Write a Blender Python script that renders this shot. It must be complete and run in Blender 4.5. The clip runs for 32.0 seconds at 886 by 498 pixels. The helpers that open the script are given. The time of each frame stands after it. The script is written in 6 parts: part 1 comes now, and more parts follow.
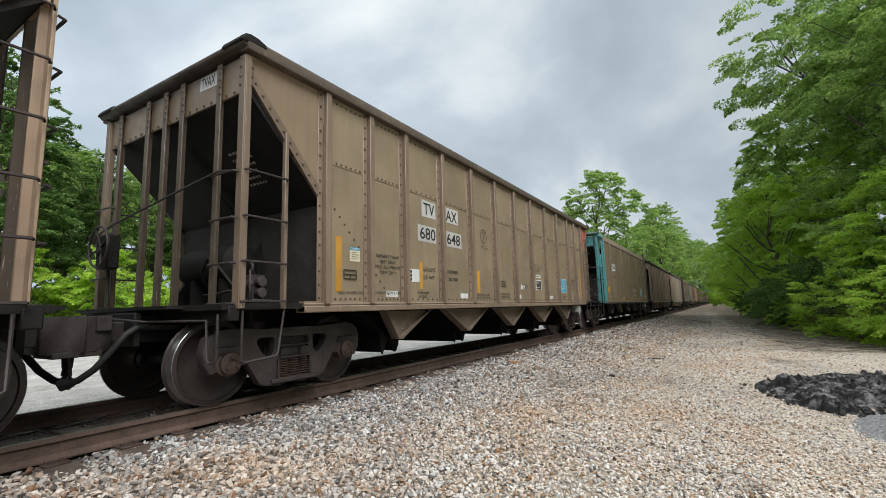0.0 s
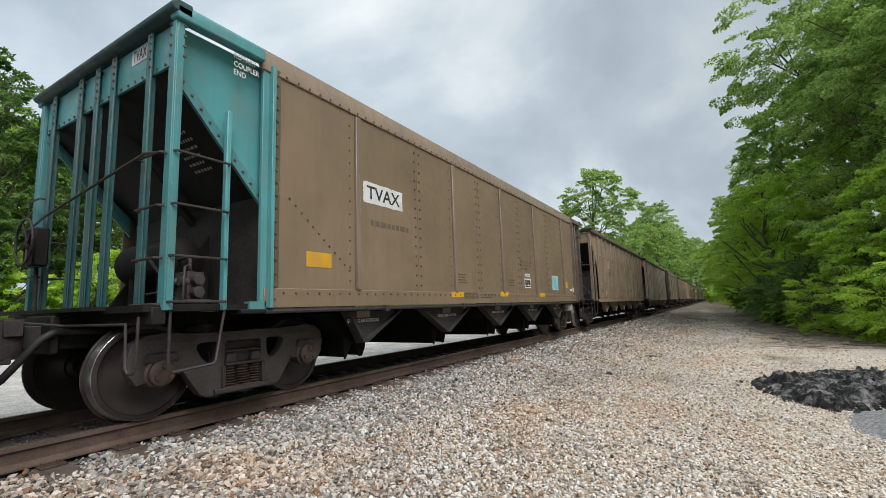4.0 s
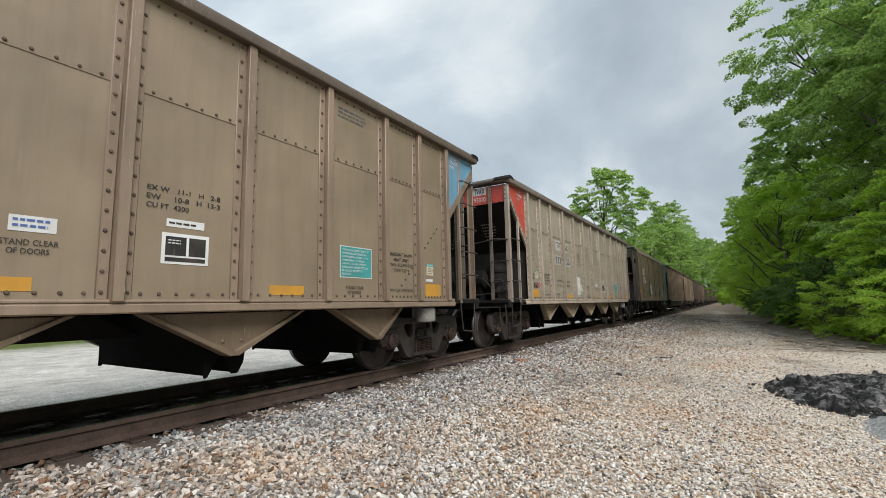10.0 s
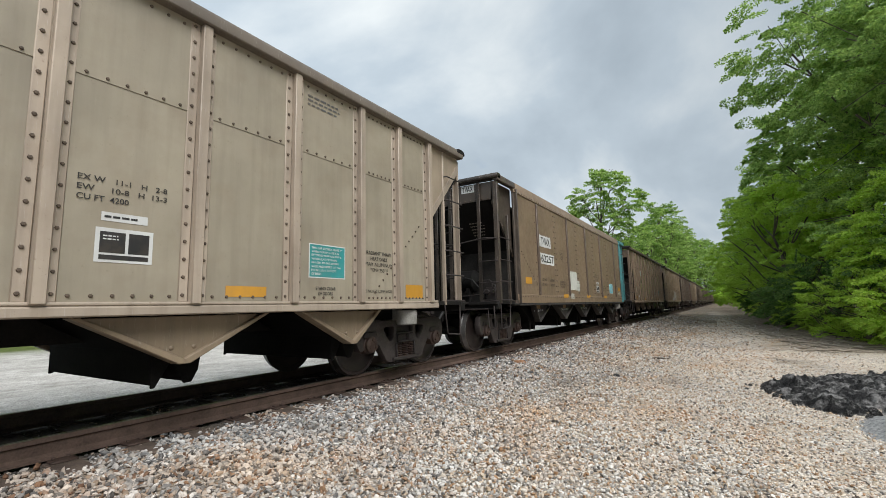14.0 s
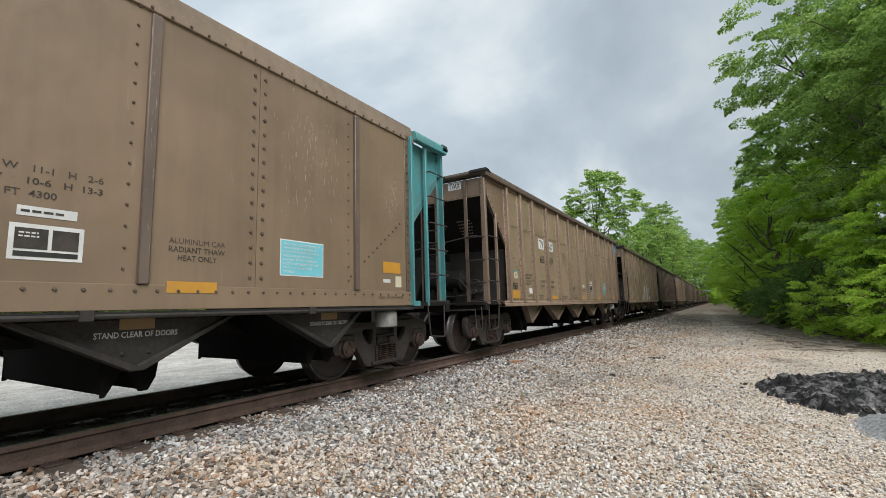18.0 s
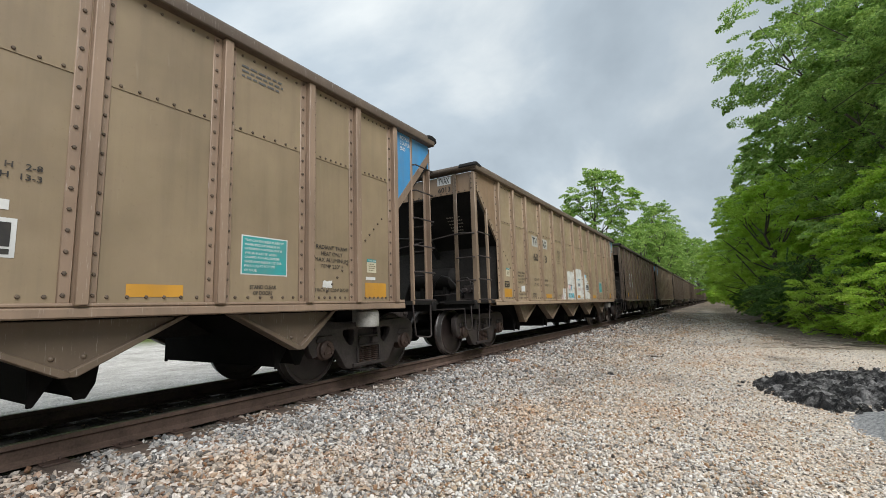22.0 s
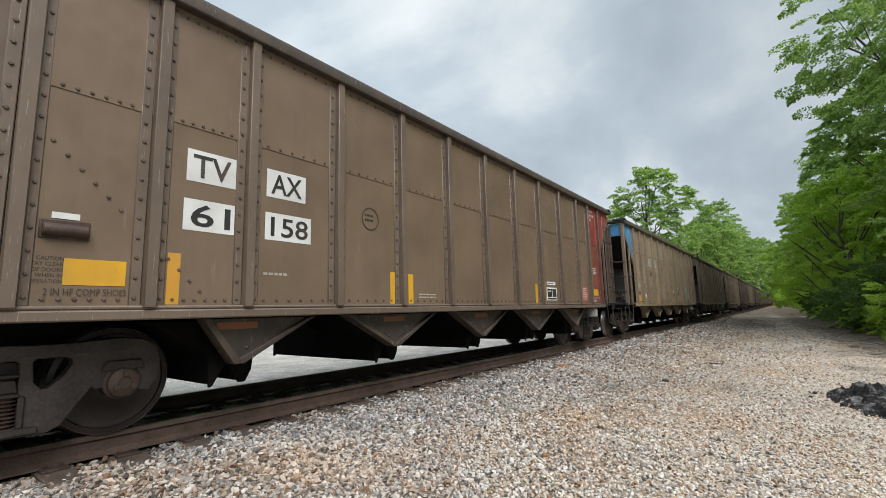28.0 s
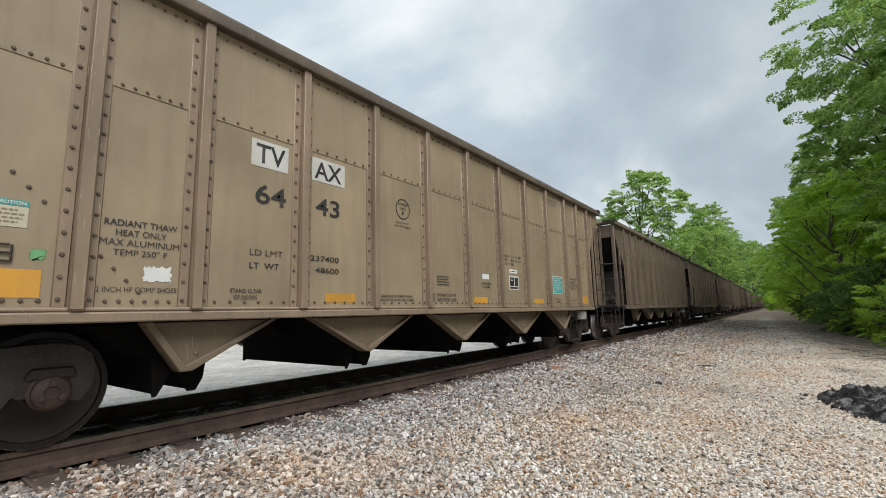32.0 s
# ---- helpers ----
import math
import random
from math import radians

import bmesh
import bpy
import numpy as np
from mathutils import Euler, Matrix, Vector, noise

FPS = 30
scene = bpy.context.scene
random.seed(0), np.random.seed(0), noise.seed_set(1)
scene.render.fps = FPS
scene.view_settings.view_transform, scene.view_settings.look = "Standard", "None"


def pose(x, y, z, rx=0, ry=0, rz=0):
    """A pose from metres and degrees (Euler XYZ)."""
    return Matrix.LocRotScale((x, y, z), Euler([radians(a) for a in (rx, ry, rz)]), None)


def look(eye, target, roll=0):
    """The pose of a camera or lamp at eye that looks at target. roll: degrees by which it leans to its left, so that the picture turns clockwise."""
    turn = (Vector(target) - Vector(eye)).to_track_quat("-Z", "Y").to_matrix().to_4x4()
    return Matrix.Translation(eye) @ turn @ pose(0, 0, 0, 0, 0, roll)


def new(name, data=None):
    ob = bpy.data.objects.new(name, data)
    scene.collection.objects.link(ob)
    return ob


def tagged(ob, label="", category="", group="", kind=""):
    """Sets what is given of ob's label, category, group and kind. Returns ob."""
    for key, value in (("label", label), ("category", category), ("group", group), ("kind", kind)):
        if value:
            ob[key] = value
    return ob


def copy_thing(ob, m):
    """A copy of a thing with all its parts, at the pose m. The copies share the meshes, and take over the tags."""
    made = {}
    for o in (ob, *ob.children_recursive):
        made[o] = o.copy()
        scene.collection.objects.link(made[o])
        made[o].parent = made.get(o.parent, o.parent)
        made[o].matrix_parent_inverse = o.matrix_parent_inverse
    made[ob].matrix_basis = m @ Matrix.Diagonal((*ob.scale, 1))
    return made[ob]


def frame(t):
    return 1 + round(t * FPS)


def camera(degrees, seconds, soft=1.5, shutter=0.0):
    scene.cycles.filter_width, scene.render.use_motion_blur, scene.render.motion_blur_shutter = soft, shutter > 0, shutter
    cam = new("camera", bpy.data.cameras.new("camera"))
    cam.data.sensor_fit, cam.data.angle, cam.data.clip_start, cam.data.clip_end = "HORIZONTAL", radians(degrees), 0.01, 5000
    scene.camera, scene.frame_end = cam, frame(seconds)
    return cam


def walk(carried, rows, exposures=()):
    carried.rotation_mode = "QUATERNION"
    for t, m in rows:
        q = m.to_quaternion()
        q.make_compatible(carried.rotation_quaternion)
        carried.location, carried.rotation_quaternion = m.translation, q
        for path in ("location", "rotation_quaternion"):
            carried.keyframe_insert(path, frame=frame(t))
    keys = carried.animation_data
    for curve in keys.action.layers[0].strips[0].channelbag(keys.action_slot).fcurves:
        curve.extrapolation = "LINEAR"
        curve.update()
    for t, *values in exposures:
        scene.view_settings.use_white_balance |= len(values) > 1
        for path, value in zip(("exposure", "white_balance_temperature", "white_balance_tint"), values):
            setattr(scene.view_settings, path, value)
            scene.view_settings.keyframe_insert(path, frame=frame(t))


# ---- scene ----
# The camera stands beside the track and turns a little on the spot; z = 0 is the top of the rail.
EYE = (0.0, 0.0, 0.98)
TURNS = [
    (0, 97.56, 1.55, 31.70), (0.5, 97.47, 1.59, 31.61), (1, 97.46, 1.69, 31.57), (1.5, 97.45, 1.68, 31.49), (2, 97.45, 1.72, 31.45),
    (2.5, 97.48, 1.74, 31.42), (3, 97.54, 1.82, 31.41), (3.5, 97.49, 1.85, 31.38), (5.5, 97.23, 1.85, 31.52), (6, 97.16, 1.85, 31.72),
    (6.5, 97.13, 1.74, 32.00), (7, 97.15, 1.64, 32.29), (7.5, 97.22, 1.55, 32.54), (8, 97.35, 1.43, 32.67), (8.5, 97.42, 1.33, 32.69),
    (9, 97.37, 1.21, 32.62), (9.5, 97.30, 1.19, 32.55), (10, 97.26, 1.23, 32.50), (10.5, 97.28, 1.30, 32.47), (11, 97.27, 1.32, 32.44),
    (11.5, 97.27, 1.32, 32.41), (12, 97.32, 1.36, 32.41), (12.5, 97.40, 1.36, 32.40), (13, 97.50, 1.37, 32.35), (13.5, 97.50, 1.35, 32.28),
    (14, 97.44, 1.39, 32.21), (14.5, 97.34, 1.43, 32.09), (16.5, 97.32, 1.59, 31.85), (17, 97.36, 1.56, 31.83), (17.5, 97.42, 1.60, 31.79),
    (18, 97.52, 1.62, 31.74), (18.5, 97.52, 1.55, 31.69), (19, 97.55, 1.64, 31.67), (19.5, 97.52, 1.63, 31.68), (20, 97.50, 1.68, 31.69),
    (20.5, 97.51, 1.70, 31.68), (21, 97.47, 1.69, 31.61), (21.5, 97.40, 1.72, 31.54), (22, 97.35, 1.67, 31.54), (22.5, 97.33, 1.66, 31.62),
    (23, 97.43, 1.66, 31.81), (23.5, 97.54, 1.65, 32.12), (24, 97.66, 1.67, 32.75), (24.5, 97.76, 1.61, 33.78), (25, 97.83, 1.57, 35.14),
    (25.5, 97.85, 1.46, 36.36), (27.5, 97.87, 1.41, 37.35), (28, 97.92, 1.44, 37.31), (28.5, 97.97, 1.41, 37.26), (29, 98.01, 1.36, 37.14),
    (29.5, 98.09, 1.32, 37.04), (30, 98.20, 1.31, 36.91), (30.5, 98.32, 1.38, 36.82), (31, 98.31, 1.38, 36.72), (31.5, 98.28, 1.40, 36.70),
    (32, 98.19, 1.38, 36.59),
]
cam = camera(89.6, 32.0, soft=0.8)
walk(cam, [(t, pose(*EYE, rx, ry, rz)) for t, rx, ry, rz in TURNS])
scene.view_settings.exposure = 0.0

# ---- world and light: a bright, broken overcast ----
SUN_EL, SUN_AZ = radians(49), radians(121)
world = bpy.data.worlds.new("sky")
scene.world = world
world.use_nodes = True


def sky_nodes():
    nt = world.node_tree
    nt.nodes.clear()
    n, l = nt.nodes.new, nt.links.new
    sky = n("ShaderNodeTexSky")
    sky.sky_type, sky.sun_disc = "NISHITA", False
    sky.sun_elevation, sky.sun_rotation = SUN_EL, SUN_AZ
    sky.air_density, sky.dust_density = 1.0, 2.0
    co = n("ShaderNodeTexCoord")
    sep = n("ShaderNodeSeparateXYZ")
    l(co.outputs["Generated"], sep.inputs[0])
    # clouds lie on a flat layer: divide by the height
    up = n("ShaderNodeMath"); up.operation = "MAXIMUM"; up.inputs[1].default_value = 0.0
    l(sep.outputs["Z"], up.inputs[0])
    add = n("ShaderNodeMath"); add.operation = "ADD"; add.inputs[1].default_value = 0.5
    l(up.outputs[0], add.inputs[0])
    dx = n("ShaderNodeMath"); dx.operation = "DIVIDE"
    dy = n("ShaderNodeMath"); dy.operation = "DIVIDE"
    l(sep.outputs["X"], dx.inputs[0]); l(add.outputs[0], dx.inputs[1])
    l(sep.outputs["Y"], dy.inputs[0]); l(add.outputs[0], dy.inputs[1])
    com = n("ShaderNodeCombineXYZ")
    l(dx.outputs[0], com.inputs[0]); l(dy.outputs[0], com.inputs[1])
    big = n("ShaderNodeTexNoise")
    big.inputs["Scale"].default_value, big.inputs["Detail"].default_value = 1.5, 7.0
    big.inputs["Roughness"].default_value, big.inputs["Distortion"].default_value = 0.52, 0.35
    slide = n("ShaderNodeVectorMath"); slide.operation = "ADD"; slide.inputs[1].default_value = (1.3, -2.2, 0.0)
    l(com.outputs[0], slide.inputs[0])
    l(slide.outputs[0], big.inputs["Vector"])
    tone = n("ShaderNodeValToRGB")
    e = tone.color_ramp.elements
    e[0].position, e[0].color = 0.30, (0.345, 0.418, 0.49, 1)
    e[1].position, e[1].color = 0.70, (0.94, 0.99, 1.0, 1)
    m = tone.color_ramp.elements.new(0.5)
    m.color = (0.545, 0.635, 0.715, 1)
    l(big.outputs["Fac"], tone.inputs[0])
    gap = n("ShaderNodeTexNoise")
    gap.inputs["Scale"].default_value, gap.inputs["Detail"].default_value = 2.0, 5.0
    off = n("ShaderNodeVectorMath"); off.operation = "ADD"; off.inputs[1].default_value = (3.7, 8.1, 0)
    l(com.outputs[0], off.inputs[0]); l(off.outputs[0], gap.inputs["Vector"])
    hole = n("ShaderNodeMapRange")
    hole.inputs["From Min"].default_value, hole.inputs["From Max"].default_value = 0.64, 0.76
    l(gap.outputs["Fac"], hole.inputs["Value"])
    bs = n("ShaderNodeBackground"); bs.inputs["Strength"].default_value = 0.13
    l(sky.outputs[0], bs.inputs["Color"])
    bc = n("ShaderNodeBackground")
    l(tone.outputs[0], bc.inputs["Color"])
    # the cloud thins out towards -x
    thin = n("ShaderNodeMapRange")
    thin.inputs["From Min"].default_value, thin.inputs["From Max"].default_value = -1.0, 0.3
    thin.inputs["To Min"].default_value, thin.inputs["To Max"].default_value = 1.20, 0.76
    l(sep.outputs["X"], thin.inputs["Value"]); l(thin.outputs[0], bc.inputs["Strength"])
    mix = n("ShaderNodeMixShader")
    l(hole.outputs[0], mix.inputs[0]); l(bc.outputs[0], mix.inputs[1]); l(bs.outputs[0], mix.inputs[2])
    out = n("ShaderNodeOutputWorld")
    l(mix.outputs[0], out.inputs[0])


sky_nodes()
sun = new("sun", bpy.data.lights.new("sun", "SUN"))
sun.data.energy, sun.data.angle, sun.data.color = 3.9, radians(40), (1.0, 0.985, 0.975)
sun_dir = Vector((math.sin(SUN_AZ) * math.cos(SUN_EL), math.cos(SUN_AZ) * math.cos(SUN_EL), math.sin(SUN_EL)))
sun.matrix_basis = look(sun_dir * 60, (0, 0, 0))


# ---- materials ----
class Nodes:
    """A node material in the making."""

    def __init__(self, name):
        self.m = bpy.data.materials.new(name)
        self.m.use_nodes = True
        self.t = self.m.node_tree
        self.b = self.t.nodes["Principled BSDF"]

    def n(self, kind, **inputs):
        node = self.t.nodes.new("ShaderNode" + kind)
        for k, v in inputs.items():
            node.inputs[k.replace("_", " ")].default_value = v
        return node

    def l(self, a, b):
        self.t.links.new(a, b)

    def coords(self, scale=(1, 1, 1), loose=True):
        co, mp = self.n("TexCoord"), self.n("Mapping")
        mp.inputs["Scale"].default_value = scale
        self.l(co.outputs["Object"], mp.inputs["Vector"])
        if loose:
            info, mul = self.n("ObjectInfo"), self.n("Math")
            mul.operation, mul.inputs[1].default_value = "MULTIPLY", 37.0
            self.l(info.outputs["Random"], mul.inputs[0])
            self.l(mul.outputs[0], mp.inputs["Location"])
        return mp.outputs[0]

    def noise(self, vec, scale, detail=4.0, rough=0.55):
        t = self.n("TexNoise", Scale=scale, Detail=detail, Roughness=rough)
        self.l(vec, t.inputs["Vector"])
        return t.outputs["Fac"]

    def ramp(self, fac, *stops):
        r = self.n("ValToRGB")
        el = r.color_ramp.elements
        for i, (p, c) in enumerate(stops):
            e = el[i] if i < 2 else el.new(p)
            e.position = p
            e.color = (*c, 1) if not isinstance(c, float) else (c, c, c, 1)
        self.l(fac, r.inputs[0])
        return r.outputs[0]

    def mix(self, fac, a, b, kind="MIX"):
        x = self.n("Mix")
        x.data_type, x.blend_type = "RGBA", kind
        for s, v in ((x.inputs[0], fac), (x.inputs[6], a), (x.inputs[7], b)):
            if isinstance(v, (int, float)):
                s.default_value = v
            elif isinstance(v, tuple):
                s.default_value = (*v, 1)
            else:
                self.l(v, s)
        return x.outputs[2]

    def bump(self, height, strength, distance=0.01):
        b = self.n("Bump", Strength=strength, Distance=distance)
        self.l(height, b.inputs["Height"])
        self.l(b.outputs[0], self.b.inputs["Normal"])

    def done(self, color, rough=0.7, metal=0.0, spec=0.5):
        for s, v in (("Base Color", color), ("Roughness", rough), ("Metallic", metal), ("Specular IOR Level", spec)):
            s = self.b.inputs[s]
            if isinstance(v, tuple):
                s.default_value = (*v, 1)
            elif isinstance(v, (int, float)):
                s.default_value = v
            else:
                self.l(v, s)
        return self.m


def paint_material(name, grime=0.5, rust=0.35, rough=0.55, worn=0.0):
    """Weathered car paint in the object's own colour: faded patches, run-down streaks, rust freckles."""
    k = Nodes(name)
    base = k.n("ObjectInfo").outputs["Color"]
    v = k.coords()
    patch = k.ramp(k.noise(v, 0.9, 5), (0.3, 0.78), (0.7, 1.12))
    c = k.mix(1.0, base, patch, "MULTIPLY")
    streak = k.ramp(k.noise(k.coords((5, 5, 0.35)), 1.6, 5, 0.6), (0.45, 0.0), (0.85, 1.0))
    c = k.mix(k.ramp(streak, (0.0, 0.0), (1.0, grime)), c, (0.09, 0.069, 0.055))
    fresh = k.ramp(k.noise(k.coords((5, 5, 0.6)), 3.1, 4, 0.6), (0.66, 0.0), (0.85, 0.2))
    c = k.mix(fresh, c, (0.52, 0.48, 0.42))
    spots = k.ramp(k.noise(v, 26, 6, 0.7), (0.62, 0.0), (0.72, rust))
    c = k.mix(spots, c, (0.10, 0.05, 0.03))
    dust = k.ramp(k.noise(v, 2.3, 6, 0.65), (0.48, 0.0), (0.75, 0.30))
    c = k.mix(dust, c, (0.20, 0.145, 0.098))
    wave = k.n("Bump", Strength=0.35, Distance=0.03)
    k.l(k.noise(v, 1.4, 2), wave.inputs["Height"])
    fine = k.n("Bump", Strength=0.12, Distance=0.004)
    k.l(k.noise(v, 60, 3), fine.inputs["Height"])
    k.l(wave.outputs[0], fine.inputs["Normal"])
    k.l(fine.outputs[0], k.b.inputs["Normal"])
    if worn:
        bare = k.ramp(k.noise(k.coords((30, 30, 1.6)), 3.0, 5, 0.7), (0.61, 0.0), (0.67, worn))
        c = k.mix(bare, c, (0.50, 0.47, 0.43))
    return k.done(c, k.ramp(k.noise(v, 9, 4), (0.3, rough - 0.14), (0.7, rough + 0.1)), 0.0, 0.5)


def plain(name, lo, hi, scale=8.0, rough=0.7, metal=0.0, bump=0.2, dist=0.004, spec=0.4):
    """Two tones of one stuff, mottled coarse and fine."""
    k = Nodes(name)
    v = k.coords()
    f = k.mix(0.45, k.noise(v, scale, 5), k.noise(v, scale * 9, 4))
    c = k.ramp(f, (0.32, lo), (0.68, hi))
    k.bump(k.noise(v, scale * 12, 3), bump, dist)
    return k.done(c, rough, metal, spec)


PAINT = paint_material("weathered_paint", 0.30, 0.26, 0.46)
SILL = paint_material("dusty_sill_paint", 0.45, 0.45, 0.55, 0.4)
DECAL = paint_material("faded_marking", 0.14, 0.25, 0.6)


def brushed_material():
    """Thin white paint, brushed on in streaks that let the old colour through."""
    k = Nodes("brushed_whitewash")
    base = k.n("ObjectInfo").outputs["Color"]
    v = k.coords()
    thin = k.ramp(k.mix(0.5, k.noise(k.coords((9, 9, 1.2)), 3.0, 6, 0.7), k.noise(v, 5.0, 6, 0.65)), (0.44, 0.0), (0.62, 0.75))
    c = k.mix(thin, base, (0.36, 0.345, 0.30))
    c = k.mix(k.ramp(k.noise(v, 40, 4, 0.7), (0.60, 0.0), (0.72, 0.4)), c, (0.24, 0.20, 0.15))
    k.bump(k.noise(k.coords((20, 20, 2)), 4.0, 4), 0.3, 0.004)
    return k.done(c, 0.6, 0.0, 0.4)


WASH = brushed_material()
# black steel, set still darker to hold the shade beneath the cars
BLACK = plain("black_and_shaded_steel", (0.004, 0.004, 0.004), (0.018, 0.016, 0.0145), 3, 0.7, 0, 0.2, 0.004, 0.25)
CAST = plain("dusty_cast_iron", (0.016, 0.013, 0.0125), (0.058, 0.047, 0.044), 5, 0.6, 0, 0.35, 0.006, 0.4)
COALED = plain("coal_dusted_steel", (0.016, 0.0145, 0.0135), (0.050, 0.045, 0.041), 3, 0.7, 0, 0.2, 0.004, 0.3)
BOGIE = plain("dusty_bogie_steel", (0.020, 0.0165, 0.0158), (0.075, 0.061, 0.057), 4, 0.55, 0, 0.3, 0.005, 0.45)
CAN = plain("dull_silver_paint", (0.16, 0.155, 0.14), (0.42, 0.41, 0.38), 6, 0.5)
RUSTY = plain("rusty_iron", (0.024, 0.016, 0.013), (0.095, 0.060, 0.047), 7, 0.6, 0, 0.3)
WHEEL = plain("wheel_steel", (0.010, 0.0072, 0.0068), (0.034, 0.0235, 0.0215), 4, 0.40, 0, 0.10, 0.004, 0.55)
TREAD = plain("worn_bright_steel", (0.42, 0.40, 0.39), (0.70, 0.68, 0.66), 6, 0.28, 0.95, 0.05)
RIVET = plain("dark_rivet", (0.042, 0.031, 0.024), (0.15, 0.112, 0.080), 9, 0.7)
RAIL = plain("rail_side", (0.050, 0.032, 0.025), (0.130, 0.086, 0.066), 6, 0.75)
RAILTOP = plain("rail_head", (0.16, 0.13, 0.11), (0.36, 0.33, 0.30), 5, 0.35, 0.8, 0.05)
TIE = plain("weathered_tie_wood", (0.045, 0.033, 0.027), (0.14, 0.105, 0.082), 5, 0.85, 0, 0.5, 0.01)
RUBBER = plain("hose_rubber", (0.010, 0.010, 0.010), (0.028, 0.027, 0.026), 9, 0.6)
BARK = plain("bark", (0.045, 0.036, 0.028), (0.15, 0.125, 0.10), 6, 0.9, 0, 0.6, 0.02)
# near-black chutes: the shade under the car body is put into their colour
CHUTE_SHADE = plain("chute_shade_steel", (0.002, 0.002, 0.002), (0.009, 0.008, 0.0075), 3, 0.85, 0, 0.2, 0.004, 0.12)
DRYWOOD = plain("dry_grey_wood", (0.20, 0.165, 0.125), (0.42, 0.36, 0.29), 8, 0.9, 0, 0.4, 0.01)


# ---- mesh helpers ----
class Geo:
    """Gathers solids into one mesh."""

    def __init__(self):
        self.v, self.f = [], []

    def add(self, verts, faces):
        k = len(self.v)
        self.v += [tuple(p) for p in verts]
        self.f += [tuple(i + k for i in f) for f in faces]
        return self

    def box(self, x0, x1, y0, y1, z0, z1):
        return self.add([(x, y, z) for x in (x0, x1) for y in (y0, y1) for z in (z0, z1)],
                        [(0, 1, 3, 2), (4, 6, 7, 5), (0, 4, 5, 1), (2, 3, 7, 6), (0, 2, 6, 4), (1, 5, 7, 3)])

    def prism(self, poly, axis, a, b):
        """A flat outline pushed along x, y or z from a to b; the outline holds the other two coordinates."""
        n = len(poly)
        put = {"x": lambda p, h: (h, p[0], p[1]), "y": lambda p, h: (p[0], h, p[1]), "z": lambda p, h: (p[0], p[1], h)}[axis]
        v = [put(p, a) for p in poly] + [put(p, b) for p in poly]
        return self.add(v, [tuple(range(n)), tuple(range(2 * n - 1, n - 1, -1))] + [(i, (i + 1) % n, n + (i + 1) % n, n + i) for i in range(n)])

    def tube(self, pts, r, n=6):
        pts = [Vector(p) for p in pts]
        rings = []
        side = None
        for i, p in enumerate(pts):
            d = (pts[min(i + 1, len(pts) - 1)] - pts[max(i - 1, 0)]).normalized()
            ref = Vector((0, 0, 1)) if abs(d.z) < 0.9 else Vector((1, 0, 0))
            if side is not None and side.cross(d).length > 0.1:
                ref = side
            s = (ref - d * ref.dot(d)).normalized()
            side = s
            q = d.cross(s)
            rings.append([p + (s * math.cos(2 * math.pi * k / n) + q * math.sin(2 * math.pi * k / n)) * r for k in range(n)])
        v = [p for ring in rings for p in ring]
        f = [(i * n + k, i * n + (k + 1) % n, (i + 1) * n + (k + 1) % n, (i + 1) * n + k) for i in range(len(pts) - 1) for k in range(n)]
        f += [tuple(range(n))[::-1], tuple((len(pts) - 1) * n + k for k in range(n))]
        return self.add(v, f)

    def lathe(self, profile, n=24, axis="x", at=(0, 0, 0), closed=False):
        """profile: (radius, height along the axis)."""
        v, m = [], len(profile)
        for k in range(n):
            a = 2 * math.pi * k / n
            for r, h in profile:
                c, s = r * math.cos(a), r * math.sin(a)
                p = {"x": (h, c, s), "y": (c, h, s), "z": (c, s, h)}[axis]
                v.append((p[0] + at[0], p[1] + at[1], p[2] + at[2]))
        f = [(k * m + i, k * m + i + 1, ((k + 1) % n) * m + i + 1, ((k + 1) % n) * m + i) for k in range(n) for i in range(m - 1)]
        if closed:
            f += [(k * m + m - 1, k * m, ((k + 1) % n) * m, ((k + 1) % n) * m + m - 1) for k in range(n)]
        else:
            for i in (0, m - 1):
                if profile[i][0] > 1e-4:
                    f.append(tuple(k * m + i for k in range(n)))
        return self.add(v, f)

    def bolt(self, p, axis="x", r=0.018, h=0.015, sign=1):
        """A domed rivet head."""
        v = []
        for rr, hh in ((r, 0), (r * 0.75, h * 0.75)):
            for k in range(6):
                c, s = rr * math.cos(k * math.pi / 3), rr * math.sin(k * math.pi / 3)
                v.append({"x": (p[0] + sign * hh, p[1] + c, p[2] + s), "y": (p[0] + c, p[1] + sign * hh, p[2] + s)}[axis])
        v.append({"x": (p[0] + sign * h, p[1], p[2]), "y": (p[0], p[1] + sign * h, p[2])}[axis])
        return self.add(v, [(k, (k + 1) % 6, 6 + (k + 1) % 6, 6 + k) for k in range(6)] + [(6 + k, 6 + (k + 1) % 6, 12) for k in range(6)])

    def mesh(self, name, bevel=0.0, smooth=True):
        me = bpy.data.meshes.new(name)
        me.from_pydata(self.v, [], self.f)
        b = bmesh.new()
        b.from_mesh(me)
        bmesh.ops.recalc_face_normals(b, faces=b.faces)
        if bevel:
            bmesh.ops.bevel(b, geom=[e for e in b.edges if len(e.link_faces) == 2 and e.calc_face_angle(0) > 0.6], offset=bevel, segments=1, affect="EDGES", clamp_overlap=True)
        b.to_mesh(me)
        b.free()
        if smooth:
            me.shade_smooth()
            me.set_sharp_from_angle(angle=0.7)
        return me


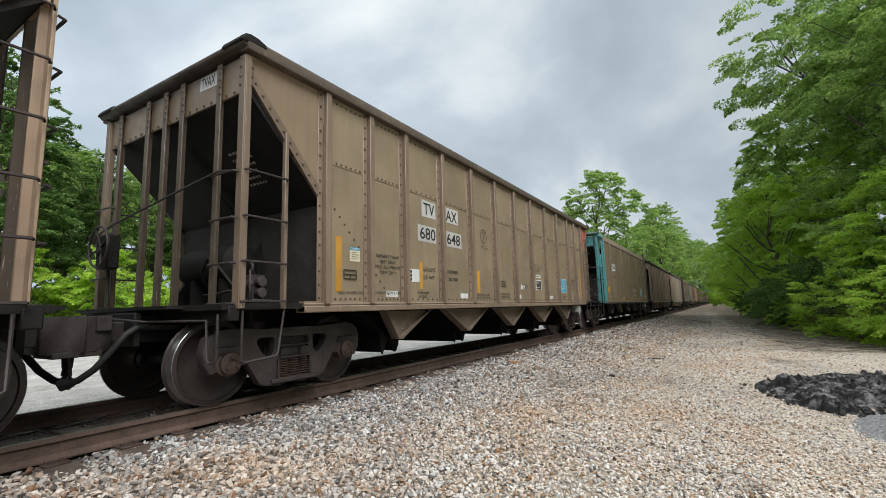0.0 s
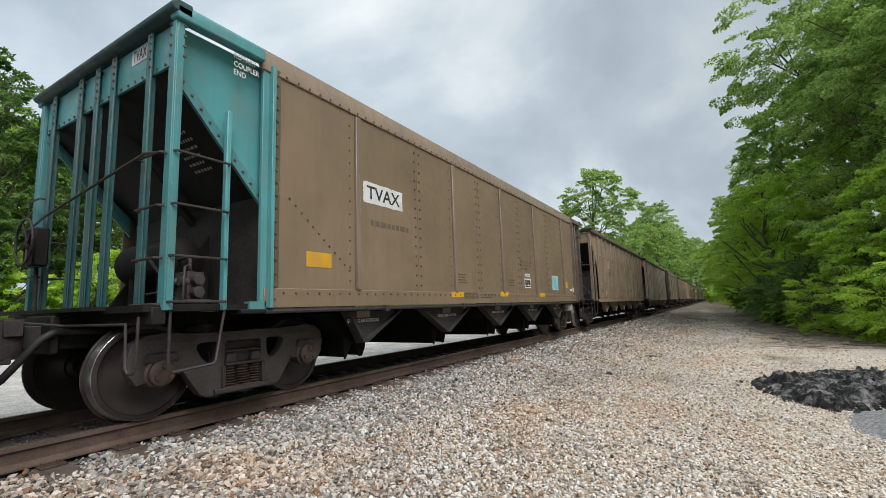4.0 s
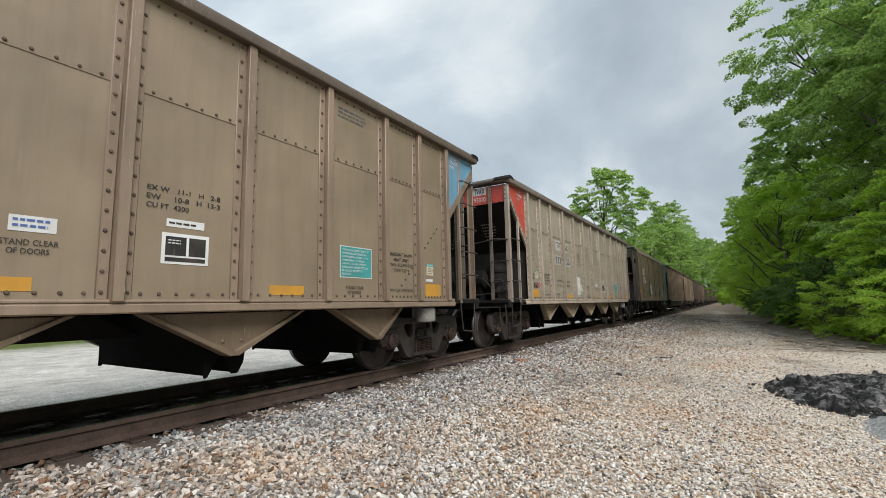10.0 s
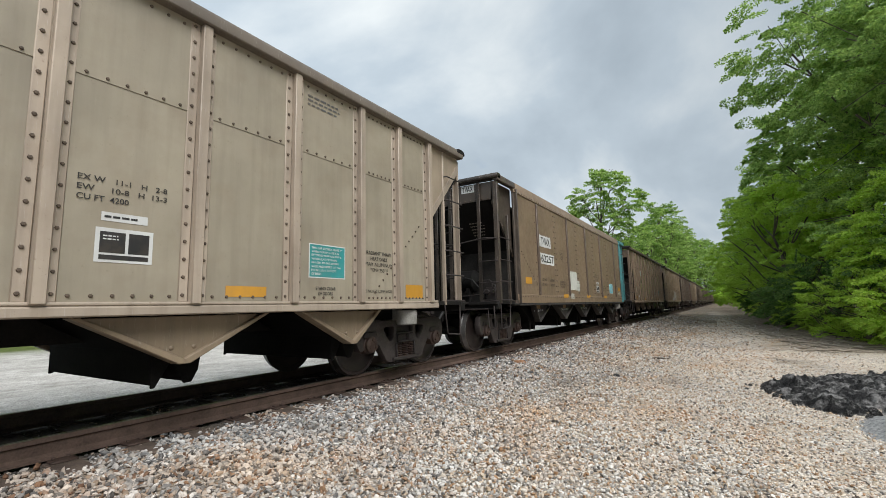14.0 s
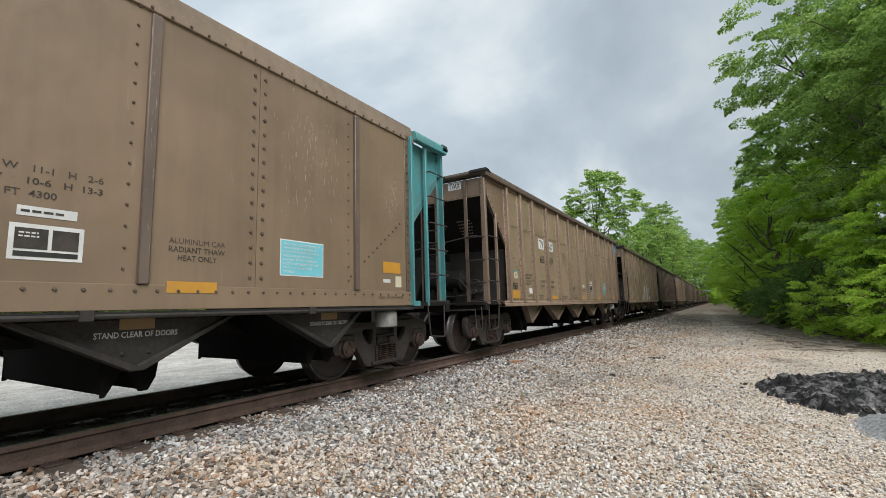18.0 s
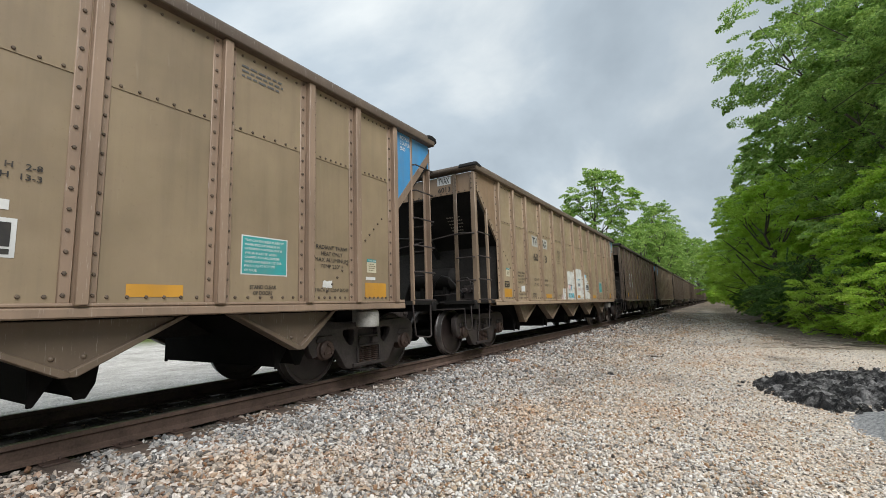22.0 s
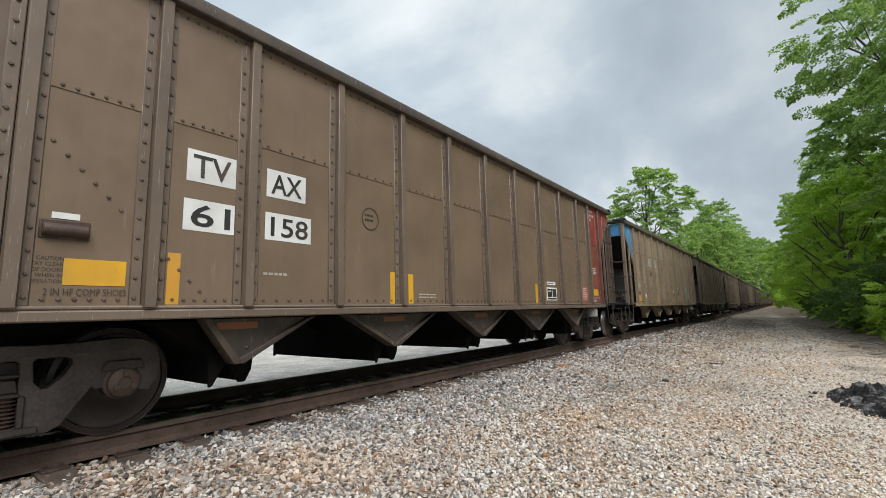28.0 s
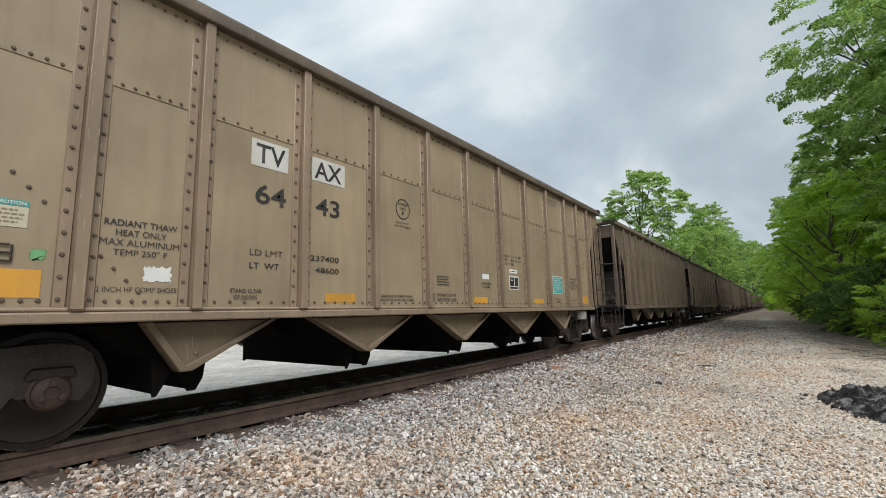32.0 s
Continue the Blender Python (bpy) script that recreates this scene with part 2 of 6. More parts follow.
def mesh_from(name, verts, faces_per, smooth=False):
    """A mesh from an (n, 3) array whose points come in runs of faces_per, one face each."""
    me = bpy.data.meshes.new(name)
    n = len(verts)
    me.vertices.add(n)
    me.vertices.foreach_set("co", np.asarray(verts, "f").ravel())
    me.loops.add(n)
    me.loops.foreach_set("vertex_index", np.arange(n, dtype="i"))
    me.polygons.add(n // faces_per)
    me.polygons.foreach_set("loop_start", np.arange(0, n, faces_per, dtype="i"))
    me.update(calc_edges=True)
    return me


def part(name, shape, material, parent, label="", color=None, at=None, bevel=0.0):
    """One mesh object under a thing or a part."""
    me = shape.mesh(name, bevel) if isinstance(shape, Geo) else shape
    if not me.materials:
        me.materials.append(material)
    ob = new(name, me)
    ob.parent = parent
    if at is not None:
        ob.matrix_basis = at if isinstance(at, Matrix) else Matrix.Translation(at)
    if color is not None:
        ob.color = (*color, 1)
    if label:
        tagged(ob, label)
    return ob


def flip(y):
    """Half a turn about the car's middle: takes one end and side onto the other."""
    return pose(0, y, 0, 0, 0, 180)


# ---- the coal cars ----
# In a car's own space x points to the near side, y from its leading corner post to its trailing one, z up from the rail.
LONG, HALF = 14.12, 1.6
RIBS = (1.12, 1.94, 2.76, 3.845, 4.93, 6.015, 7.10, 8.185, 9.27, 10.355, 11.44, 12.26, 13.08)
SILL_Z, FLOOR_Z, SEAM_Z, TOP_Z, ROOF_Z = 0.97, 1.08, 2.86, 3.72, 3.87
WHEEL_R = 0.457
LOW_SEAM = 2.69


def casting(name, loops, x0, x1, round_off):
    """A flat plate in the y-z plane with holes and rounded rims: the first loop is the outline."""
    cu = bpy.data.curves.new(name, "CURVE")
    cu.dimensions, cu.fill_mode = "2D", "BOTH"
    cu.extrude, cu.bevel_depth, cu.bevel_resolution = (x1 - x0) / 2 - round_off, round_off, 1
    for loop in loops:
        sp = cu.splines.new("POLY")
        sp.points.add(len(loop) - 1)
        for p, (y, z) in zip(sp.points, loop):
            p.co = (y, z, 0, 1)
        sp.use_cyclic_u = True
    ob = bpy.data.objects.new(name, cu)
    me = bpy.data.meshes.new_from_object(ob)
    bpy.data.objects.remove(ob)
    for v in me.vertices:
        v.co = ((x0 + x1) / 2 + v.co.z, v.co.x, v.co.y)
    b = bmesh.new()
    b.from_mesh(me)
    bmesh.ops.remove_doubles(b, verts=b.verts, dist=1e-5)
    bmesh.ops.recalc_face_normals(b, faces=b.faces)
    b.to_mesh(me)
    b.free()
    me.materials.clear()
    me.shade_smooth()
    me.set_sharp_from_angle(angle=0.7)
    me.name = name
    return me


def shared():
    """Meshes that all the cars have in common."""
    s = {}
    g = Geo().lathe([(0.10, 0.60), (0.13, 0.62), (0.14, 0.66), (0.30, 0.72), (0.395, 0.70), (0.40, 0.685), (0.482, 0.685), (0.484, 0.705),
                     (0.462, 0.725), (0.457, 0.735)], 40)
    g.lathe([(0.457, 0.735), (0.448, 0.822), (0.405, 0.828), (0.395, 0.812), (0.33, 0.800), (0.20, 0.835), (0.15, 0.875), (0.10, 0.88)], 40)
    s["wheel"] = g.mesh("wheel")
    s["tread"] = Geo().lathe([(0.463, 0.728), (0.4595, 0.738), (0.451, 0.8225), (0.4485, 0.8245), (0.447, 0.82), (0.45, 0.735)], 40, closed=True).mesh("tread")
    s["axle"] = Geo().lathe([(0.07, -1.0), (0.085, -0.8), (0.085, 0.8), (0.07, 1.0)], 12).mesh("axle")
    # side frame: one casting with two round-cornered windows and an opening for the springs
    half = [(0.40, 0.165), (0.47, 0.20), (0.56, 0.33), (0.655, 0.465), (0.69, 0.44), (0.745, 0.44), (0.75, 0.565), (0.785, 0.60), (0.955, 0.60), (0.99, 0.55), (1.0, 0.39), (1.06, 0.38), (1.12, 0.47), (1.14, 0.60), (1.11, 0.72), (1.02, 0.785), (0.86, 0.81), (0.50, 0.785)]
    outer = half + [(-y, z) for y, z in half[::-1]]
    window = [(0.275, 0.685), (0.31, 0.715), (0.48, 0.715), (0.535, 0.69), (0.545, 0.64), (0.49, 0.545), (0.40, 0.46), (0.345, 0.455), (0.29, 0.52)]
    mid = [(-0.235, 0.215), (0.235, 0.215), (0.235, 0.68), (0.20, 0.71), (-0.20, 0.71), (-0.235, 0.68)]
    s["side_frame"] = casting("side_frame", [outer, window, [(-y, z) for y, z in window], mid], 0.955, 1.085, 0.018)
    g = Geo().box(0.93, 1.125, -0.34, 0.34, 0.165, 0.215).box(0.90, 1.12, -0.225, 0.225, 0.435, 0.465).box(0.90, 1.04, -0.20, 0.20, 0.465, 0.60).box(0.90, 0.915, -0.30, 0.30, 0.175, 0.6)
    # wedges and a cross bar over the springs, seat ribs, adapters over the bearings
    for y in (-0.15, 0.15):
        g.prism([(y - 0.07, 0.465), (y + 0.07, 0.465), (y + 0.05, 0.56), (y - 0.05, 0.56)], "x", 1.03, 1.10)
    g.box(1.06, 1.10, -0.225, 0.225, 0.575, 0.60)
    for y in (-0.24, 0.24):
        g.box(1.085, 1.115, y - 0.02, y + 0.02, 0.215, 0.44)
    s["spring_seat"] = g.mesh("spring_seat", 0.012)
    s["bearing_adapter"] = Geo().prism([(-0.13, 0.64), (0.13, 0.64), (0.16, 0.555), (-0.16, 0.555)], "x", 0.97, 1.115).mesh("bearing_adapter", 0.012)
    g = Geo()
    prof = []
    for k in range(41):
        prof.append((0.064 + 0.016 * math.cos(k * math.pi / 2.5), 0.215 + 0.225 * k / 40))
    s["spring"] = Geo().lathe([(0.03, 0.215)] + prof + [(0.03, 0.44)], 12, "z").mesh("spring")
    cap = Geo()
    for k in range(3):
        a = math.radians(90 + 120 * k)
        cap.lathe([(0.024, 1.15), (0.024, 1.175), (0.0, 1.178)], 6, "x", (0, 0.07 * math.cos(a), 0.07 * math.sin(a)))
    s["bearing_cap"] = cap.lathe([(0.140, 0.96), (0.140, 1.085), (0.120, 1.10), (0.118, 1.14), (0.10, 1.155), (0.05, 1.16), (0.045, 1.15), (0.0, 1.15)], 18).mesh("bearing_cap")
    s["bolster"] = Geo().box(-1.0, 1.0, -0.24, 0.24, 0.46, 0.70).lathe([(0.3, 0.70), (0.3, 0.86)], 16, "z").mesh("bolster", 0.02)
    s["brake_beam"] = Geo().box(-0.86, 0.86, -0.035, 0.035, 0.33, 0.43).mesh("brake_beam", 0.01)
    # coupler: shank, head and knuckle, hanging a little below the sill
    g = Geo().box(-0.11, 0.11, -0.56, 0.3, 0.72, 0.93)
    g.prism([(-0.19, -0.50), (-0.24, -0.66), (-0.25, -0.84), (-0.12, -0.90), (-0.06, -0.78), (0.06, -0.76), (0.13, -0.86), (0.22, -0.84), (0.23, -0.66), (0.19, -0.50)], "z", 0.64, 1.00)
    g.prism([(0.05, -0.80), (0.02, -0.98), (0.10, -1.0), (0.18, -0.93), (0.16, -0.76)], "z", 0.66, 0.97)
    g.box(-0.25, 0.22, -0.80, -0.58, 0.60, 0.66).box(0.13, 0.25, -0.66, -0.52, 0.84, 0.99)
    g.tube([(0.02, -0.76, 0.64), (0.05, -0.78, 0.50), (0.02, -0.80, 0.42), (-0.06, -0.80, 0.42), (-0.08, -0.78, 0.50), (-0.05, -0.76, 0.64)], 0.022, 6)
    s["coupler"] = g.mesh("coupler", 0.015)
    s["brake_can"] = Geo().lathe([(0.0, 0.0), (0.15, 0.0), (0.16, 0.02), (0.16, 0.20), (0.14, 0.22), (0.0, 0.22)], 18, "z").box(-0.24, -0.12, -0.05, 0.05, 0.06, 0.26).mesh("brake_can")
    g = Geo().tube([(0.34, -0.22, 0.86), (0.36, -0.34, 0.87), (0.36, -0.44, 0.80), (0.31, -0.54, 0.64), (0.22, -0.64, 0.47), (0.12, -0.73, 0.37), (0.03, -0.80, 0.335)], 0.034, 12)
    g.tube([(0.06, -0.76, 0.36), (0.0, -0.84, 0.32)], 0.055, 8)
    s["air_hose"] = g.mesh("air_hose")
    # uncoupling lever: a rod across the end with a hanging handle
    s["cut_lever"] = Geo().tube([(1.50, -0.16, 0.98), (1.52, -0.17, 0.56), (1.49, -0.18, 0.52), (1.42, -0.18, 0.52), (1.39, -0.19, 0.56), (1.38, -0.20, 0.92), (0.45, -0.30, 0.92), (0.30, -0.48, 0.95), (0.04, -0.68, 0.98)], 0.013, 8).mesh("cut_lever")
    s["train_line"] = Geo().tube([(0.36, 0.5, 0.84), (0.36, -0.12, 0.86), (0.34, -0.24, 0.86)], 0.03, 8).mesh("train_line")
    g = Geo().box(-0.28, 0.28, -0.30, 0.9, 0.70, 1.0).box(-0.33, 0.33, -0.36, -0.28, 0.66, 1.02)
    s["draft_box"] = g.mesh("draft_box", 0.015)
    g = Geo().lathe([(0.0, 0.0), (0.10, 0.03), (0.21, 0.10), (0.21, 0.95), (0.10, 1.02), (0.0, 1.05)], 20, "x")
    s["air_tank"] = g.mesh("air_tank")
    g = Geo().lathe([(0.0, 0.0), (0.17, 0.0), (0.19, 0.03), (0.19, 0.42), (0.16, 0.50), (0.08, 0.54), (0.0, 0.55)], 18, "z").lathe([(0.205, 0.38), (0.205, 0.42)], 18, "z")
    s["brake_cylinder"] = g.mesh("brake_cylinder")
    g = Geo().box(0.06, 0.28, 0.04, 0.20, 0.02, 0.30).box(-0.02, 0.36, 0.0, 0.24, 0.0, 0.03)
    for x, z in ((0.02, 0.20), (0.02, 0.09), (0.32, 0.22), (0.32, 0.10)):
        g.lathe([(0.0, -0.05), (0.035, -0.05), (0.055, -0.03), (0.055, 0.05), (0.0, 0.05)], 12, "x", (x, 0.11, z))
    for x in (0.10, 0.24):
        g.lathe([(0.0, -0.04), (0.045, -0.04), (0.05, 0.0), (0.05, 0.05), (0.0, 0.05)], 12, "y", (x, 0.02, 0.20))
    g.tube([(0.17, 0.12, 0.30), (0.17, 0.12, 0.42), (0.10, 0.14, 0.46), (-0.20, 0.2, 0.46), (-0.30, 0.3, 0.40)], 0.017, 8)
    g.tube([(0.24, 0.10, 0.30), (0.24, 0.06, 0.36), (0.30, 0.0, 0.34), (0.36, -0.04, 0.20), (0.36, -0.04, 0.0)], 0.014, 8)
    g.tube([(-0.02, 0.10, 0.14), (-0.20, 0.08, 0.14), (-0.45, 0.10, 0.12), (-0.9, 0.2, 0.12)], 0.016, 8)
    s["brake_valve"] = g.mesh("brake_valve", 0.012)
    g = Geo()
    ring = [(0.26 * math.cos(a * math.pi / 10), 0, 0.26 * math.sin(a * math.pi / 10)) for a in range(21)]
    g.tube(ring, 0.014, 6)
    for a in range(4):
        g.tube([(0, 0.03, 0), (0.26 * math.cos(a * math.pi / 2 + 0.4), 0, 0.26 * math.sin(a * math.pi / 2 + 0.4))], 0.012, 5)
    s["hand_brake_wheel"] = g.mesh("hand_brake_wheel")
    s["brake_housing"] = Geo().box(-0.16, 0.16, 0, 0.14, -0.22, 0.22).lathe([(0.06, -0.05), (0.06, 0.02)], 10, "y").mesh("brake_housing", 0.03)
    s["sill_step"] = Geo().tube([(0, 0, 0.52), (0.0, 0, 0.02), (0.0, 0.04, 0), (0.0, 0.40, 0.03), (0, 0.43, 0.06), (0, 0.50, 0.52)], 0.014, 6).mesh("sill_step")
    s["rung"] = Geo().tube([(0.0, 0, 0), (0.055, 0.02, 0), (0.055, 0.52, 0), (0.0, 0.54, 0)], 0.0125, 6).mesh("rung")
    s["end_rung"] = Geo().tube([(0, 0.0, 0), (0.02, -0.05, 0), (0.40, -0.05, 0), (0.42, 0.0, 0)], 0.0125, 6).mesh("end_rung")
    s["corner_post"] = Geo().box(-0.10, 0.0, -0.025, 0.002, FLOOR_Z - 0.05, ROOF_Z - 0.18).box(-0.018, 0.004, -0.01, 0.060, FLOOR_Z - 0.05, ROOF_Z - 0.18).mesh("corner_post", 0.006)
    s["end_post"] = Geo().box(-0.042, 0.042, -0.03, -0.008, FLOOR_Z, ROOF_Z - 0.16).box(-0.042, -0.026, -0.03, 0.06, FLOOR_Z, ROOF_Z - 0.16).mesh("end_post", 0.006)
    # rib: bolt flange, deep channel, narrow flange
    g = Geo().box(1.558, 1.574, -0.115, -0.03, FLOOR_Z, TOP_Z).box(1.558, 1.632, -0.026, 0.066, FLOOR_Z - 0.015, TOP_Z).box(1.558, 1.572, 0.07, 0.135, FLOOR_Z, TOP_Z)
    s["rib"] = g.mesh("rib", 0.008)
    s["bar_rib"] = Geo().box(1.572, 1.612, -0.045, 0.045, FLOOR_Z + 0.16, TOP_Z - 0.10).mesh("bar_rib", 0.008)
    for name, w in (("short", 0.82), ("long", 1.085)):
        for tail, z in (("", SEAM_Z), ("_low", LOW_SEAM)):
            s["lower_" + name + tail] = Geo().box(1.545, 1.560, 0.0, w, FLOOR_Z, z + 0.02).mesh("panel")
            s["upper_" + name + tail] = Geo().box(1.560, 1.567, 0.0, w, z - 0.03, TOP_Z).mesh("panel")
    # hopper: outer apron plate with a folded lip, and the chute and doors inside it
    for name, lead in (("apron", 0.82), ("end_apron", 0.30), ("rear_apron", 0.50)):
        g = Geo().prism([(-lead, 0.96), (0.82, 0.96), (0.03, 0.56), (-0.03, 0.56)], "x", 1.36, 1.40)
        for w in (-lead, 0.82):
            q = math.copysign(1, w)
            g.prism([(w - 0.02 * q, 0.965), (w + 0.05 * q, 0.965), (0.05 * q, 0.535), (-0.01 * q, 0.535), (-0.01 * q, 0.575)], "x", 1.30, 1.455)
        for y, z in ((-0.10, 0.68), (0.10, 0.68)):
            g.bolt((1.40, y, z), r=0.024)
        s[name] = g.mesh(name, 0.006)
    g = Geo().prism([(-0.70, 0.95), (-0.17, 0.64), (-0.15, 0.345), (-0.10, 0.345), (-0.01, 0.58), (-0.01, 0.95)], "x", -1.18, 1.18)
    g.prism([(0.70, 0.95), (0.26, 0.66), (0.25, 0.42), (0.19, 0.345), (0.14, 0.345), (0.01, 0.58), (0.01, 0.95)], "x", -1.18, 1.18)
    for sgn in (-1, 1):
        g.prism([(-0.16, 0.66), (-0.16, 0.32), (-0.12, 0.32), (0.02, 0.56)], "x", *sorted((sgn * 1.18, sgn * 1.195)))
        g.prism([(0.30, 0.66), (0.27, 0.44), (0.21, 0.33), (0.13, 0.33), (0.0, 0.58)], "x", *sorted((sgn * 1.18, sgn * 1.195)))
    s["chute"] = g.mesh("chute", 0.008)
    return s


SH = shared()
SH_BLACK = {SH[k].name: SH[k].copy() for k in ("apron", "end_apron", "rear_apron")}


def under_gear(car, long=LONG):
    """Bogies, wheels, couplers and sills, alike on all the cars."""
    for y in (1.11, long - 1.06):
        bogie = part("bogie", SH["bolster"], CAST, car, at=(0, y, 0))
        for dy in (-0.485, 0.485):
            part("brake_beam", SH["brake_beam"], CAST, bogie, at=(0, dy, 0))
        for m in (Matrix.Identity(4), pose(0, 0, 0, 0, 0, 180)):
            part("side_frame", SH["side_frame"], BOGIE, bogie, at=m)
            part("spring_seat", SH["spring_seat"], CAST, bogie, at=m)
            for dy in (-0.155, 0.0, 0.155):
                part("spring", SH["spring"], RUSTY, bogie, at=m @ pose(1.045, dy, 0))
            for dy in (-0.87, 0.87):
                part("bearing_cap", SH["bearing_cap"], RUSTY, bogie, at=m @ pose(0, dy, WHEEL_R))
                part("bearing_adapter", SH["bearing_adapter"], CAST, bogie, at=m @ pose(0, dy, 0))
    for y in (0.24, 1.98, long - 1.93, long - 0.19):
        axle = part("axle", SH["axle"], BLACK, car, at=(0, y, WHEEL_R))
        for m in (Matrix.Identity(4), pose(0, 0, 0, 0, 0, 180)):
            part("wheel", SH["wheel"], WHEEL, axle, at=m)
            part("tread", SH["tread"], TREAD, axle, "tread worn to bright steel", at=m)
    part("centre_sill", Geo().box(-0.20, 0.20, 0.3, long - 0.3, 0.72, 1.02), BLACK, car)
    part("brake_can", SH["brake_can"], CAN, car, "dull silver brake can under the sill", at=(1.40, long - 1.43, 0.735))
    for m in (Matrix.Identity(4), flip(long)):
        part("draft_box", SH["draft_box"], BLACK, car, at=m)
        part("coupler", SH["coupler"], CAST, car, at=m)
        part("cut_lever", SH["cut_lever"], CAST, car, at=m)
        part("train_line", SH["train_line"], CAST, car, at=m)
        part("air_hose", SH["air_hose"], RUBBER, car, "black rubber air hose with a glad-hand", at=m)
        for x, sg in ((1.56, 1), (-1.56, 1)):
            part("sill_step", SH["sill_step"], CAST, car, at=m @ pose(x, 0.06, 0.50))


def end_frame(car, m, paint, band, ladder_top=3.01, brake=False, capped=True, label="", rungs=(1.10, 1.50, 1.96, 2.44), inset=0.0):
    """One end: posts, coloured end sheet and gussets, dark slope sheet, deck, ladders and brake gear."""
    P = lambda name, shape, mat, **k: part(name, shape, mat, car, at=m @ k.pop("at", Matrix.Identity(4)), **k)
    drop = 2.4 * inset
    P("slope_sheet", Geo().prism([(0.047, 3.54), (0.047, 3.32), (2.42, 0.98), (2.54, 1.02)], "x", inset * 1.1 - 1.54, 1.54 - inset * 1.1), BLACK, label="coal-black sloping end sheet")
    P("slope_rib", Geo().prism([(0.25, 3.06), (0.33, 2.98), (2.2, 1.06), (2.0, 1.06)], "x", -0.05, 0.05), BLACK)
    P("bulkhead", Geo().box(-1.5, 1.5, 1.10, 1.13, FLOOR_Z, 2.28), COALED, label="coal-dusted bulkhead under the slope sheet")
    P("end_sheet", Geo().box(-1.56, 1.56, 0.02, 0.045, 3.31, ROOF_Z - 0.16), PAINT, color=band, label=label)
    for sx in (1, -1):
        P("gusset", Geo().prism([(0.02, 3.50 - drop), (0.02, TOP_Z), (1.01, TOP_Z), (1.01, 2.40 - drop)], "x", *sorted((sx * (1.545 - inset), sx * (1.562 - inset)))), PAINT, color=band, label=label)
        P("gusset_edge", Geo().prism([(0.02, 3.46 - drop), (0.02, 3.61 - drop), (1.02, 2.50 - drop), (1.02, 2.35 - drop)], "x", *sorted((sx * (1.54 - inset), sx * (1.578 - inset)))), SILL, color=[c * 0.8 for c in paint])
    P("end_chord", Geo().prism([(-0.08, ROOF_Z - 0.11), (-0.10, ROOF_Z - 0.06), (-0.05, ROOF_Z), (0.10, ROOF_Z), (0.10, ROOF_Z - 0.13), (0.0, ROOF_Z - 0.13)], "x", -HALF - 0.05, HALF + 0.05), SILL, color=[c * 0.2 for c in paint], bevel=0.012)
    for sx in (1, -1):
        if capped:
            P("roof_corner", Geo().prism([(-0.12, ROOF_Z - 0.08), (-0.08, ROOF_Z + 0.004), (0.0, ROOF_Z + 0.026), (0.09, ROOF_Z + 0.02), (0.18, ROOF_Z - 0.01), (0.20, ROOF_Z - 0.08)], "x", *sorted((sx * 1.28, sx * 1.675))), BLACK, bevel=0.02)
        P("corner_post", SH["corner_post"], SILL, color=[c * 0.8 for c in paint], at=Matrix.Translation((1.60, 0, 0)) if sx > 0 else Matrix.Translation((-1.46, 0, 0)))
    # post paint darkened, most at the trailing end, with shade put into the colour
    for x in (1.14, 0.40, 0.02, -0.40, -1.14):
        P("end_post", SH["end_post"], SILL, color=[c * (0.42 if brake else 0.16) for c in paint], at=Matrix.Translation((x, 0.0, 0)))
    for x in (1.595, -1.52):
        P("ladder_post", Geo().box(-0.06, 0.0, -0.026, 0.024, FLOOR_Z - 0.06, ladder_top), SILL, color=paint, at=Matrix.Translation((x, 0.54, 0)), bevel=0.008)
    for z in rungs:
        P("rung", SH["rung"], CAST, at=pose(1.585, 0.0, z))
        P("rung", SH["rung"], CAST, at=pose(-1.585, 0.54, z, 0, 0, 180))
        P("end_rung", SH["end_rung"], CAST, at=pose(1.14, -0.03, z - 0.02))
        P("end_rung", SH["end_rung"], CAST, at=pose(-1.56, -0.03, z - 0.02))
    P("handrail", Geo().tube([(1.56, -0.04, 2.42), (1.30, -0.09, 2.45), (0.4, -0.08, 2.35), (-1.0, -0.07, 2.18), (-1.56, -0.04, 2.10)], 0.014), CAST)
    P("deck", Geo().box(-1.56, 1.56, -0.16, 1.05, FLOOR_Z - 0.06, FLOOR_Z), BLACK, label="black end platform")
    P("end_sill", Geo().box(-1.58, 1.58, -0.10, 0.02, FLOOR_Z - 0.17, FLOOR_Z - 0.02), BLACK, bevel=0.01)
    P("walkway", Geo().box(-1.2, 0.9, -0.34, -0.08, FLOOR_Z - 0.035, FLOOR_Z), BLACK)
    for x in (1.50, -1.59):
        P("side_angle", Geo().box(x, x + 0.09, 0.81, 1.0, SILL_Z + 0.01, FLOOR_Z + 0.02), SILL, color=paint)
    P("air_tank", SH["air_tank"], BLACK, at=pose(-0.42, 0.62, FLOOR_Z + 0.50) @ Matrix.Scale(1.15, 4), label="dusty black air reservoir")
    for x in (-0.1, 0.5):
        P("tank_bracket", Geo().box(x, x + 0.08, 0.45, 0.9, FLOOR_Z, FLOOR_Z + 0.34), BLACK)
    P("brake_valve", SH["brake_valve"], BOGIE, at=pose(1.02, 0.30, FLOOR_Z + 0.02), label="grey cast brake control valve")
    for x in (-0.62, 0.58):
        P("bolster_gusset", Geo().prism([(0.45, FLOOR_Z), (0.95, FLOOR_Z), (0.95, 1.9)], "x", x, x + 0.04), BLACK)
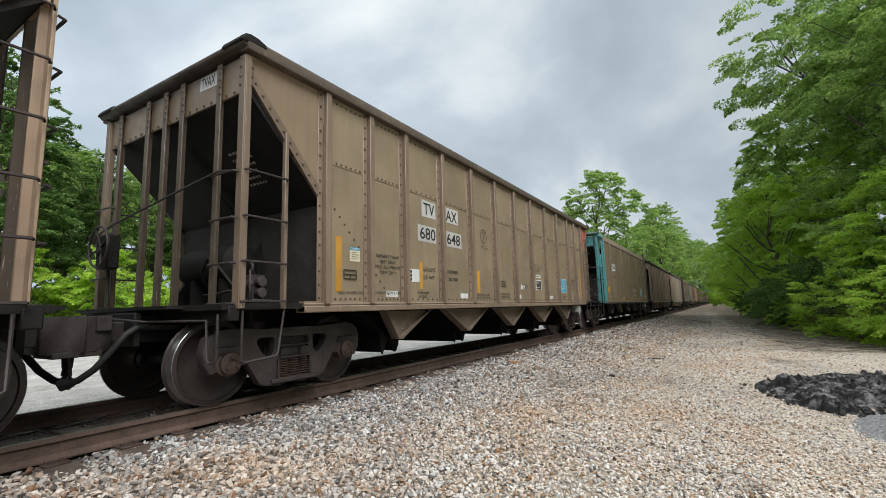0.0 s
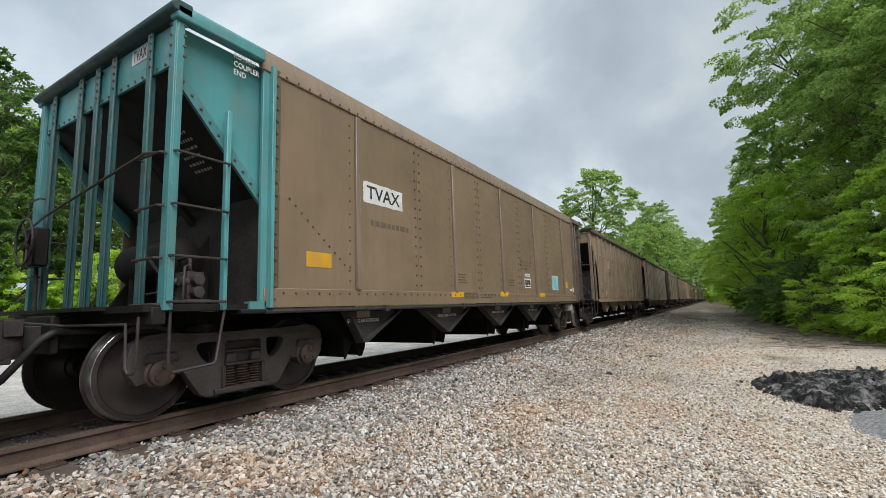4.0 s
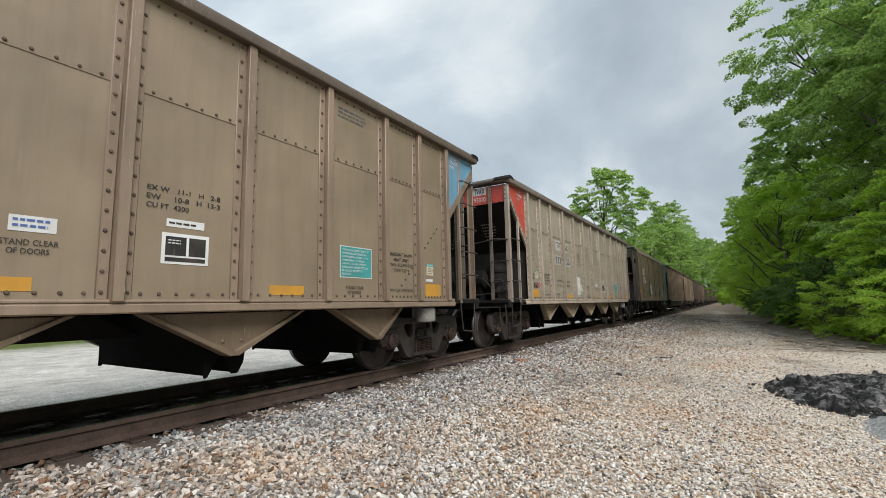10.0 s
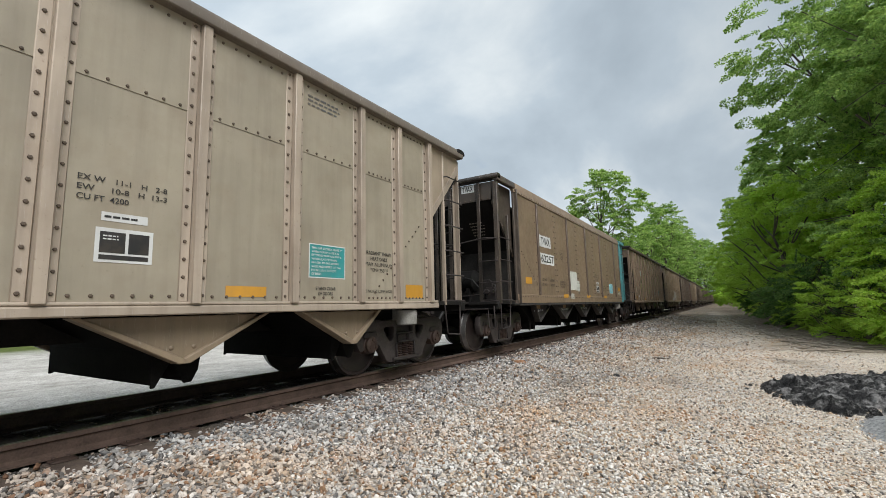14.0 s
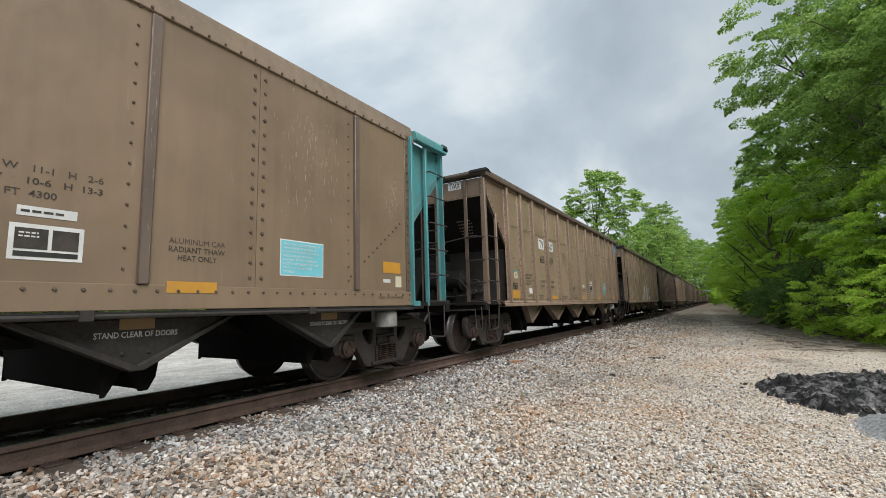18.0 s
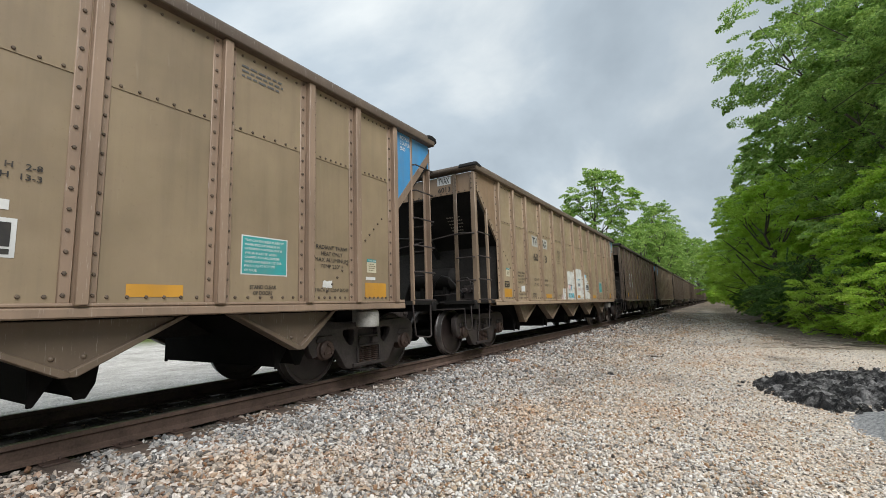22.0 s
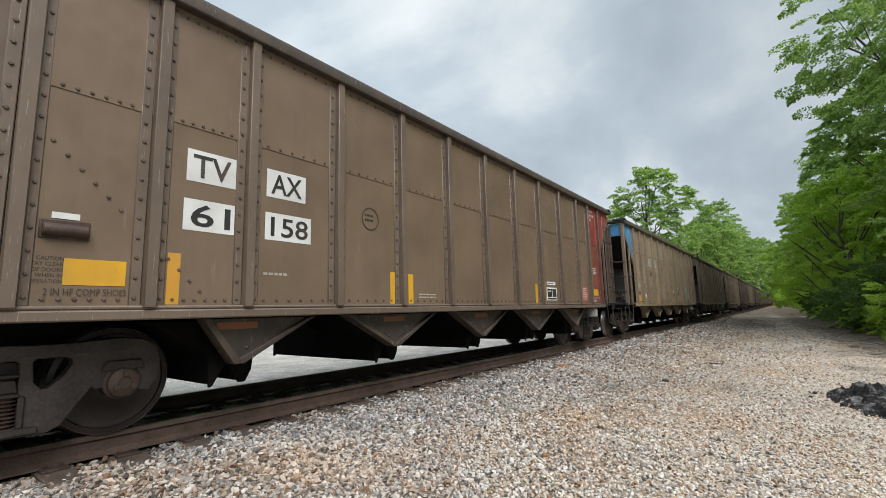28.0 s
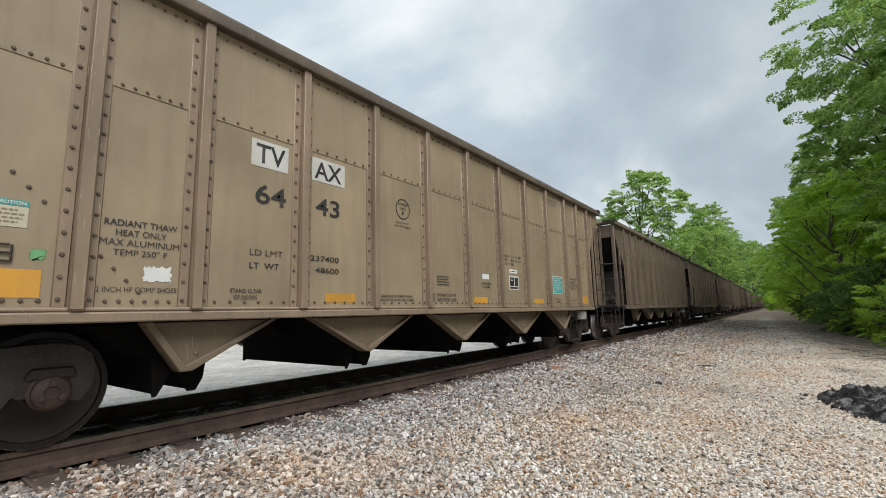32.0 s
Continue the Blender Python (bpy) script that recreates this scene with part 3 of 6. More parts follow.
    if brake:
        P("brake_housing", SH["brake_housing"], BLACK, at=pose(-0.98, -0.20, 1.80))
        P("hand_brake_wheel", SH["hand_brake_wheel"], CAST, at=pose(-0.98, -0.24, 1.86), label="hand brake wheel")
        P("brake_chain_rod", Geo().tube([(-0.98, -0.12, 1.7), (-0.98, -0.10, 1.1)], 0.02), CAST)
        P("brake_cylinder", SH["brake_cylinder"], BLACK, at=pose(0.86, 0.80, FLOOR_Z + 0.10) @ Matrix.Scale(1.5, 4), label="upright black brake cylinder")
        P("brake_pipe", Geo().tube([(1.1, 0.35, FLOOR_Z + 0.1), (0.8, 0.2, FLOOR_Z + 0.5), (0.6, 0.25, FLOOR_Z + 0.55), (0.4, 0.3, FLOOR_Z + 0.4), (0.2, 0.5, FLOOR_Z + 0.2)], 0.018, 8), RUBBER)
    else:
        P("brake_cylinder", SH["brake_cylinder"], BLACK, at=pose(0.45, 0.42, FLOOR_Z + 0.02))
        P("brake_pipe", Geo().tube([(1.1, 0.35, FLOOR_Z + 0.1), (0.8, 0.2, FLOOR_Z + 0.3), (0.5, 0.25, FLOOR_Z + 0.25), (0.2, 0.3, FLOOR_Z + 0.45), (0.0, 0.5, FLOOR_Z + 0.4)], 0.018), RUBBER)
    r = Geo()
    for x in (1.14, 0.40, 0.02, -0.40, -1.14):
        for z in (3.36, 3.44, 3.52, 3.60, 3.67):
            r.bolt((x + 0.03, -0.03, z), "y", sign=-1)
    for k in range(22):
        r.bolt((-1.5 + k * 0.143, 0.02, 3.34), "y", sign=-1)
    for k in range(10):
        f = k / 9
        r.bolt((1.578 - inset, 0.12 + 0.84 * f, 3.42 - drop - 0.93 * f))
    for z in (3.36, 3.46, 3.56, 3.66):
        r.bolt((1.604, 0.06, z))
        r.bolt((1.53, -0.025, z), "y", sign=-1)
    tagged(P("rivets", r, RIVET), kind="stuff")


def side_rivets(car, ribs, rows=17, seam=True, second=True, seam_z=SEAM_Z):
    r = Geo()
    for y in ribs:
        for k in range(rows):
            z = FLOOR_Z + 0.06 + k * (TOP_Z - FLOOR_Z - 0.1) / (rows - 1)
            r.bolt((1.574, y - 0.08, z))
            if second:
                r.bolt((1.572, y + 0.102, z), r=0.0155)
    for i in range(len(ribs) - 1):
        a, b = ribs[i] + 0.2, ribs[i + 1] - 0.18
        n = 6
        for k in range(n):
            y = a + (b - a) * k / (n - 1)
            if seam:
                r.bolt((1.567, y, seam_z), r=0.0155)
                r.bolt((1.567, y, TOP_Z - 0.06), r=0.0155)
            r.bolt((1.56 if seam else 1.573, y, FLOOR_Z + 0.05), r=0.017)
    for k in range(13):
        y, z = 1.30 + k * 0.088, 2.26 - k * 0.088
        for yy in (y, LONG - y):
            if all(not -0.13 < yy - b < 0.15 for b in ribs):
                r.bolt((1.561, yy, z), r=0.017)
    tagged(part("rivets", r, RIVET, car), kind="stuff")


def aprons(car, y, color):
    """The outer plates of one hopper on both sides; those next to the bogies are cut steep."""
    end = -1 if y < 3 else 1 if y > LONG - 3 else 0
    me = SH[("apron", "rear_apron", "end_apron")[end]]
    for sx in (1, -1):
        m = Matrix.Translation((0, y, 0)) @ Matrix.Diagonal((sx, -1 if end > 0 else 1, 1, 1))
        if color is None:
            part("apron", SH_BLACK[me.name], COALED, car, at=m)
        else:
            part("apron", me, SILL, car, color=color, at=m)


def ribbed_car(paint, sill, band_front, band_back, apron, low=False):
    """A ribbed aluminium coal hopper with five pairs of outlets."""
    car = new("coal_hopper_car")
    under_gear(car)
    for i in range(len(RIBS) - 1):
        w = RIBS[i + 1] - RIBS[i]
        kind = "short" if w < 0.9 else "long"
        for lay in ("lower_", "upper_"):
            part("panel", SH[lay + kind + ("_low" if low else "")], PAINT, car, color=paint, at=(0, RIBS[i], 0))
    part("far_side_sheet", Geo().box(-1.56, -1.545, 1.04, 13.08, FLOOR_Z, TOP_Z), PAINT, car, color=paint)
    for y in RIBS:
        part("rib", SH["rib"], SILL, car, color=sill, at=(0, y, 0))
        part("rib", SH["rib"], SILL, car, color=sill, at=pose(0, y, 0, 0, 0, 180))
    side_rivets(car, RIBS, seam_z=LOW_SEAM if low else SEAM_Z)
    for sx in (1, -1):
        part("side_sill", Geo().box(*sorted((sx * 1.44, sx * 1.61)), 0.81, LONG - 0.81, SILL_Z, FLOOR_Z - 0.03).box(*sorted((sx * 1.50, sx * 1.60)), 0.81, LONG - 0.81, FLOOR_Z - 0.03, FLOOR_Z + 0.004), SILL, car, color=sill, bevel=0.012)
        # chord colour lowered to offset the light on its upward faces
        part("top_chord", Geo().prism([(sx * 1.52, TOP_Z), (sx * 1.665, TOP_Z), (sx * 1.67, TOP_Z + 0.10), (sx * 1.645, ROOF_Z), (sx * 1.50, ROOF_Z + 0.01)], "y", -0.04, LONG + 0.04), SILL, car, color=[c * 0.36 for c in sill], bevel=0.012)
    part("load", Geo().box(-1.5, 1.5, 0.3, LONG - 0.3, 3.30, 3.34), BLACK, car)
    for y in [b + 0.04 for b in RIBS[2::2][:5]]:
        part("chute", SH["chute"], CHUTE_SHADE, car, at=(0, y, 0))
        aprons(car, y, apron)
    end_frame(car, Matrix.Identity(4), sill, band_front, brake=True)
    end_frame(car, flip(LONG), sill, band_back, 3.72, rungs=(1.09, 1.53, 1.95, 2.39, 2.84, 3.26))
    return car


BARS = (2.42, 5.03, 7.18, 9.31, 11.86)
SEAMS = (3.86, 6.04, 8.20, 10.37)


def smooth_car(paint, sill, band_front, band_back, apron):
    """A smooth-sided coal hopper with riveted sheet joints, a canted top and a black lower works."""
    car = new("coal_hopper_car")
    under_gear(car, LONG)
    cuts = (0.98,) + SEAMS + (13.14,)
    for a, b in zip(cuts, cuts[1:]):
        part("panel", Geo().box(1.558, 1.572, a + 0.003, b - 0.003, FLOOR_Z + 0.14, TOP_Z - 0.06), PAINT, car, color=paint)
    part("far_side_sheet", Geo().box(-1.572, -1.545, 0.98, 13.14, FLOOR_Z, TOP_Z), PAINT, car, color=paint)
    part("lower_side_sheet", Geo().box(1.565, 1.590, 0.98, 13.14, FLOOR_Z - 0.05, FLOOR_Z + 0.16), PAINT, car, color=paint, bevel=0.006)
    for y in BARS:
        part("bar_rib", SH["bar_rib"], SILL, car, color=sill, at=(0, y, 0))
        part("bar_rib", SH["bar_rib"], SILL, car, color=sill, at=pose(0, y, 0, 0, 0, 180))
    r = Geo()
    for y in SEAMS:
        for k in range(16):
            for d in (-0.065, 0.065):
                r.bolt((1.572, y + d, FLOOR_Z + 0.26 + k * 0.155), r=0.022, h=0.018)
    for y in BARS:
        for k in range(14):
            r.bolt((1.572, y - 0.14, FLOOR_Z + 0.28 + k * 0.175), r=0.014)
    for k in range(13):
        for yy in (1.30 + k * 0.088, LONG - 1.30 - k * 0.088):
            if all(abs(yy - b) > 0.09 for b in BARS):
                r.bolt((1.572, yy, 2.26 - k * 0.07), r=0.017)
    for k in range(71):
        r.bolt((1.59, 1.05 + k * 0.171, FLOOR_Z + 0.11), r=0.017)
        r.bolt((1.60, 1.05 + k * 0.171, TOP_Z - 0.05), r=0.0155)
    tagged(part("rivets", r, RIVET, car), kind="stuff")
    for sx in (1, -1):
        part("side_sill", Geo().box(*sorted((sx * 1.40, sx * 1.60)), 0.72, LONG - 0.72, SILL_Z + 0.005, FLOOR_Z - 0.055), BLACK, car, color=sill, bevel=0.012)
        part("top_chord", Geo().prism([(sx * 1.54, TOP_Z - 0.08), (sx * 1.598, TOP_Z - 0.08), (sx * 1.53, ROOF_Z + 0.055), (sx * 1.42, ROOF_Z + 0.065)], "y", 0.90, LONG - 0.90), SILL, car, color=paint, bevel=0.01)
        part("end_top_chord", Geo().prism([(sx * 1.53, TOP_Z - 0.02), (sx * 1.65, TOP_Z - 0.02), (sx * 1.65, TOP_Z + 0.10), (sx * 1.60, ROOF_Z), (sx * 1.45, ROOF_Z + 0.01)], "y", -0.04, 0.90), SILL, car, color=band_front, bevel=0.012)
        part("end_top_chord", Geo().prism([(sx * 1.53, TOP_Z - 0.02), (sx * 1.65, TOP_Z - 0.02), (sx * 1.65, TOP_Z + 0.10), (sx * 1.60, ROOF_Z), (sx * 1.45, ROOF_Z + 0.01)], "y", LONG - 0.90, LONG + 0.04), SILL, car, color=band_back, bevel=0.012)
        part("air_line", Geo().tube([(sx * 1.585, 1.0, 0.995), (sx * 1.585, LONG - 1.0, 0.985)], 0.024, 8), COALED, car)
        for y in (3.0, 5.27, 6.67, 7.55, 8.94, 11.1):
            part("pipe_clamp", Geo().box(*sorted((sx * 1.55, sx * 1.62)), y - 0.045, y + 0.045, 0.955, 1.035), COALED, car)
    part("load", Geo().box(-1.4, 1.4, 0.3, LONG - 0.3, 3.30, 3.34), BLACK, car)
    for y in (2.72, 4.97, 7.20, 9.38, 11.56):
        part("chute", SH["chute"], CHUTE_SHADE, car, at=(0, y, 0))
        aprons(car, y, None)
    end_frame(car, Matrix.Identity(4), band_front, band_front, brake=True, capped=False, inset=0.10)
    end_frame(car, flip(LONG), band_back, band_back, 3.72, capped=False, inset=0.10, rungs=(1.09, 1.53, 1.95, 2.39, 2.84, 3.26))
    for y in (1.06, 13.06):
        q, tone = (1, band_front) if y < 5 else (-1, band_back)
        part("corner_strip", Geo().box(1.56, 1.585, *sorted((y, y + q * 0.10)), FLOOR_Z - 0.05, TOP_Z), SILL, car, color=[c * 0.5 for c in paint], bevel=0.006)
        part("corner_flange", Geo().box(1.53, 1.64, *sorted((y - q * 0.004, y - q * 0.05)), FLOOR_Z - 0.05, TOP_Z).box(1.53, 1.575, *sorted((y - q * 0.05, y - q * 0.13)), FLOOR_Z - 0.05, TOP_Z), SILL, car, color=tone, bevel=0.006)
        g = Geo()
        for k in range(19):
            g.bolt((1.585, y + q * 0.05, FLOOR_Z + 0.04 + k * 0.142), r=0.02)
        tagged(part("rivets", g, RIVET, car), kind="stuff")
    return car


# ---- ground, track, stones ----
TRACK_X = -5.6


def height(x, y):
    """The lie of the land: ballast shoulder, trackside path, road and grassy bank beyond the track, wooded bank behind the path."""
    u = x - TRACK_X
    h = np.interp(u, [-60, -34, -24, -18, -3.4, -1.75, -1.3, 1.3, 1.75, 3.3, 9.5, 14, 40, 120], [4.5, 3.0, 0.9, -0.2, -0.42, -0.24, -0.215, -0.215, -0.23, -0.36, -0.37, 0.1, 2.5, 6.0])
    return h + 0.02 * np.sin(x * 1.3 + 0.7 * y) * (np.abs(u) > 2.2) + 0.012 * np.sin(y * 2.1 - x * 0.8) * (np.abs(u) > 1.6)


def ground_material():
    k = Nodes("gravel_ground")
    v = k.coords((1, 1, 1), False)
    warp = k.n("Mix"); warp.data_type = "RGBA"; warp.blend_type = "ADD"; warp.inputs[0].default_value = 0.035
    nz = k.n("TexNoise", Scale=14.0, Detail=3.0)
    k.l(v, nz.inputs["Vector"])
    k.l(v, warp.inputs[6]); k.l(nz.outputs["Color"], warp.inputs[7])
    cells = k.n("TexVoronoi", Scale=26.0)
    k.l(warp.outputs[2], cells.inputs["Vector"])
    fine = k.n("TexVoronoi", Scale=42.0)
    k.l(warp.outputs[2], fine.inputs["Vector"])
    sep = k.n("SeparateColor")
    k.l(cells.outputs["Color"], sep.inputs[0])
    sep2 = k.n("SeparateColor")
    k.l(fine.outputs["Color"], sep2.inputs[0])
    stone = k.ramp(sep.outputs[0], (0.0, (0.20, 0.20, 0.20)), (0.22, (0.42, 0.41, 0.40)), (0.45, (0.58, 0.55, 0.50)), (0.62, (0.46, 0.36, 0.26)), (0.74, (0.30, 0.32, 0.34)), (0.88, (0.66, 0.63, 0.58)), (1.0, (0.38, 0.24, 0.14)))
    chips = k.ramp(sep2.outputs[0], (0.0, (0.28, 0.265, 0.245)), (0.25, (0.52, 0.49, 0.45)), (0.5, (0.74, 0.71, 0.66)), (0.72, (0.42, 0.37, 0.32)), (0.85, (0.80, 0.78, 0.74)), (1.0, (0.36, 0.28, 0.21)))
    pos = k.n("SeparateXYZ")
    k.l(v, pos.inputs[0])
    wob = k.noise(v, 0.5, 4)
    wadd = k.n("Math"); wadd.operation = "MULTIPLY_ADD"; wadd.inputs[1].default_value = 2.4; wadd.inputs[2].default_value = -1.2
    k.l(wob, wadd.inputs[0])
    xs = k.n("Math"); xs.operation = "ADD"
    k.l(pos.outputs["X"], xs.inputs[0]); k.l(wadd.outputs[0], xs.inputs[1])

    def band(a, b):
        r = k.n("MapRange", **{"From_Min": a, "From_Max": b})
        k.l(xs.outputs[0], r.inputs["Value"])
        return r.outputs[0]
    # stone tone darkened towards the track to paint shade into the gaps between stones
    near = k.mix(band(-2.0, 0.2), k.mix(1.0, stone, (0.55, 0.52, 0.49), "MULTIPLY"), k.mix(1.0, chips, (1.12, 1.09, 1.06), "MULTIPLY"))
    tint = k.ramp(k.noise(v, 0.35, 5), (0.35, (0.78, 0.76, 0.74)), (0.65, (1.12, 1.06, 0.97)))
    near = k.mix(1.0, near, tint, "MULTIPLY")
    stain = k.ramp(k.noise(k.coords((1.0, 0.55, 1.0), False), 0.8, 6, 0.6), (0.57, 0.0), (0.70, 0.5))
    near = k.mix(stain, near, (0.16, 0.14, 0.12))
    tan = k.ramp(k.noise(v, 1.7, 5, 0.6), (0.50, 0.0), (0.70, 0.40))
    near = k.mix(tan, near, (0.44, 0.33, 0.21))
    dirt = k.ramp(k.noise(v, 5.0, 8, 0.7), (0.3, (0.13, 0.098, 0.072)), (0.7, (0.36, 0.29, 0.225)))
    slant = k.n("Math"); slant.operation = "MULTIPLY_ADD"; slant.inputs[1].default_value = 0.055
    k.l(pos.outputs["Y"], slant.inputs[0]); k.l(xs.outputs[0], slant.inputs[2])
    side = k.n("MapRange", **{"From_Min": 1.75, "From_Max": 2.9})
    k.l(slant.outputs[0], side.inputs["Value"])
    along = k.n("Math"); along.operation = "ADD"
    k.l(pos.outputs["Y"], along.inputs[0]); k.l(wadd.outputs[0], along.inputs[1])
    away = k.n("MapRange", **{"From_Min": 13.6, "From_Max": 15.6})
    k.l(along.outputs[0], away.inputs["Value"])
    both = k.n("Math"); both.operation = "MULTIPLY"
    k.l(side.outputs[0], both.inputs[0]); k.l(away.outputs[0], both.inputs[1])
    near = k.mix(both.outputs[0], near, dirt)
    # cinder bed between the rails; its dark tone also holds the train's shade
    cinder_shade = k.ramp(k.noise(v, 22, 5), (0.3, (0.03, 0.026, 0.022)), (0.7, (0.16, 0.14, 0.125)))
    near = k.mix(band(-4.2, -4.9), near, cinder_shade)
    road = k.ramp(k.noise(k.coords((1.0, 0.75, 1.0), False), 1.6, 10, 0.78), (0.34, (0.36, 0.34, 0.31)), (0.52, (0.54, 0.52, 0.485)), (0.66, (0.70, 0.68, 0.65)))
    road = k.mix(0.55, road, k.ramp(sep2.outputs[1], (0.0, 0.45), (0.3, 0.85), (1.0, 1.25)), "MULTIPLY")
    near = k.mix(band(-6.4, -7.6), near, road)
    grass = k.ramp(k.noise(v, 5, 7, 0.7), (0.3, (0.055, 0.085, 0.020)), (0.7, (0.16, 0.19, 0.06)))
    near = k.mix(band(-19.5, -22.5), near, grass)
    hgt = k.mix(band(-2.0, 0.2), cells.outputs["Distance"], fine.outputs["Distance"])
    inv = k.n("Invert")
    k.l(hgt, inv.inputs["Color"])
    k.bump(inv.outputs[0], 0.9, 0.03)
    return k.done(near, 0.9, 0.0, 0.2)


def ground():
    xs = np.unique(np.concatenate([np.linspace(-420, -40, 12), np.linspace(-40, -9, 24), np.linspace(-9, -1.5, 76), np.linspace(-1.5, 6, 40), np.linspace(6, 30, 12), np.linspace(30, 420, 10)]))
    ys = np.unique(np.concatenate([np.linspace(-250, -6, 14), np.linspace(-6, 24, 150), np.linspace(24, 80, 60), np.linspace(80, 900, 24)]))
    X, Y = np.meshgrid(xs, ys)
    Z = height(X, Y)
    n = len(xs)
    v = np.stack([X, Y, Z], -1).reshape(-1, 3)
    f = [(j * n + i, j * n + i + 1, (j + 1) * n + i + 1, (j + 1) * n + i) for j in range(len(ys) - 1) for i in range(n - 1)]
    me = bpy.data.meshes.new("ground")
    me.from_pydata(v.tolist(), [], f)
    me.shade_smooth()
    me.materials.append(ground_material())
    tagged(new("ground", me), "pale gravel trackside path with ballast shoulder and grassy bank", "ground", kind="structure")


ground()


def stone_material():
    """Limestone greys and whites by the track, more tan and ochre pebbles towards the path."""
    k = Nodes("crushed_stone")
    r = k.n("NewGeometry").outputs["Random Per Island"]
    cool = k.ramp(r, (0.0, (0.07, 0.065, 0.063)), (0.12, (0.17, 0.175, 0.18)), (0.30, (0.32, 0.32, 0.315)), (0.46, (0.46, 0.445, 0.425)), (0.58, (0.33, 0.265, 0.205)), (0.70, (0.52, 0.50, 0.475)), (0.84, (0.74, 0.73, 0.71)), (0.93, (0.30, 0.19, 0.125)), (1.0, (0.15, 0.095, 0.07)))
    warm = k.ramp(r, (0.0, (0.11, 0.10, 0.09)), (0.12, (0.34, 0.32, 0.295)), (0.26, (0.62, 0.58, 0.52)), (0.42, (0.86, 0.83, 0.78)), (0.55, (0.52, 0.39, 0.26)), (0.68, (0.66, 0.57, 0.46)), (0.82, (0.84, 0.82, 0.78)), (0.92, (0.46, 0.29, 0.165)), (1.0, (0.30, 0.19, 0.115)))
    v = k.coords((1, 1, 1), False)
    pos = k.n("SeparateXYZ")
    k.l(v, pos.inputs[0])
    wob = k.n("Math"); wob.operation = "MULTIPLY_ADD"; wob.inputs[1].default_value = 5.0
    k.l(k.noise(v, 0.7, 4), wob.inputs[0]); k.l(pos.outputs["X"], wob.inputs[2])
    zone = k.n("MapRange", **{"From_Min": -1.6, "From_Max": 1.2})
    k.l(wob.outputs[0], zone.inputs["Value"])
    c = k.mix(zone.outputs[0], cool, warm)
    drift = k.ramp(k.noise(k.coords((1.0, 0.7, 1.0), False), 0.9, 5, 0.6), (0.48, 0.0), (0.66, 0.55))
    c = k.mix(drift, c, k.mix(1.0, c, (1.0, 0.74, 0.52), "MULTIPLY"))
    stain = k.ramp(k.noise(k.coords((1.0, 0.55, 1.0), False), 0.8, 6, 0.6), (0.57, 0.0), (0.70, 0.55))
    c = k.mix(stain, c, (0.14, 0.125, 0.11))
    c = k.mix(0.5, c, k.ramp(k.noise(v, 70, 5, 0.7), (0.3, 0.30), (0.7, 1.0)), "MULTIPLY")
    k.bump(k.noise(v, 160, 3), 0.25, 0.004)
    return k.done(c, 0.85, 0.0, 0.25)


STONE = stone_material()


def rock_shapes(count, rng, coarse):
    """A few angular stones of twenty faces, or of eight for those far off."""
    b = bmesh.new()
    if coarse:
        for p in ((1, 0, 0), (-1, 0, 0), (0, 1, 0), (0, -1, 0), (0, 0, 1), (0, 0, -1)):
            b.verts.new(p)
        b.verts.ensure_lookup_table()
        for i in (0, 1):
            for j, k in ((2, 4), (4, 3), (3, 5), (5, 2)):
                b.faces.new([b.verts[q] for q in ((i, j, k) if i == 0 else (i, k, j))])
        b.verts.index_update()
    else:
        bmesh.ops.create_icosphere(b, subdivisions=1, radius=1.0)
    base = np.array([v.co[:] for v in b.verts])
    tri = np.array([[v.index for v in f.verts] for f in b.faces])
    b.free()
    out = []
    for _ in range(count):
        p = base * rng.uniform(0.62, 1.3, (len(base), 1)) * rng.uniform((0.75, 0.6, 0.45), (1.25, 1.0, 0.8))
        out.append(p)
    return out, tri


def scatter(name, xy, size, label, seed, lift=0.25, coarse=False):
    rng = np.random.default_rng(seed)
    shapes, tri = rock_shapes(14, rng, coarse)
    nv = len(shapes[0])
    n = len(xy)
    q = rng.normal(size=(n, 4))
    q /= np.linalg.norm(q, axis=1, keepdims=True)
    w, x, y, z = q.T
    R = np.stack([1 - 2 * (y * y + z * z), 2 * (x * y - z * w), 2 * (x * z + y * w), 2 * (x * y + z * w), 1 - 2 * (x * x + z * z), 2 * (y * z - x * w), 2 * (x * z - y * w), 2 * (y * z + x * w), 1 - 2 * (x * x + y * y)], -1).reshape(n, 3, 3)
    pick = rng.integers(0, len(shapes), n)
    P = np.array(shapes)[pick] * size[:, None, None]
    P = np.einsum("nij,nkj->nki", R, P)
    P[:, :, 2] *= 0.85
    P[:, :, :2] += xy[:, None, :]
    P[:, :, 2] += (height(xy[:, 0], xy[:, 1]) + size * rng.uniform(lift - 0.5, lift + 0.7, n))[:, None]
    V = P.reshape(-1, 3)
    F = (tri[None] + (np.arange(n) * nv)[:, None, None]).reshape(-1, 3)
    me = bpy.data.meshes.new(name)
    me.vertices.add(len(V)); me.vertices.foreach_set("co", V.astype("f").ravel())
    me.loops.add(F.size); me.loops.foreach_set("vertex_index", F.astype("i").ravel())
    me.polygons.add(len(F)); me.polygons.foreach_set("loop_start", np.arange(0, F.size, 3, dtype="i"))
    me.update(calc_edges=True)
    me.shade_flat()
    me.materials.append(STONE)
    return tagged(new(name, me), label, "gravel", kind="stuff")


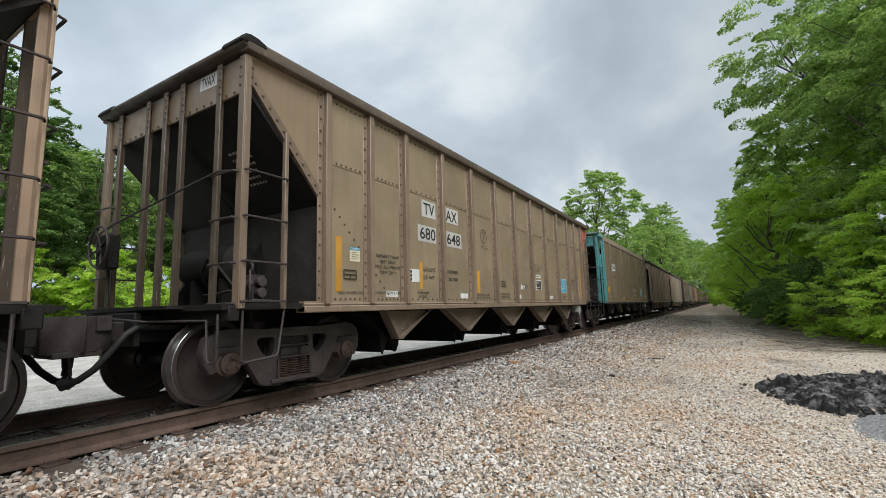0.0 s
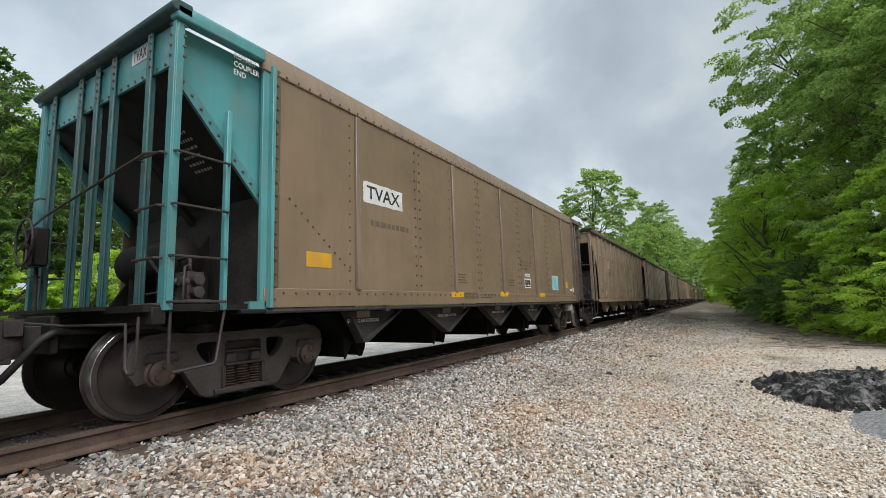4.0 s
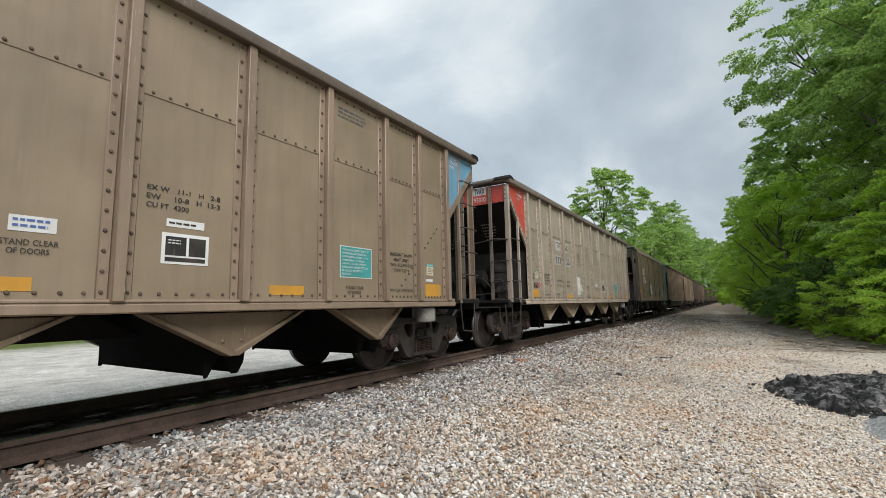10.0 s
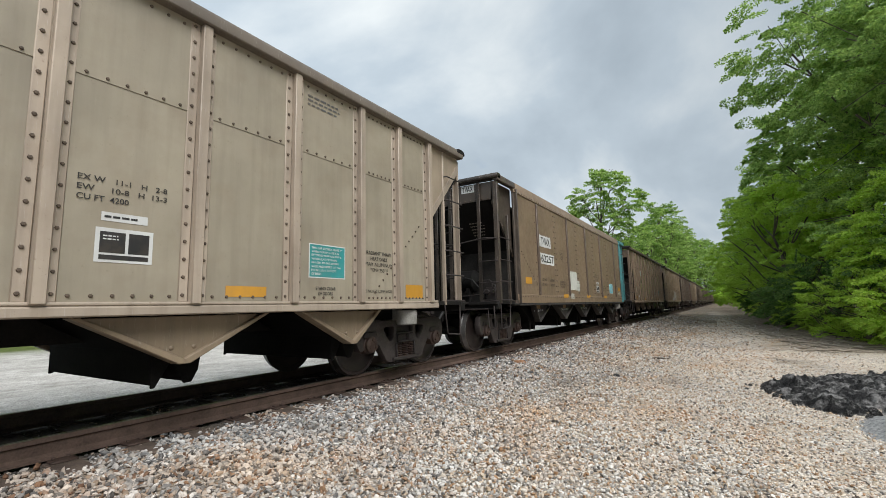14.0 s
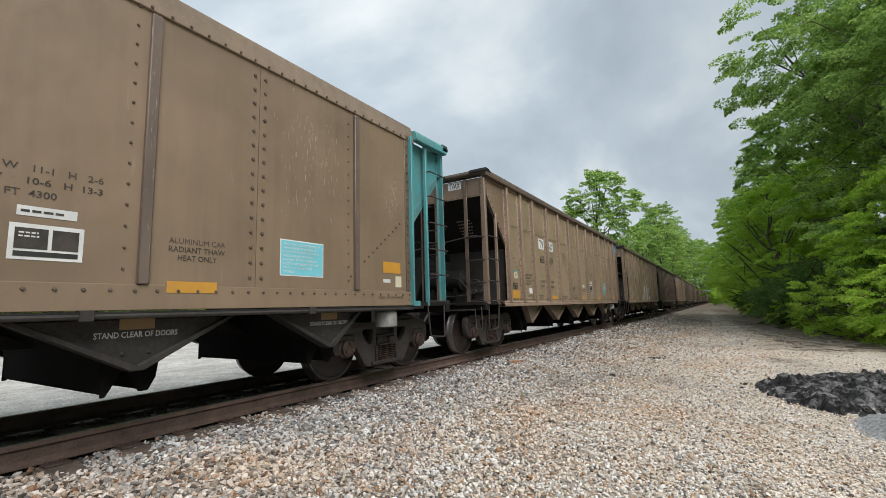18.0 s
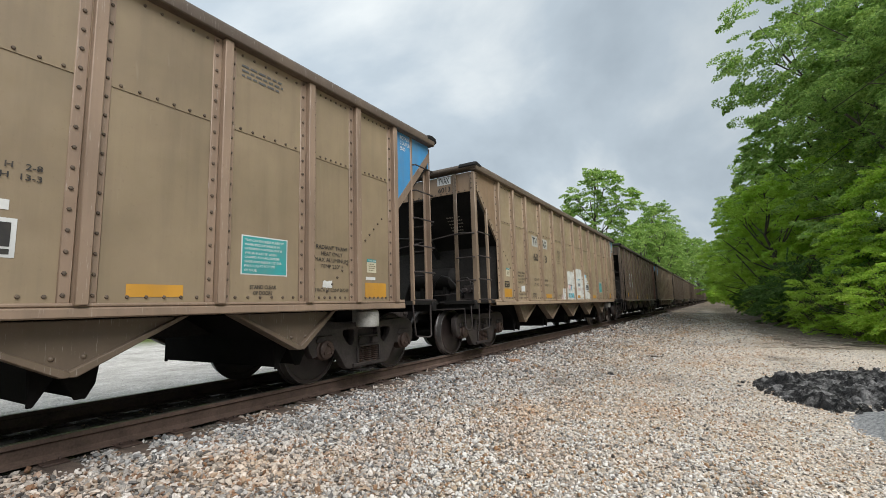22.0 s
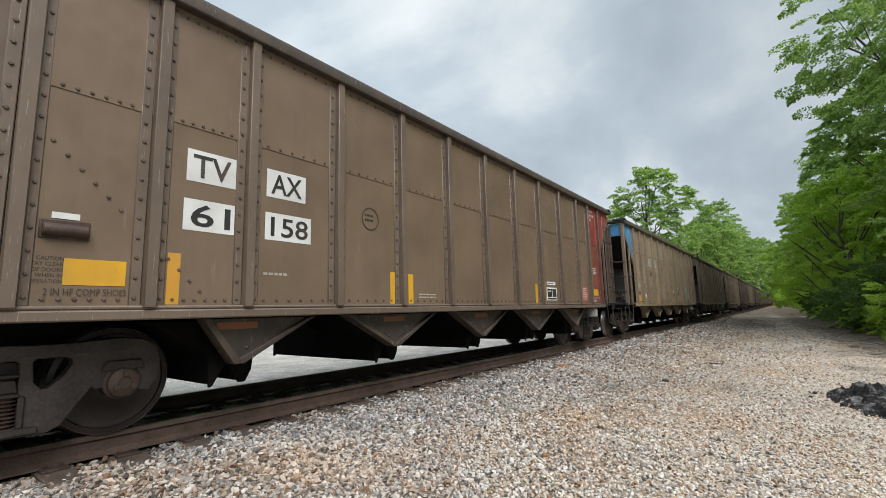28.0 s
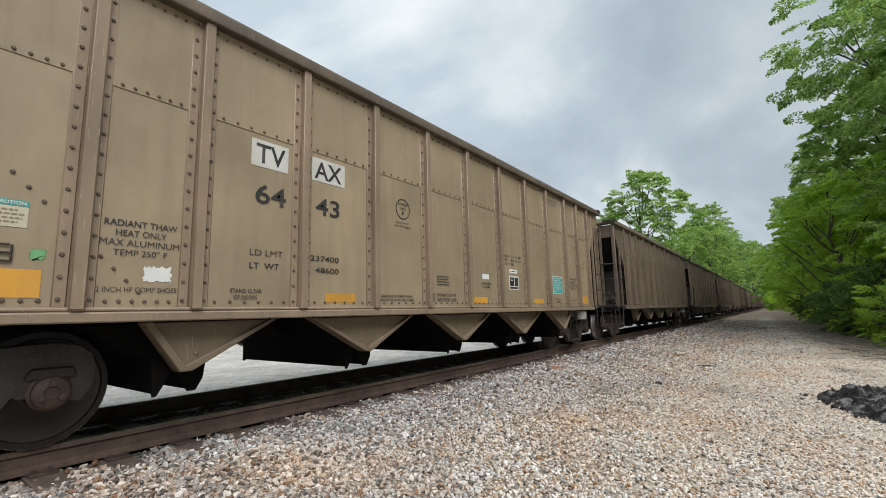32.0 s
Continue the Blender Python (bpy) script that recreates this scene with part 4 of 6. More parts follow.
def gravel():
    """Loose stones, coarse on the ballast shoulder and finer on the path, thinning out with distance."""
    rng = np.random.default_rng(5)
    n = 330000
    r = 1.9 * (46 / 1.9) ** rng.uniform(0, 1, n)
    a = np.radians(rng.uniform(-20, 82, n))
    x, y = -r * np.sin(a), r * np.cos(a)
    edge = 2.6 - 0.06 * np.clip(y - 10, 0, 40) + rng.normal(0, 0.35, n)
    keep = (x > -4.64 + 0.16 * np.sin(y * 7.1) * np.sin(y * 2.3 + 1) + rng.normal(0, 0.09, n)) & (x < edge)
    keep &= rng.uniform(0, 1, n) < np.clip((r / 5.2) ** 2, 0, 1) * np.where(x > 0.2, 0.75, 1.0)
    # the tie ends stay bare beside the rail
    off = np.abs((y + 14.26) % 0.52 - 0.26)
    keep &= ~((off < 0.12) & (x < -4.40 + rng.normal(0, 0.07, n)) & (rng.uniform(0, 1, n) < 0.93))
    x, y, r = x[keep], y[keep], r[keep]
    m = len(x)
    coarse = np.clip((-1.0 - x) / 2.6, 0, 1)
    fine = np.clip((x - 0.1) / 1.2, 0, 1)
    s0, s1 = 0.0065 + 0.004 * coarse - 0.001 * fine, 0.026 + 0.013 * coarse - 0.008 * fine
    size = (s0 + (s1 - s0) * rng.beta(1.3, 2.6, m)) * (1 + 1.1 * np.clip((r - 6) / 14, 0, 1))
    near = r < 6.5
    words = "loose crushed stone ballast, white, grey and tan"
    scatter("ballast", np.stack([x, y], 1)[near], size[near], words, 8)
    scatter("ballast", np.stack([x, y], 1)[~near], size[~near], words, 9, coarse=True)
    p = np.stack([rng.uniform(-6.3, -4.9, 1300), rng.uniform(0.5, 14, 1300)], 1)
    scatter("ballast", p, 0.010 + 0.020 * rng.beta(1.3, 2.6, 1300), "dusty stones between the rails", 10)


gravel()


def track():
    prof = [(-0.035, 0), (0.035, 0), (0.037, -0.035), (0.012, -0.05), (0.009, -0.135), (0.025, -0.15), (0.070, -0.165), (0.070, -0.178), (-0.070, -0.178), (-0.070, -0.165), (-0.025, -0.15), (-0.009, -0.135), (-0.012, -0.05), (-0.037, -0.035)]
    for x in (TRACK_X - 0.753, TRACK_X + 0.753):
        rail = new("rail", Geo().prism(prof, "y", -160, 500).mesh("rail"))
        rail.data.materials.append(RAIL)
        rail.location.x = x
        tagged(rail, "rust-brown steel rail with a polished head", "rail", "rails of the track", "structure")
        part("rail_head", Geo().box(-0.026, 0.026, -160, 500, -0.002, 0.0025), RAILTOP, rail, "polished running surface")
    tie = Geo().box(-1.3, 1.3, -0.115, 0.115, -0.37, -0.188).mesh("tie", 0.012)
    tie.materials.append(TIE)
    plate = Geo().box(-0.18, 0.18, -0.09, 0.09, -0.188, -0.170).mesh("tie_plate", 0.004)
    g = Geo()
    for sx in (-1, 1):
        for y in (-0.05, 0.05):
            g.box(*sorted((sx * 0.068, sx * 0.10)), y - 0.012, y + 0.012, -0.172, -0.150)
    spike = g.mesh("spikes", 0.004)
    rng = random.Random(4)
    first = None
    for i in range(150):
        y = -14 + i * 0.52 + rng.uniform(-0.02, 0.02)
        m = pose(TRACK_X + rng.uniform(-0.05, 0.05), y, rng.uniform(-0.012, 0.0), 0, 0, rng.uniform(-1.5, 1.5))
        if first is None:
            first = tagged(new("railroad_tie", tie), "dark weathered wooden railroad tie in the ballast", "railroad tie", "ties of the track", "structure")
            first.matrix_basis = m
            for x in (-0.753, 0.753):
                part("tie_plate", plate, RUSTY, first, at=(x, 0, 0))
                part("spikes", spike, RUSTY, first, at=(x, 0, 0))
        else:
            copy_thing(first, m)
    far = new("far_ties", bpy.data.meshes.new("far_ties"))
    g = Geo()
    for i in range(500):
        y = 64 + i * 0.52
        g.box(TRACK_X - 1.3, TRACK_X + 1.3, y - 0.11, y + 0.11, -0.3, -0.19)
    far.data = g.mesh("far_ties")
    far.data.materials.append(TIE)
    tagged(far, "distant wooden railroad ties", "railroad tie", kind="stuff")


track()


# ---- the tarry mound beside the path ----
def mound():
    k = Nodes("asphalt_millings")
    v = k.coords()
    c = k.ramp(k.noise(v, 5.0, 8, 0.72), (0.38, (0.007, 0.007, 0.0075)), (0.48, (0.024, 0.023, 0.023)), (0.53, (0.10, 0.098, 0.095)), (0.64, (0.34, 0.33, 0.32)))
    k.bump(k.noise(v, 42, 6, 0.75), 1.0, 0.05)
    mat = k.done(c, 0.8, 0, 0.3)
    rng = np.random.default_rng(2)
    n, m = 150, 120
    xs, ys = np.linspace(0.15, 4.4, n), np.linspace(6.2, 11.4, m)
    X, Y = np.meshgrid(xs, ys)
    low = 8.55 - 1.9 * np.clip((X - 0.25) / 0.75, 0, 1) ** 0.9 + 1.0 * np.clip((X - 1.1) / 1.6, 0, 1.6)
    high = 8.75 + 1.5 * np.clip((X - 0.25) / 1.3, 0, 1) ** 0.8 + 0.6 * np.clip((X - 1.4) / 1.4, 0, 1)
    wob = np.array([[noise.fractal(Vector((x * 1.9, y * 1.9, 0)), 0.8, 2.0, 3) for x in xs] for y in ys])
    det = np.array([[noise.turbulence(Vector((x * 8.0, y * 8.0, 4.0)), 4, True) for x in xs] for y in ys])
    edge = np.minimum(np.minimum((Y - low), (high - Y)), (X - 0.2)) + 0.28 * wob
    rise = np.clip(edge / 0.8, -0.2, 1)
    Z = height(X, Y) - 0.03 + 0.13 * rise * (1 + 0.7 * wob) + 0.12 * (det - 0.4) * np.clip(edge / 0.12, 0, 1)
    v = np.stack([X, Y, Z], -1).reshape(-1, 3)
    f = [(j * n + i, j * n + i + 1, (j + 1) * n + i + 1, (j + 1) * n + i) for j in range(m - 1) for i in range(n - 1) if edge[j:j + 2, i:i + 2].max() > -0.08]
    me = bpy.data.meshes.new("tar_mound")
    me.from_pydata(v.tolist(), [], f)
    me.shade_flat()
    me.materials.append(mat)
    ob = tagged(new("tar_mound", me), "low black mound of broken asphalt lying on the gravel", "mound")
    # clods that have rolled off its edge
    b = bmesh.new()
    bmesh.ops.create_icosphere(b, subdivisions=2, radius=1.0)
    for p in b.verts:
        p.co *= 1 + 0.35 * noise.noise(p.co * 1.7)
    clod = bpy.data.meshes.new("clod")
    b.to_mesh(clod)
    b.free()
    clod.materials.append(mat)
    ok = np.argwhere((edge > -0.06) & (edge < 0.25) & (Y < 9.2))
    for i in rng.choice(len(ok), 60):
        j, h = ok[i]
        s = rng.uniform(0.02, 0.06)
        part("clod", clod, mat, ob, at=Matrix.Translation((X[j, h], Y[j, h], max(Z[j, h], float(height(X[j, h], Y[j, h]))) + 0.2 * s)) @ pose(0, 0, 0, *rng.uniform(0, 360, 3)) @ Matrix.Diagonal((s, s * rng.uniform(0.6, 1.1), s * 0.7, 1)))


mound()


def gravel_pile():
    """A pale spill of crushed stone before the mound."""
    n = 60
    xs, ys = np.linspace(0.9, 4.2, n), np.linspace(5.2, 8.6, n)
    X, Y = np.meshgrid(xs, ys)
    bump = np.array([[noise.fractal(Vector((x * 6, y * 6, 9.0)), 0.7, 2.1, 4) for x in xs] for y in ys])
    Z = height(X, Y) - 0.05 + 0.24 * np.exp(-(((X - 1.66) / 0.48) ** 2 + ((Y - 6.35) / 0.62) ** 2)) + 0.014 * bump
    me = bpy.data.meshes.new("gravel_pile")
    me.from_pydata(np.stack([X, Y, Z], -1).reshape(-1, 3).tolist(), [], [(j * n + i, j * n + i + 1, (j + 1) * n + i + 1, (j + 1) * n + i) for j in range(n - 1) for i in range(n - 1)])
    me.shade_smooth()
    me.materials.append(plain("pale_crushed_stone", (0.10, 0.105, 0.11), (0.72, 0.725, 0.72), 32, 0.9, 0, 1.0, 0.02))
    tagged(new("gravel_pile", me), "low pale grey spill of crushed stone beside the mound", "gravel pile")


gravel_pile()


def path_litter():
    """A dark stick, a clod and a rusty stone that lie on the path."""
    def lie(name, x, y, s, mat, label, kind):
        b = bmesh.new()
        bmesh.ops.create_icosphere(b, subdivisions=2, radius=1.0)
        for p in b.verts:
            p.co *= 1 + 0.4 * noise.noise(p.co * 1.3 + Vector((x, y, 0)))
            p.co = Vector((p.co.x * s[0], p.co.y * s[1], p.co.z * s[2]))
        me = bpy.data.meshes.new(name)
        b.to_mesh(me)
        b.free()
        me.materials.append(mat)
        ob = tagged(new(name, me), label, kind)
        ob.location = (x, y, float(height(np.array(x), np.array(y))) + s[2] * 0.5)
    lie("stone", -3.8, 9.05, (0.13, 0.10, 0.05), plain("rusty_stone", (0.22, 0.10, 0.05), (0.40, 0.24, 0.14), 20, 0.9, 0, 0.6, 0.02), "flat rusty brown stone on the gravel", "stone")
    lie("clod", -1.83, 8.85, (0.06, 0.05, 0.03), plain("tar_clod", (0.012, 0.012, 0.012), (0.05, 0.05, 0.05), 20, 0.8, 0, 0.6, 0.02), "small black clod of asphalt on the path", "clod")
    lie("stick", -1.4, 11.8, (0.19, 0.03, 0.025), plain("dark_stick", (0.03, 0.022, 0.016), (0.10, 0.08, 0.06), 20, 0.9, 0, 0.6, 0.02), "short dark stick lying on the path", "stick")


path_litter()


# ---- trees ----
def leaf_material(name, lo, mid, hi):
    k = Nodes(name)
    r = k.n("NewGeometry").outputs["Random Per Island"]
    v = k.coords()
    f = k.mix(0.5, r, k.noise(v, 0.7, 3))
    c = k.ramp(f, (0.25, lo), (0.5, mid), (0.78, hi))
    tr = k.n("BsdfTranslucent")
    k.l(c, tr.inputs["Color"])
    k.done(c, 0.55, 0, 0.3)
    mx = k.n("MixShader")
    mx.inputs[0].default_value = 0.55
    out = k.t.nodes["Material Output"]
    k.l(k.b.outputs[0], mx.inputs[1]); k.l(tr.outputs[0], mx.inputs[2]); k.l(mx.outputs[0], out.inputs["Surface"])
    return k.m


LEAF = leaf_material("spring_leaves", (0.175, 0.295, 0.078), (0.335, 0.50, 0.135), (0.52, 0.66, 0.20))
# yellow-green leaves, colour raised to stand in for sunlight on them
LEAF_LIGHT = leaf_material("young_sunlit_leaves", (0.29, 0.48, 0.058), (0.48, 0.68, 0.095), (0.63, 0.79, 0.16))
# dark green for conifers; on the undergrowth it stands in for shade
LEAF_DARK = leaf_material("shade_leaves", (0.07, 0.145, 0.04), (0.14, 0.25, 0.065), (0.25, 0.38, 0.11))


def leaves(rng, clusters, ways, per, spread, size, plain_leaf=False):
    """Small pointed leaves set along drooping, fan-shaped sprays; clusters: (n, 3) where each spray springs from, ways: where it reaches."""
    m = len(clusters)
    n = m * per
    axis = ways * np.array([1, 1, 0.55]) + rng.normal(0, 0.28, (m, 3))
    axis /= np.linalg.norm(axis, axis=1, keepdims=True)
    across = np.cross(axis, [0, 0, 1.0]) + rng.normal(0, 0.18, (m, 3))
    across /= np.linalg.norm(across, axis=1, keepdims=True)
    up = np.cross(across, axis)
    up *= np.sign(up[:, 2:3])
    long = spread * rng.uniform(1.2, 2.4, m)
    A, B, C, L0 = (np.repeat(q, per, 0) for q in (axis, across, up, long))
    u = rng.uniform(0, 1, n) ** 0.75
    # leaves gather along a few side twigs
    v = (np.round(rng.uniform(-2.5, 2.5, n)) / 2.5 + rng.normal(0, 0.10, n)) * (0.25 + 0.75 * np.sin(np.pi * np.clip(u * 0.85 + 0.1, 0, 1))) * 0.5
    h = -0.30 * u ** 2 - 0.35 * v ** 2 + rng.normal(0, 0.035, n)
    p = np.repeat(clusters, per, 0) + (A * u[:, None] + B * v[:, None] + C * h[:, None]) * L0[:, None]
    side = np.sign(v + rng.normal(0, 0.2, n))[:, None]
    d = A * rng.uniform(0.2, 1.0, (n, 1)) + B * side * rng.uniform(0.2, 1.0, (n, 1)) + rng.normal(0, 0.32, (n, 3)) - np.array([0, 0, 0.25])
    d /= np.linalg.norm(d, axis=1, keepdims=True)
    s = np.cross(C + rng.normal(0, 0.75, (n, 3)), d)
    s /= np.linalg.norm(s, axis=1, keepdims=True)
    L = (size * rng.uniform(0.6, 1.25, n))[:, None]
    if plain_leaf:
        return np.stack([p - s * L * 0.34, p + s * L * 0.34, p + d * L], 1).reshape(-1, 3)
    return np.stack([p, p + d * L * 0.45 + s * L * 0.34, p + d * L, p + d * L * 0.45 - s * L * 0.34], 1).reshape(-1, 3)


def crown_points(rng, blobs, count):
    """Where the sprays spring from, near the upper skin of the lobes, and which way each reaches."""
    w = np.array([b[3] ** 2 for b in blobs])
    pick = rng.choice(len(blobs), count, p=w / w.sum())
    B = np.array(blobs)[pick]
    d = rng.normal(size=(count, 3))
    d[:, 2] = np.abs(d[:, 2]) * np.where(rng.uniform(0, 1, count) < 0.78, 1, -1)
    d /= np.linalg.norm(d, axis=1, keepdims=True)
    r = rng.uniform(0.45, 1.0, count) ** 0.5
    p = B[:, :3] + d * (B[:, 3] * r)[:, None] * np.array([1, 1, 0.72])
    way = d + 0.9 * B[:, :3] * np.array([1, 1, 0]) / np.maximum(np.hypot(B[:, 0], B[:, 1]), 0.3)[:, None]
    return p, way / np.linalg.norm(way, axis=1, keepdims=True)


def tree_kind(seed, tall, wide, bare=0.18, sprays=420, per=70, size=0.16, spread=0.42, mat=None, label="", low=False, distant=False, lobes=24):
    """One tree at the origin: tapered, leaning trunk, limbs that reach into the lobes, and a crown of leaf sprays."""
    rng = np.random.default_rng(seed)
    tree = new("tree")
    tagged(tree, label, "tree")
    blobs = []
    for i in range(lobes):
        h = bare + (0.95 - bare) * (i + 0.5) / lobes
        prof = math.sin(math.pi * min(1, (h - bare) / (1 - bare) * 0.86 + 0.14)) ** 0.7
        if low:
            prof = (1 - h ** 1.8) ** 0.6
        a = i * 2.4 + rng.uniform(-0.5, 0.5)
        reach = wide * 0.5 * prof * (rng.uniform(0.45, 0.86) if i < lobes - 3 else 0.2)
        blobs.append((math.cos(a) * reach, math.sin(a) * reach, tall * h, wide * rng.uniform(0.10, 0.19) * (0.6 + 0.5 * prof)))
    g = Geo()
    base = tall * 0.018 + 0.05
    spine = [(rng.normal() * 0.05 * k, rng.normal() * 0.05 * k, tall * 0.9 * k / 7 - 0.3) for k in range(8)]
    for k in range(7):
        r0, r1 = base * (1 - k / 7.6), base * (1 - (k + 1) / 7.6)
        a, b = Vector(spine[k]), Vector(spine[k + 1])
        va = [a + Vector((math.cos(j * math.pi / 4) * r0, math.sin(j * math.pi / 4) * r0, 0)) for j in range(8)]
        vb = [b + Vector((math.cos(j * math.pi / 4) * r1, math.sin(j * math.pi / 4) * r1, 0)) for j in range(8)]
        g.add(va + vb, [(j, (j + 1) % 8, 8 + (j + 1) % 8, 8 + j) for j in range(8)])
    part("trunk", g, BARK, tree)
    g = Geo()
    for b in blobs:
        k = min(6, max(1, int(b[2] / (tall * 0.9) * 7) - 1))
        s = Vector(spine[k])
        e = Vector(b[:3])
        mid = (s + e) / 2 + Vector((0, 0, -0.1 * (e - s).length))
        g.tube([s, mid, e], min(base * 0.2, 0.045), 5)
        for _ in range(3):
            t = e + Vector(rng.normal(size=3)) * b[3] * 0.55
            g.tube([mid * 0.3 + e * 0.7, t], min(base * 0.08, 0.018), 4)
    part("branching", g, BARK, tree)
    pts, ways = crown_points(rng, blobs, sprays)
    me = mesh_from("crown", leaves(rng, pts, ways, per, spread, size, distant), 3 if distant else 4)
    part("crown", me, mat or LEAF, tree)
    return tree


def put_tree(kind, x, y, turn, scale, label=""):
    t = copy_thing(kind, Matrix.Identity(4))
    t.matrix_basis = Matrix.Translation((x, y, float(height(np.array(x), np.array(y))))) @ pose(0, 0, 0, 0, 0, turn) @ Matrix.Scale(scale, 4)
    if label:
        tagged(t, label)
    return t


def woods():
    lush = "broad tree in bright green spring leaf beside the path"
    back = "leafy green tree in the wood across the tracks"
    tall = tree_kind(11, 21.0, 14.0, 0.46, 560, 190, 0.14, 0.56, LEAF, "tall broad tree whose upper limbs reach over the path", lobes=30)
    big = tree_kind(18, 14.5, 9.6, 0.10, 470, 240, 0.108, 0.48, LEAF, lush, lobes=34)
    bulk = tree_kind(16, 15.5, 10.5, 0.10, 420, 70, 0.32, 0.75, LEAF, lush, distant=True)
    mid = tree_kind(12, 10.0, 9.0, 0.22, 420, 240, 0.110, 0.46, LEAF_LIGHT, "spreading tree in fresh yellow-green leaf beside the path", True, lobes=26)
    shrub = tree_kind(13, 3.6, 4.6, 0.02, 170, 150, 0.09, 0.34, LEAF_LIGHT, "leafy green shrub at the foot of the trees")
    brush = tree_kind(19, 3.4, 4.4, 0.02, 150, 130, 0.09, 0.34, LEAF_DARK, "undergrowth under the trees, shade put into its dark leaves")
    bush = tree_kind(17, 3.6, 4.6, 0.02, 170, 70, 0.17, 0.36, LEAF_LIGHT, "bushy undergrowth at the edge of the wood", distant=True)
    far = tree_kind(14, 16.0, 8.4, 0.16, 420, 75, 0.23, 0.55, LEAF, back, distant=True)
    cedar = tree_kind(15, 14.0, 6.5, 0.05, 360, 90, 0.20, 0.5, LEAF_DARK, "tall dark green conifer at the edge of the wood", distant=True)

    def at(kind, x, y, turn, sc, label=""):
        put_tree(kind, x, y, turn, sc, label)
    # the wall of trees along the path; those at x 27 to 42 are unseen, added for reflections
    for kind, x, y, turn, sc in ((big, 7.5, 22.5, 0, 1.0), (big, 7.7, 17.8, 130, 0.86), (mid, 2.7, 29.5, 20, 0.76), (mid, 3.6, 41.0, 200, 0.92), (big, 5.0, 47.0, 210, 0.98), (mid, 6.0, 19.6, 250, 0.62), (tall, 12.5, 33.0, 100, 0.95), (big, 10.8, 24.5, 70, 1.2), (mid, 6.6, 33.0, 150, 0.95), (bulk, 8.5, 40.0, 40, 1.1),
                                 (bulk, 27.0, 14.0, 200, 1.0), (bulk, 38.0, 5.0, 40, 0.9), (bulk, 42.0, -6.0, 300, 0.9), (bulk, 42.0, -18.0, 20, 0.9), (bulk, 7.0, 58, 160, 0.95), (bulk, 6.2, 70, 220, 0.9), (bulk, 6.8, 86, 300, 1.0), (bulk, 7.2, 106, 10, 1.1), (bulk, 7.4, 130, 100, 1.2), (bulk, 7.0, 160, 30, 1.4)):
        at(kind, x, y, turn, sc)
    for x, y, turn, sc in ((4.9, 15.4, 0, 0.75), (4.5, 17.4, 70, 0.72), (3.6, 19.8, 140, 0.62), (3.2, 22.0, 210, 0.45), (2.9, 24.2, 280, 0.42), (3.0, 29.5, 30, 0.42), (2.3, 47, 170, 0.5), (2.4, 56, 240, 0.6), (2.6, 68, 310, 0.7), (2.8, 85, 0, 0.8)):
        at(shrub, x, y, turn, sc)
    # dark-leaved brush that paints the shaded hollow beneath the crowns
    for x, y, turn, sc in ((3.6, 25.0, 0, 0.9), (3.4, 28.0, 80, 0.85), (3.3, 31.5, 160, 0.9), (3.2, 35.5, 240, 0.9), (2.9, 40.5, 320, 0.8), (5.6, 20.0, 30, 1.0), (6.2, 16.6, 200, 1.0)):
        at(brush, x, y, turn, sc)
    # across the track, far along the line
    rng = random.Random(3)
    for x, y, sc in ((-13.0, 62, 1.25), (-9.9, 100, 1.40), (-11.4, 90, 1.0), (-14.5, 80, 0.8), (-18, 70, 0.68), (-10.5, 125, 1.36), (-9.0, 150, 1.45), (-9.5, 175, 1.6), (-15, 110, 1.1), (-21, 90, 0.9), (-13.5, 140, 1.2), (-6.5, 210, 1.7), (-1.0, 240, 1.6), (3.0, 215, 1.1), (1.5, 290, 1.5), (-3.0, 330, 1.6)):
        at(far, x, y, rng.uniform(0, 360), sc)
    for i in range(15):
        at(far, -34 - rng.uniform(0, 6), -16 + i * 4.8 + rng.uniform(-1, 1), rng.uniform(0, 360), rng.uniform(0.62, 0.82))
    for i in range(12):
        at(bulk, -44 - rng.uniform(0, 5), -14 + i * 6.0 + rng.uniform(-1, 1), rng.uniform(0, 360), rng.uniform(0.7, 0.9), back)
    for x, y, sc in ((-29.5, 6.6, 0.98), (-31, 2.0, 0.8), (-32, 11.8, 0.72)):
        at(cedar, x, y, rng.uniform(0, 360), sc)
    for i in range(14):
        at(bush, -27.5 - rng.uniform(0, 3), -8 + i * 3.2 + rng.uniform(-1, 1), rng.uniform(0, 360), rng.uniform(0.7, 1.1))
    for x, y, sc in ((3.5, 110, 1.0), (3.0, 140, 1.3), (2.0, 175, 1.5), (-0.5, 205, 1.8), (-3.0, 215, 1.8), (4.0, 205, 1.8), (-9.5, 130, 1.4), (-10.0, 170, 1.6)):
        at(bush, x, y, rng.uniform(0, 360), sc)
    # the pattern trees themselves stand in the wood
    for kind, x, y, turn in ((tall, 8.3, 30.0, 40), (big, 14, 27, 40), (bulk, 19, 22, 0), (bush, -31, 30, 0), (mid, 10.5, 20, 10), (shrub, 6.2, 18.8, 20), (brush, 7.4, 20.6, 20), (far, -38, 58, 0), (cedar, -35, 20, 0)):
        kind.matrix_basis = Matrix.Translation((x, y, float(height(np.array(x), np.array(y))))) @ pose(0, 0, 0, 0, 0, turn)


woods()


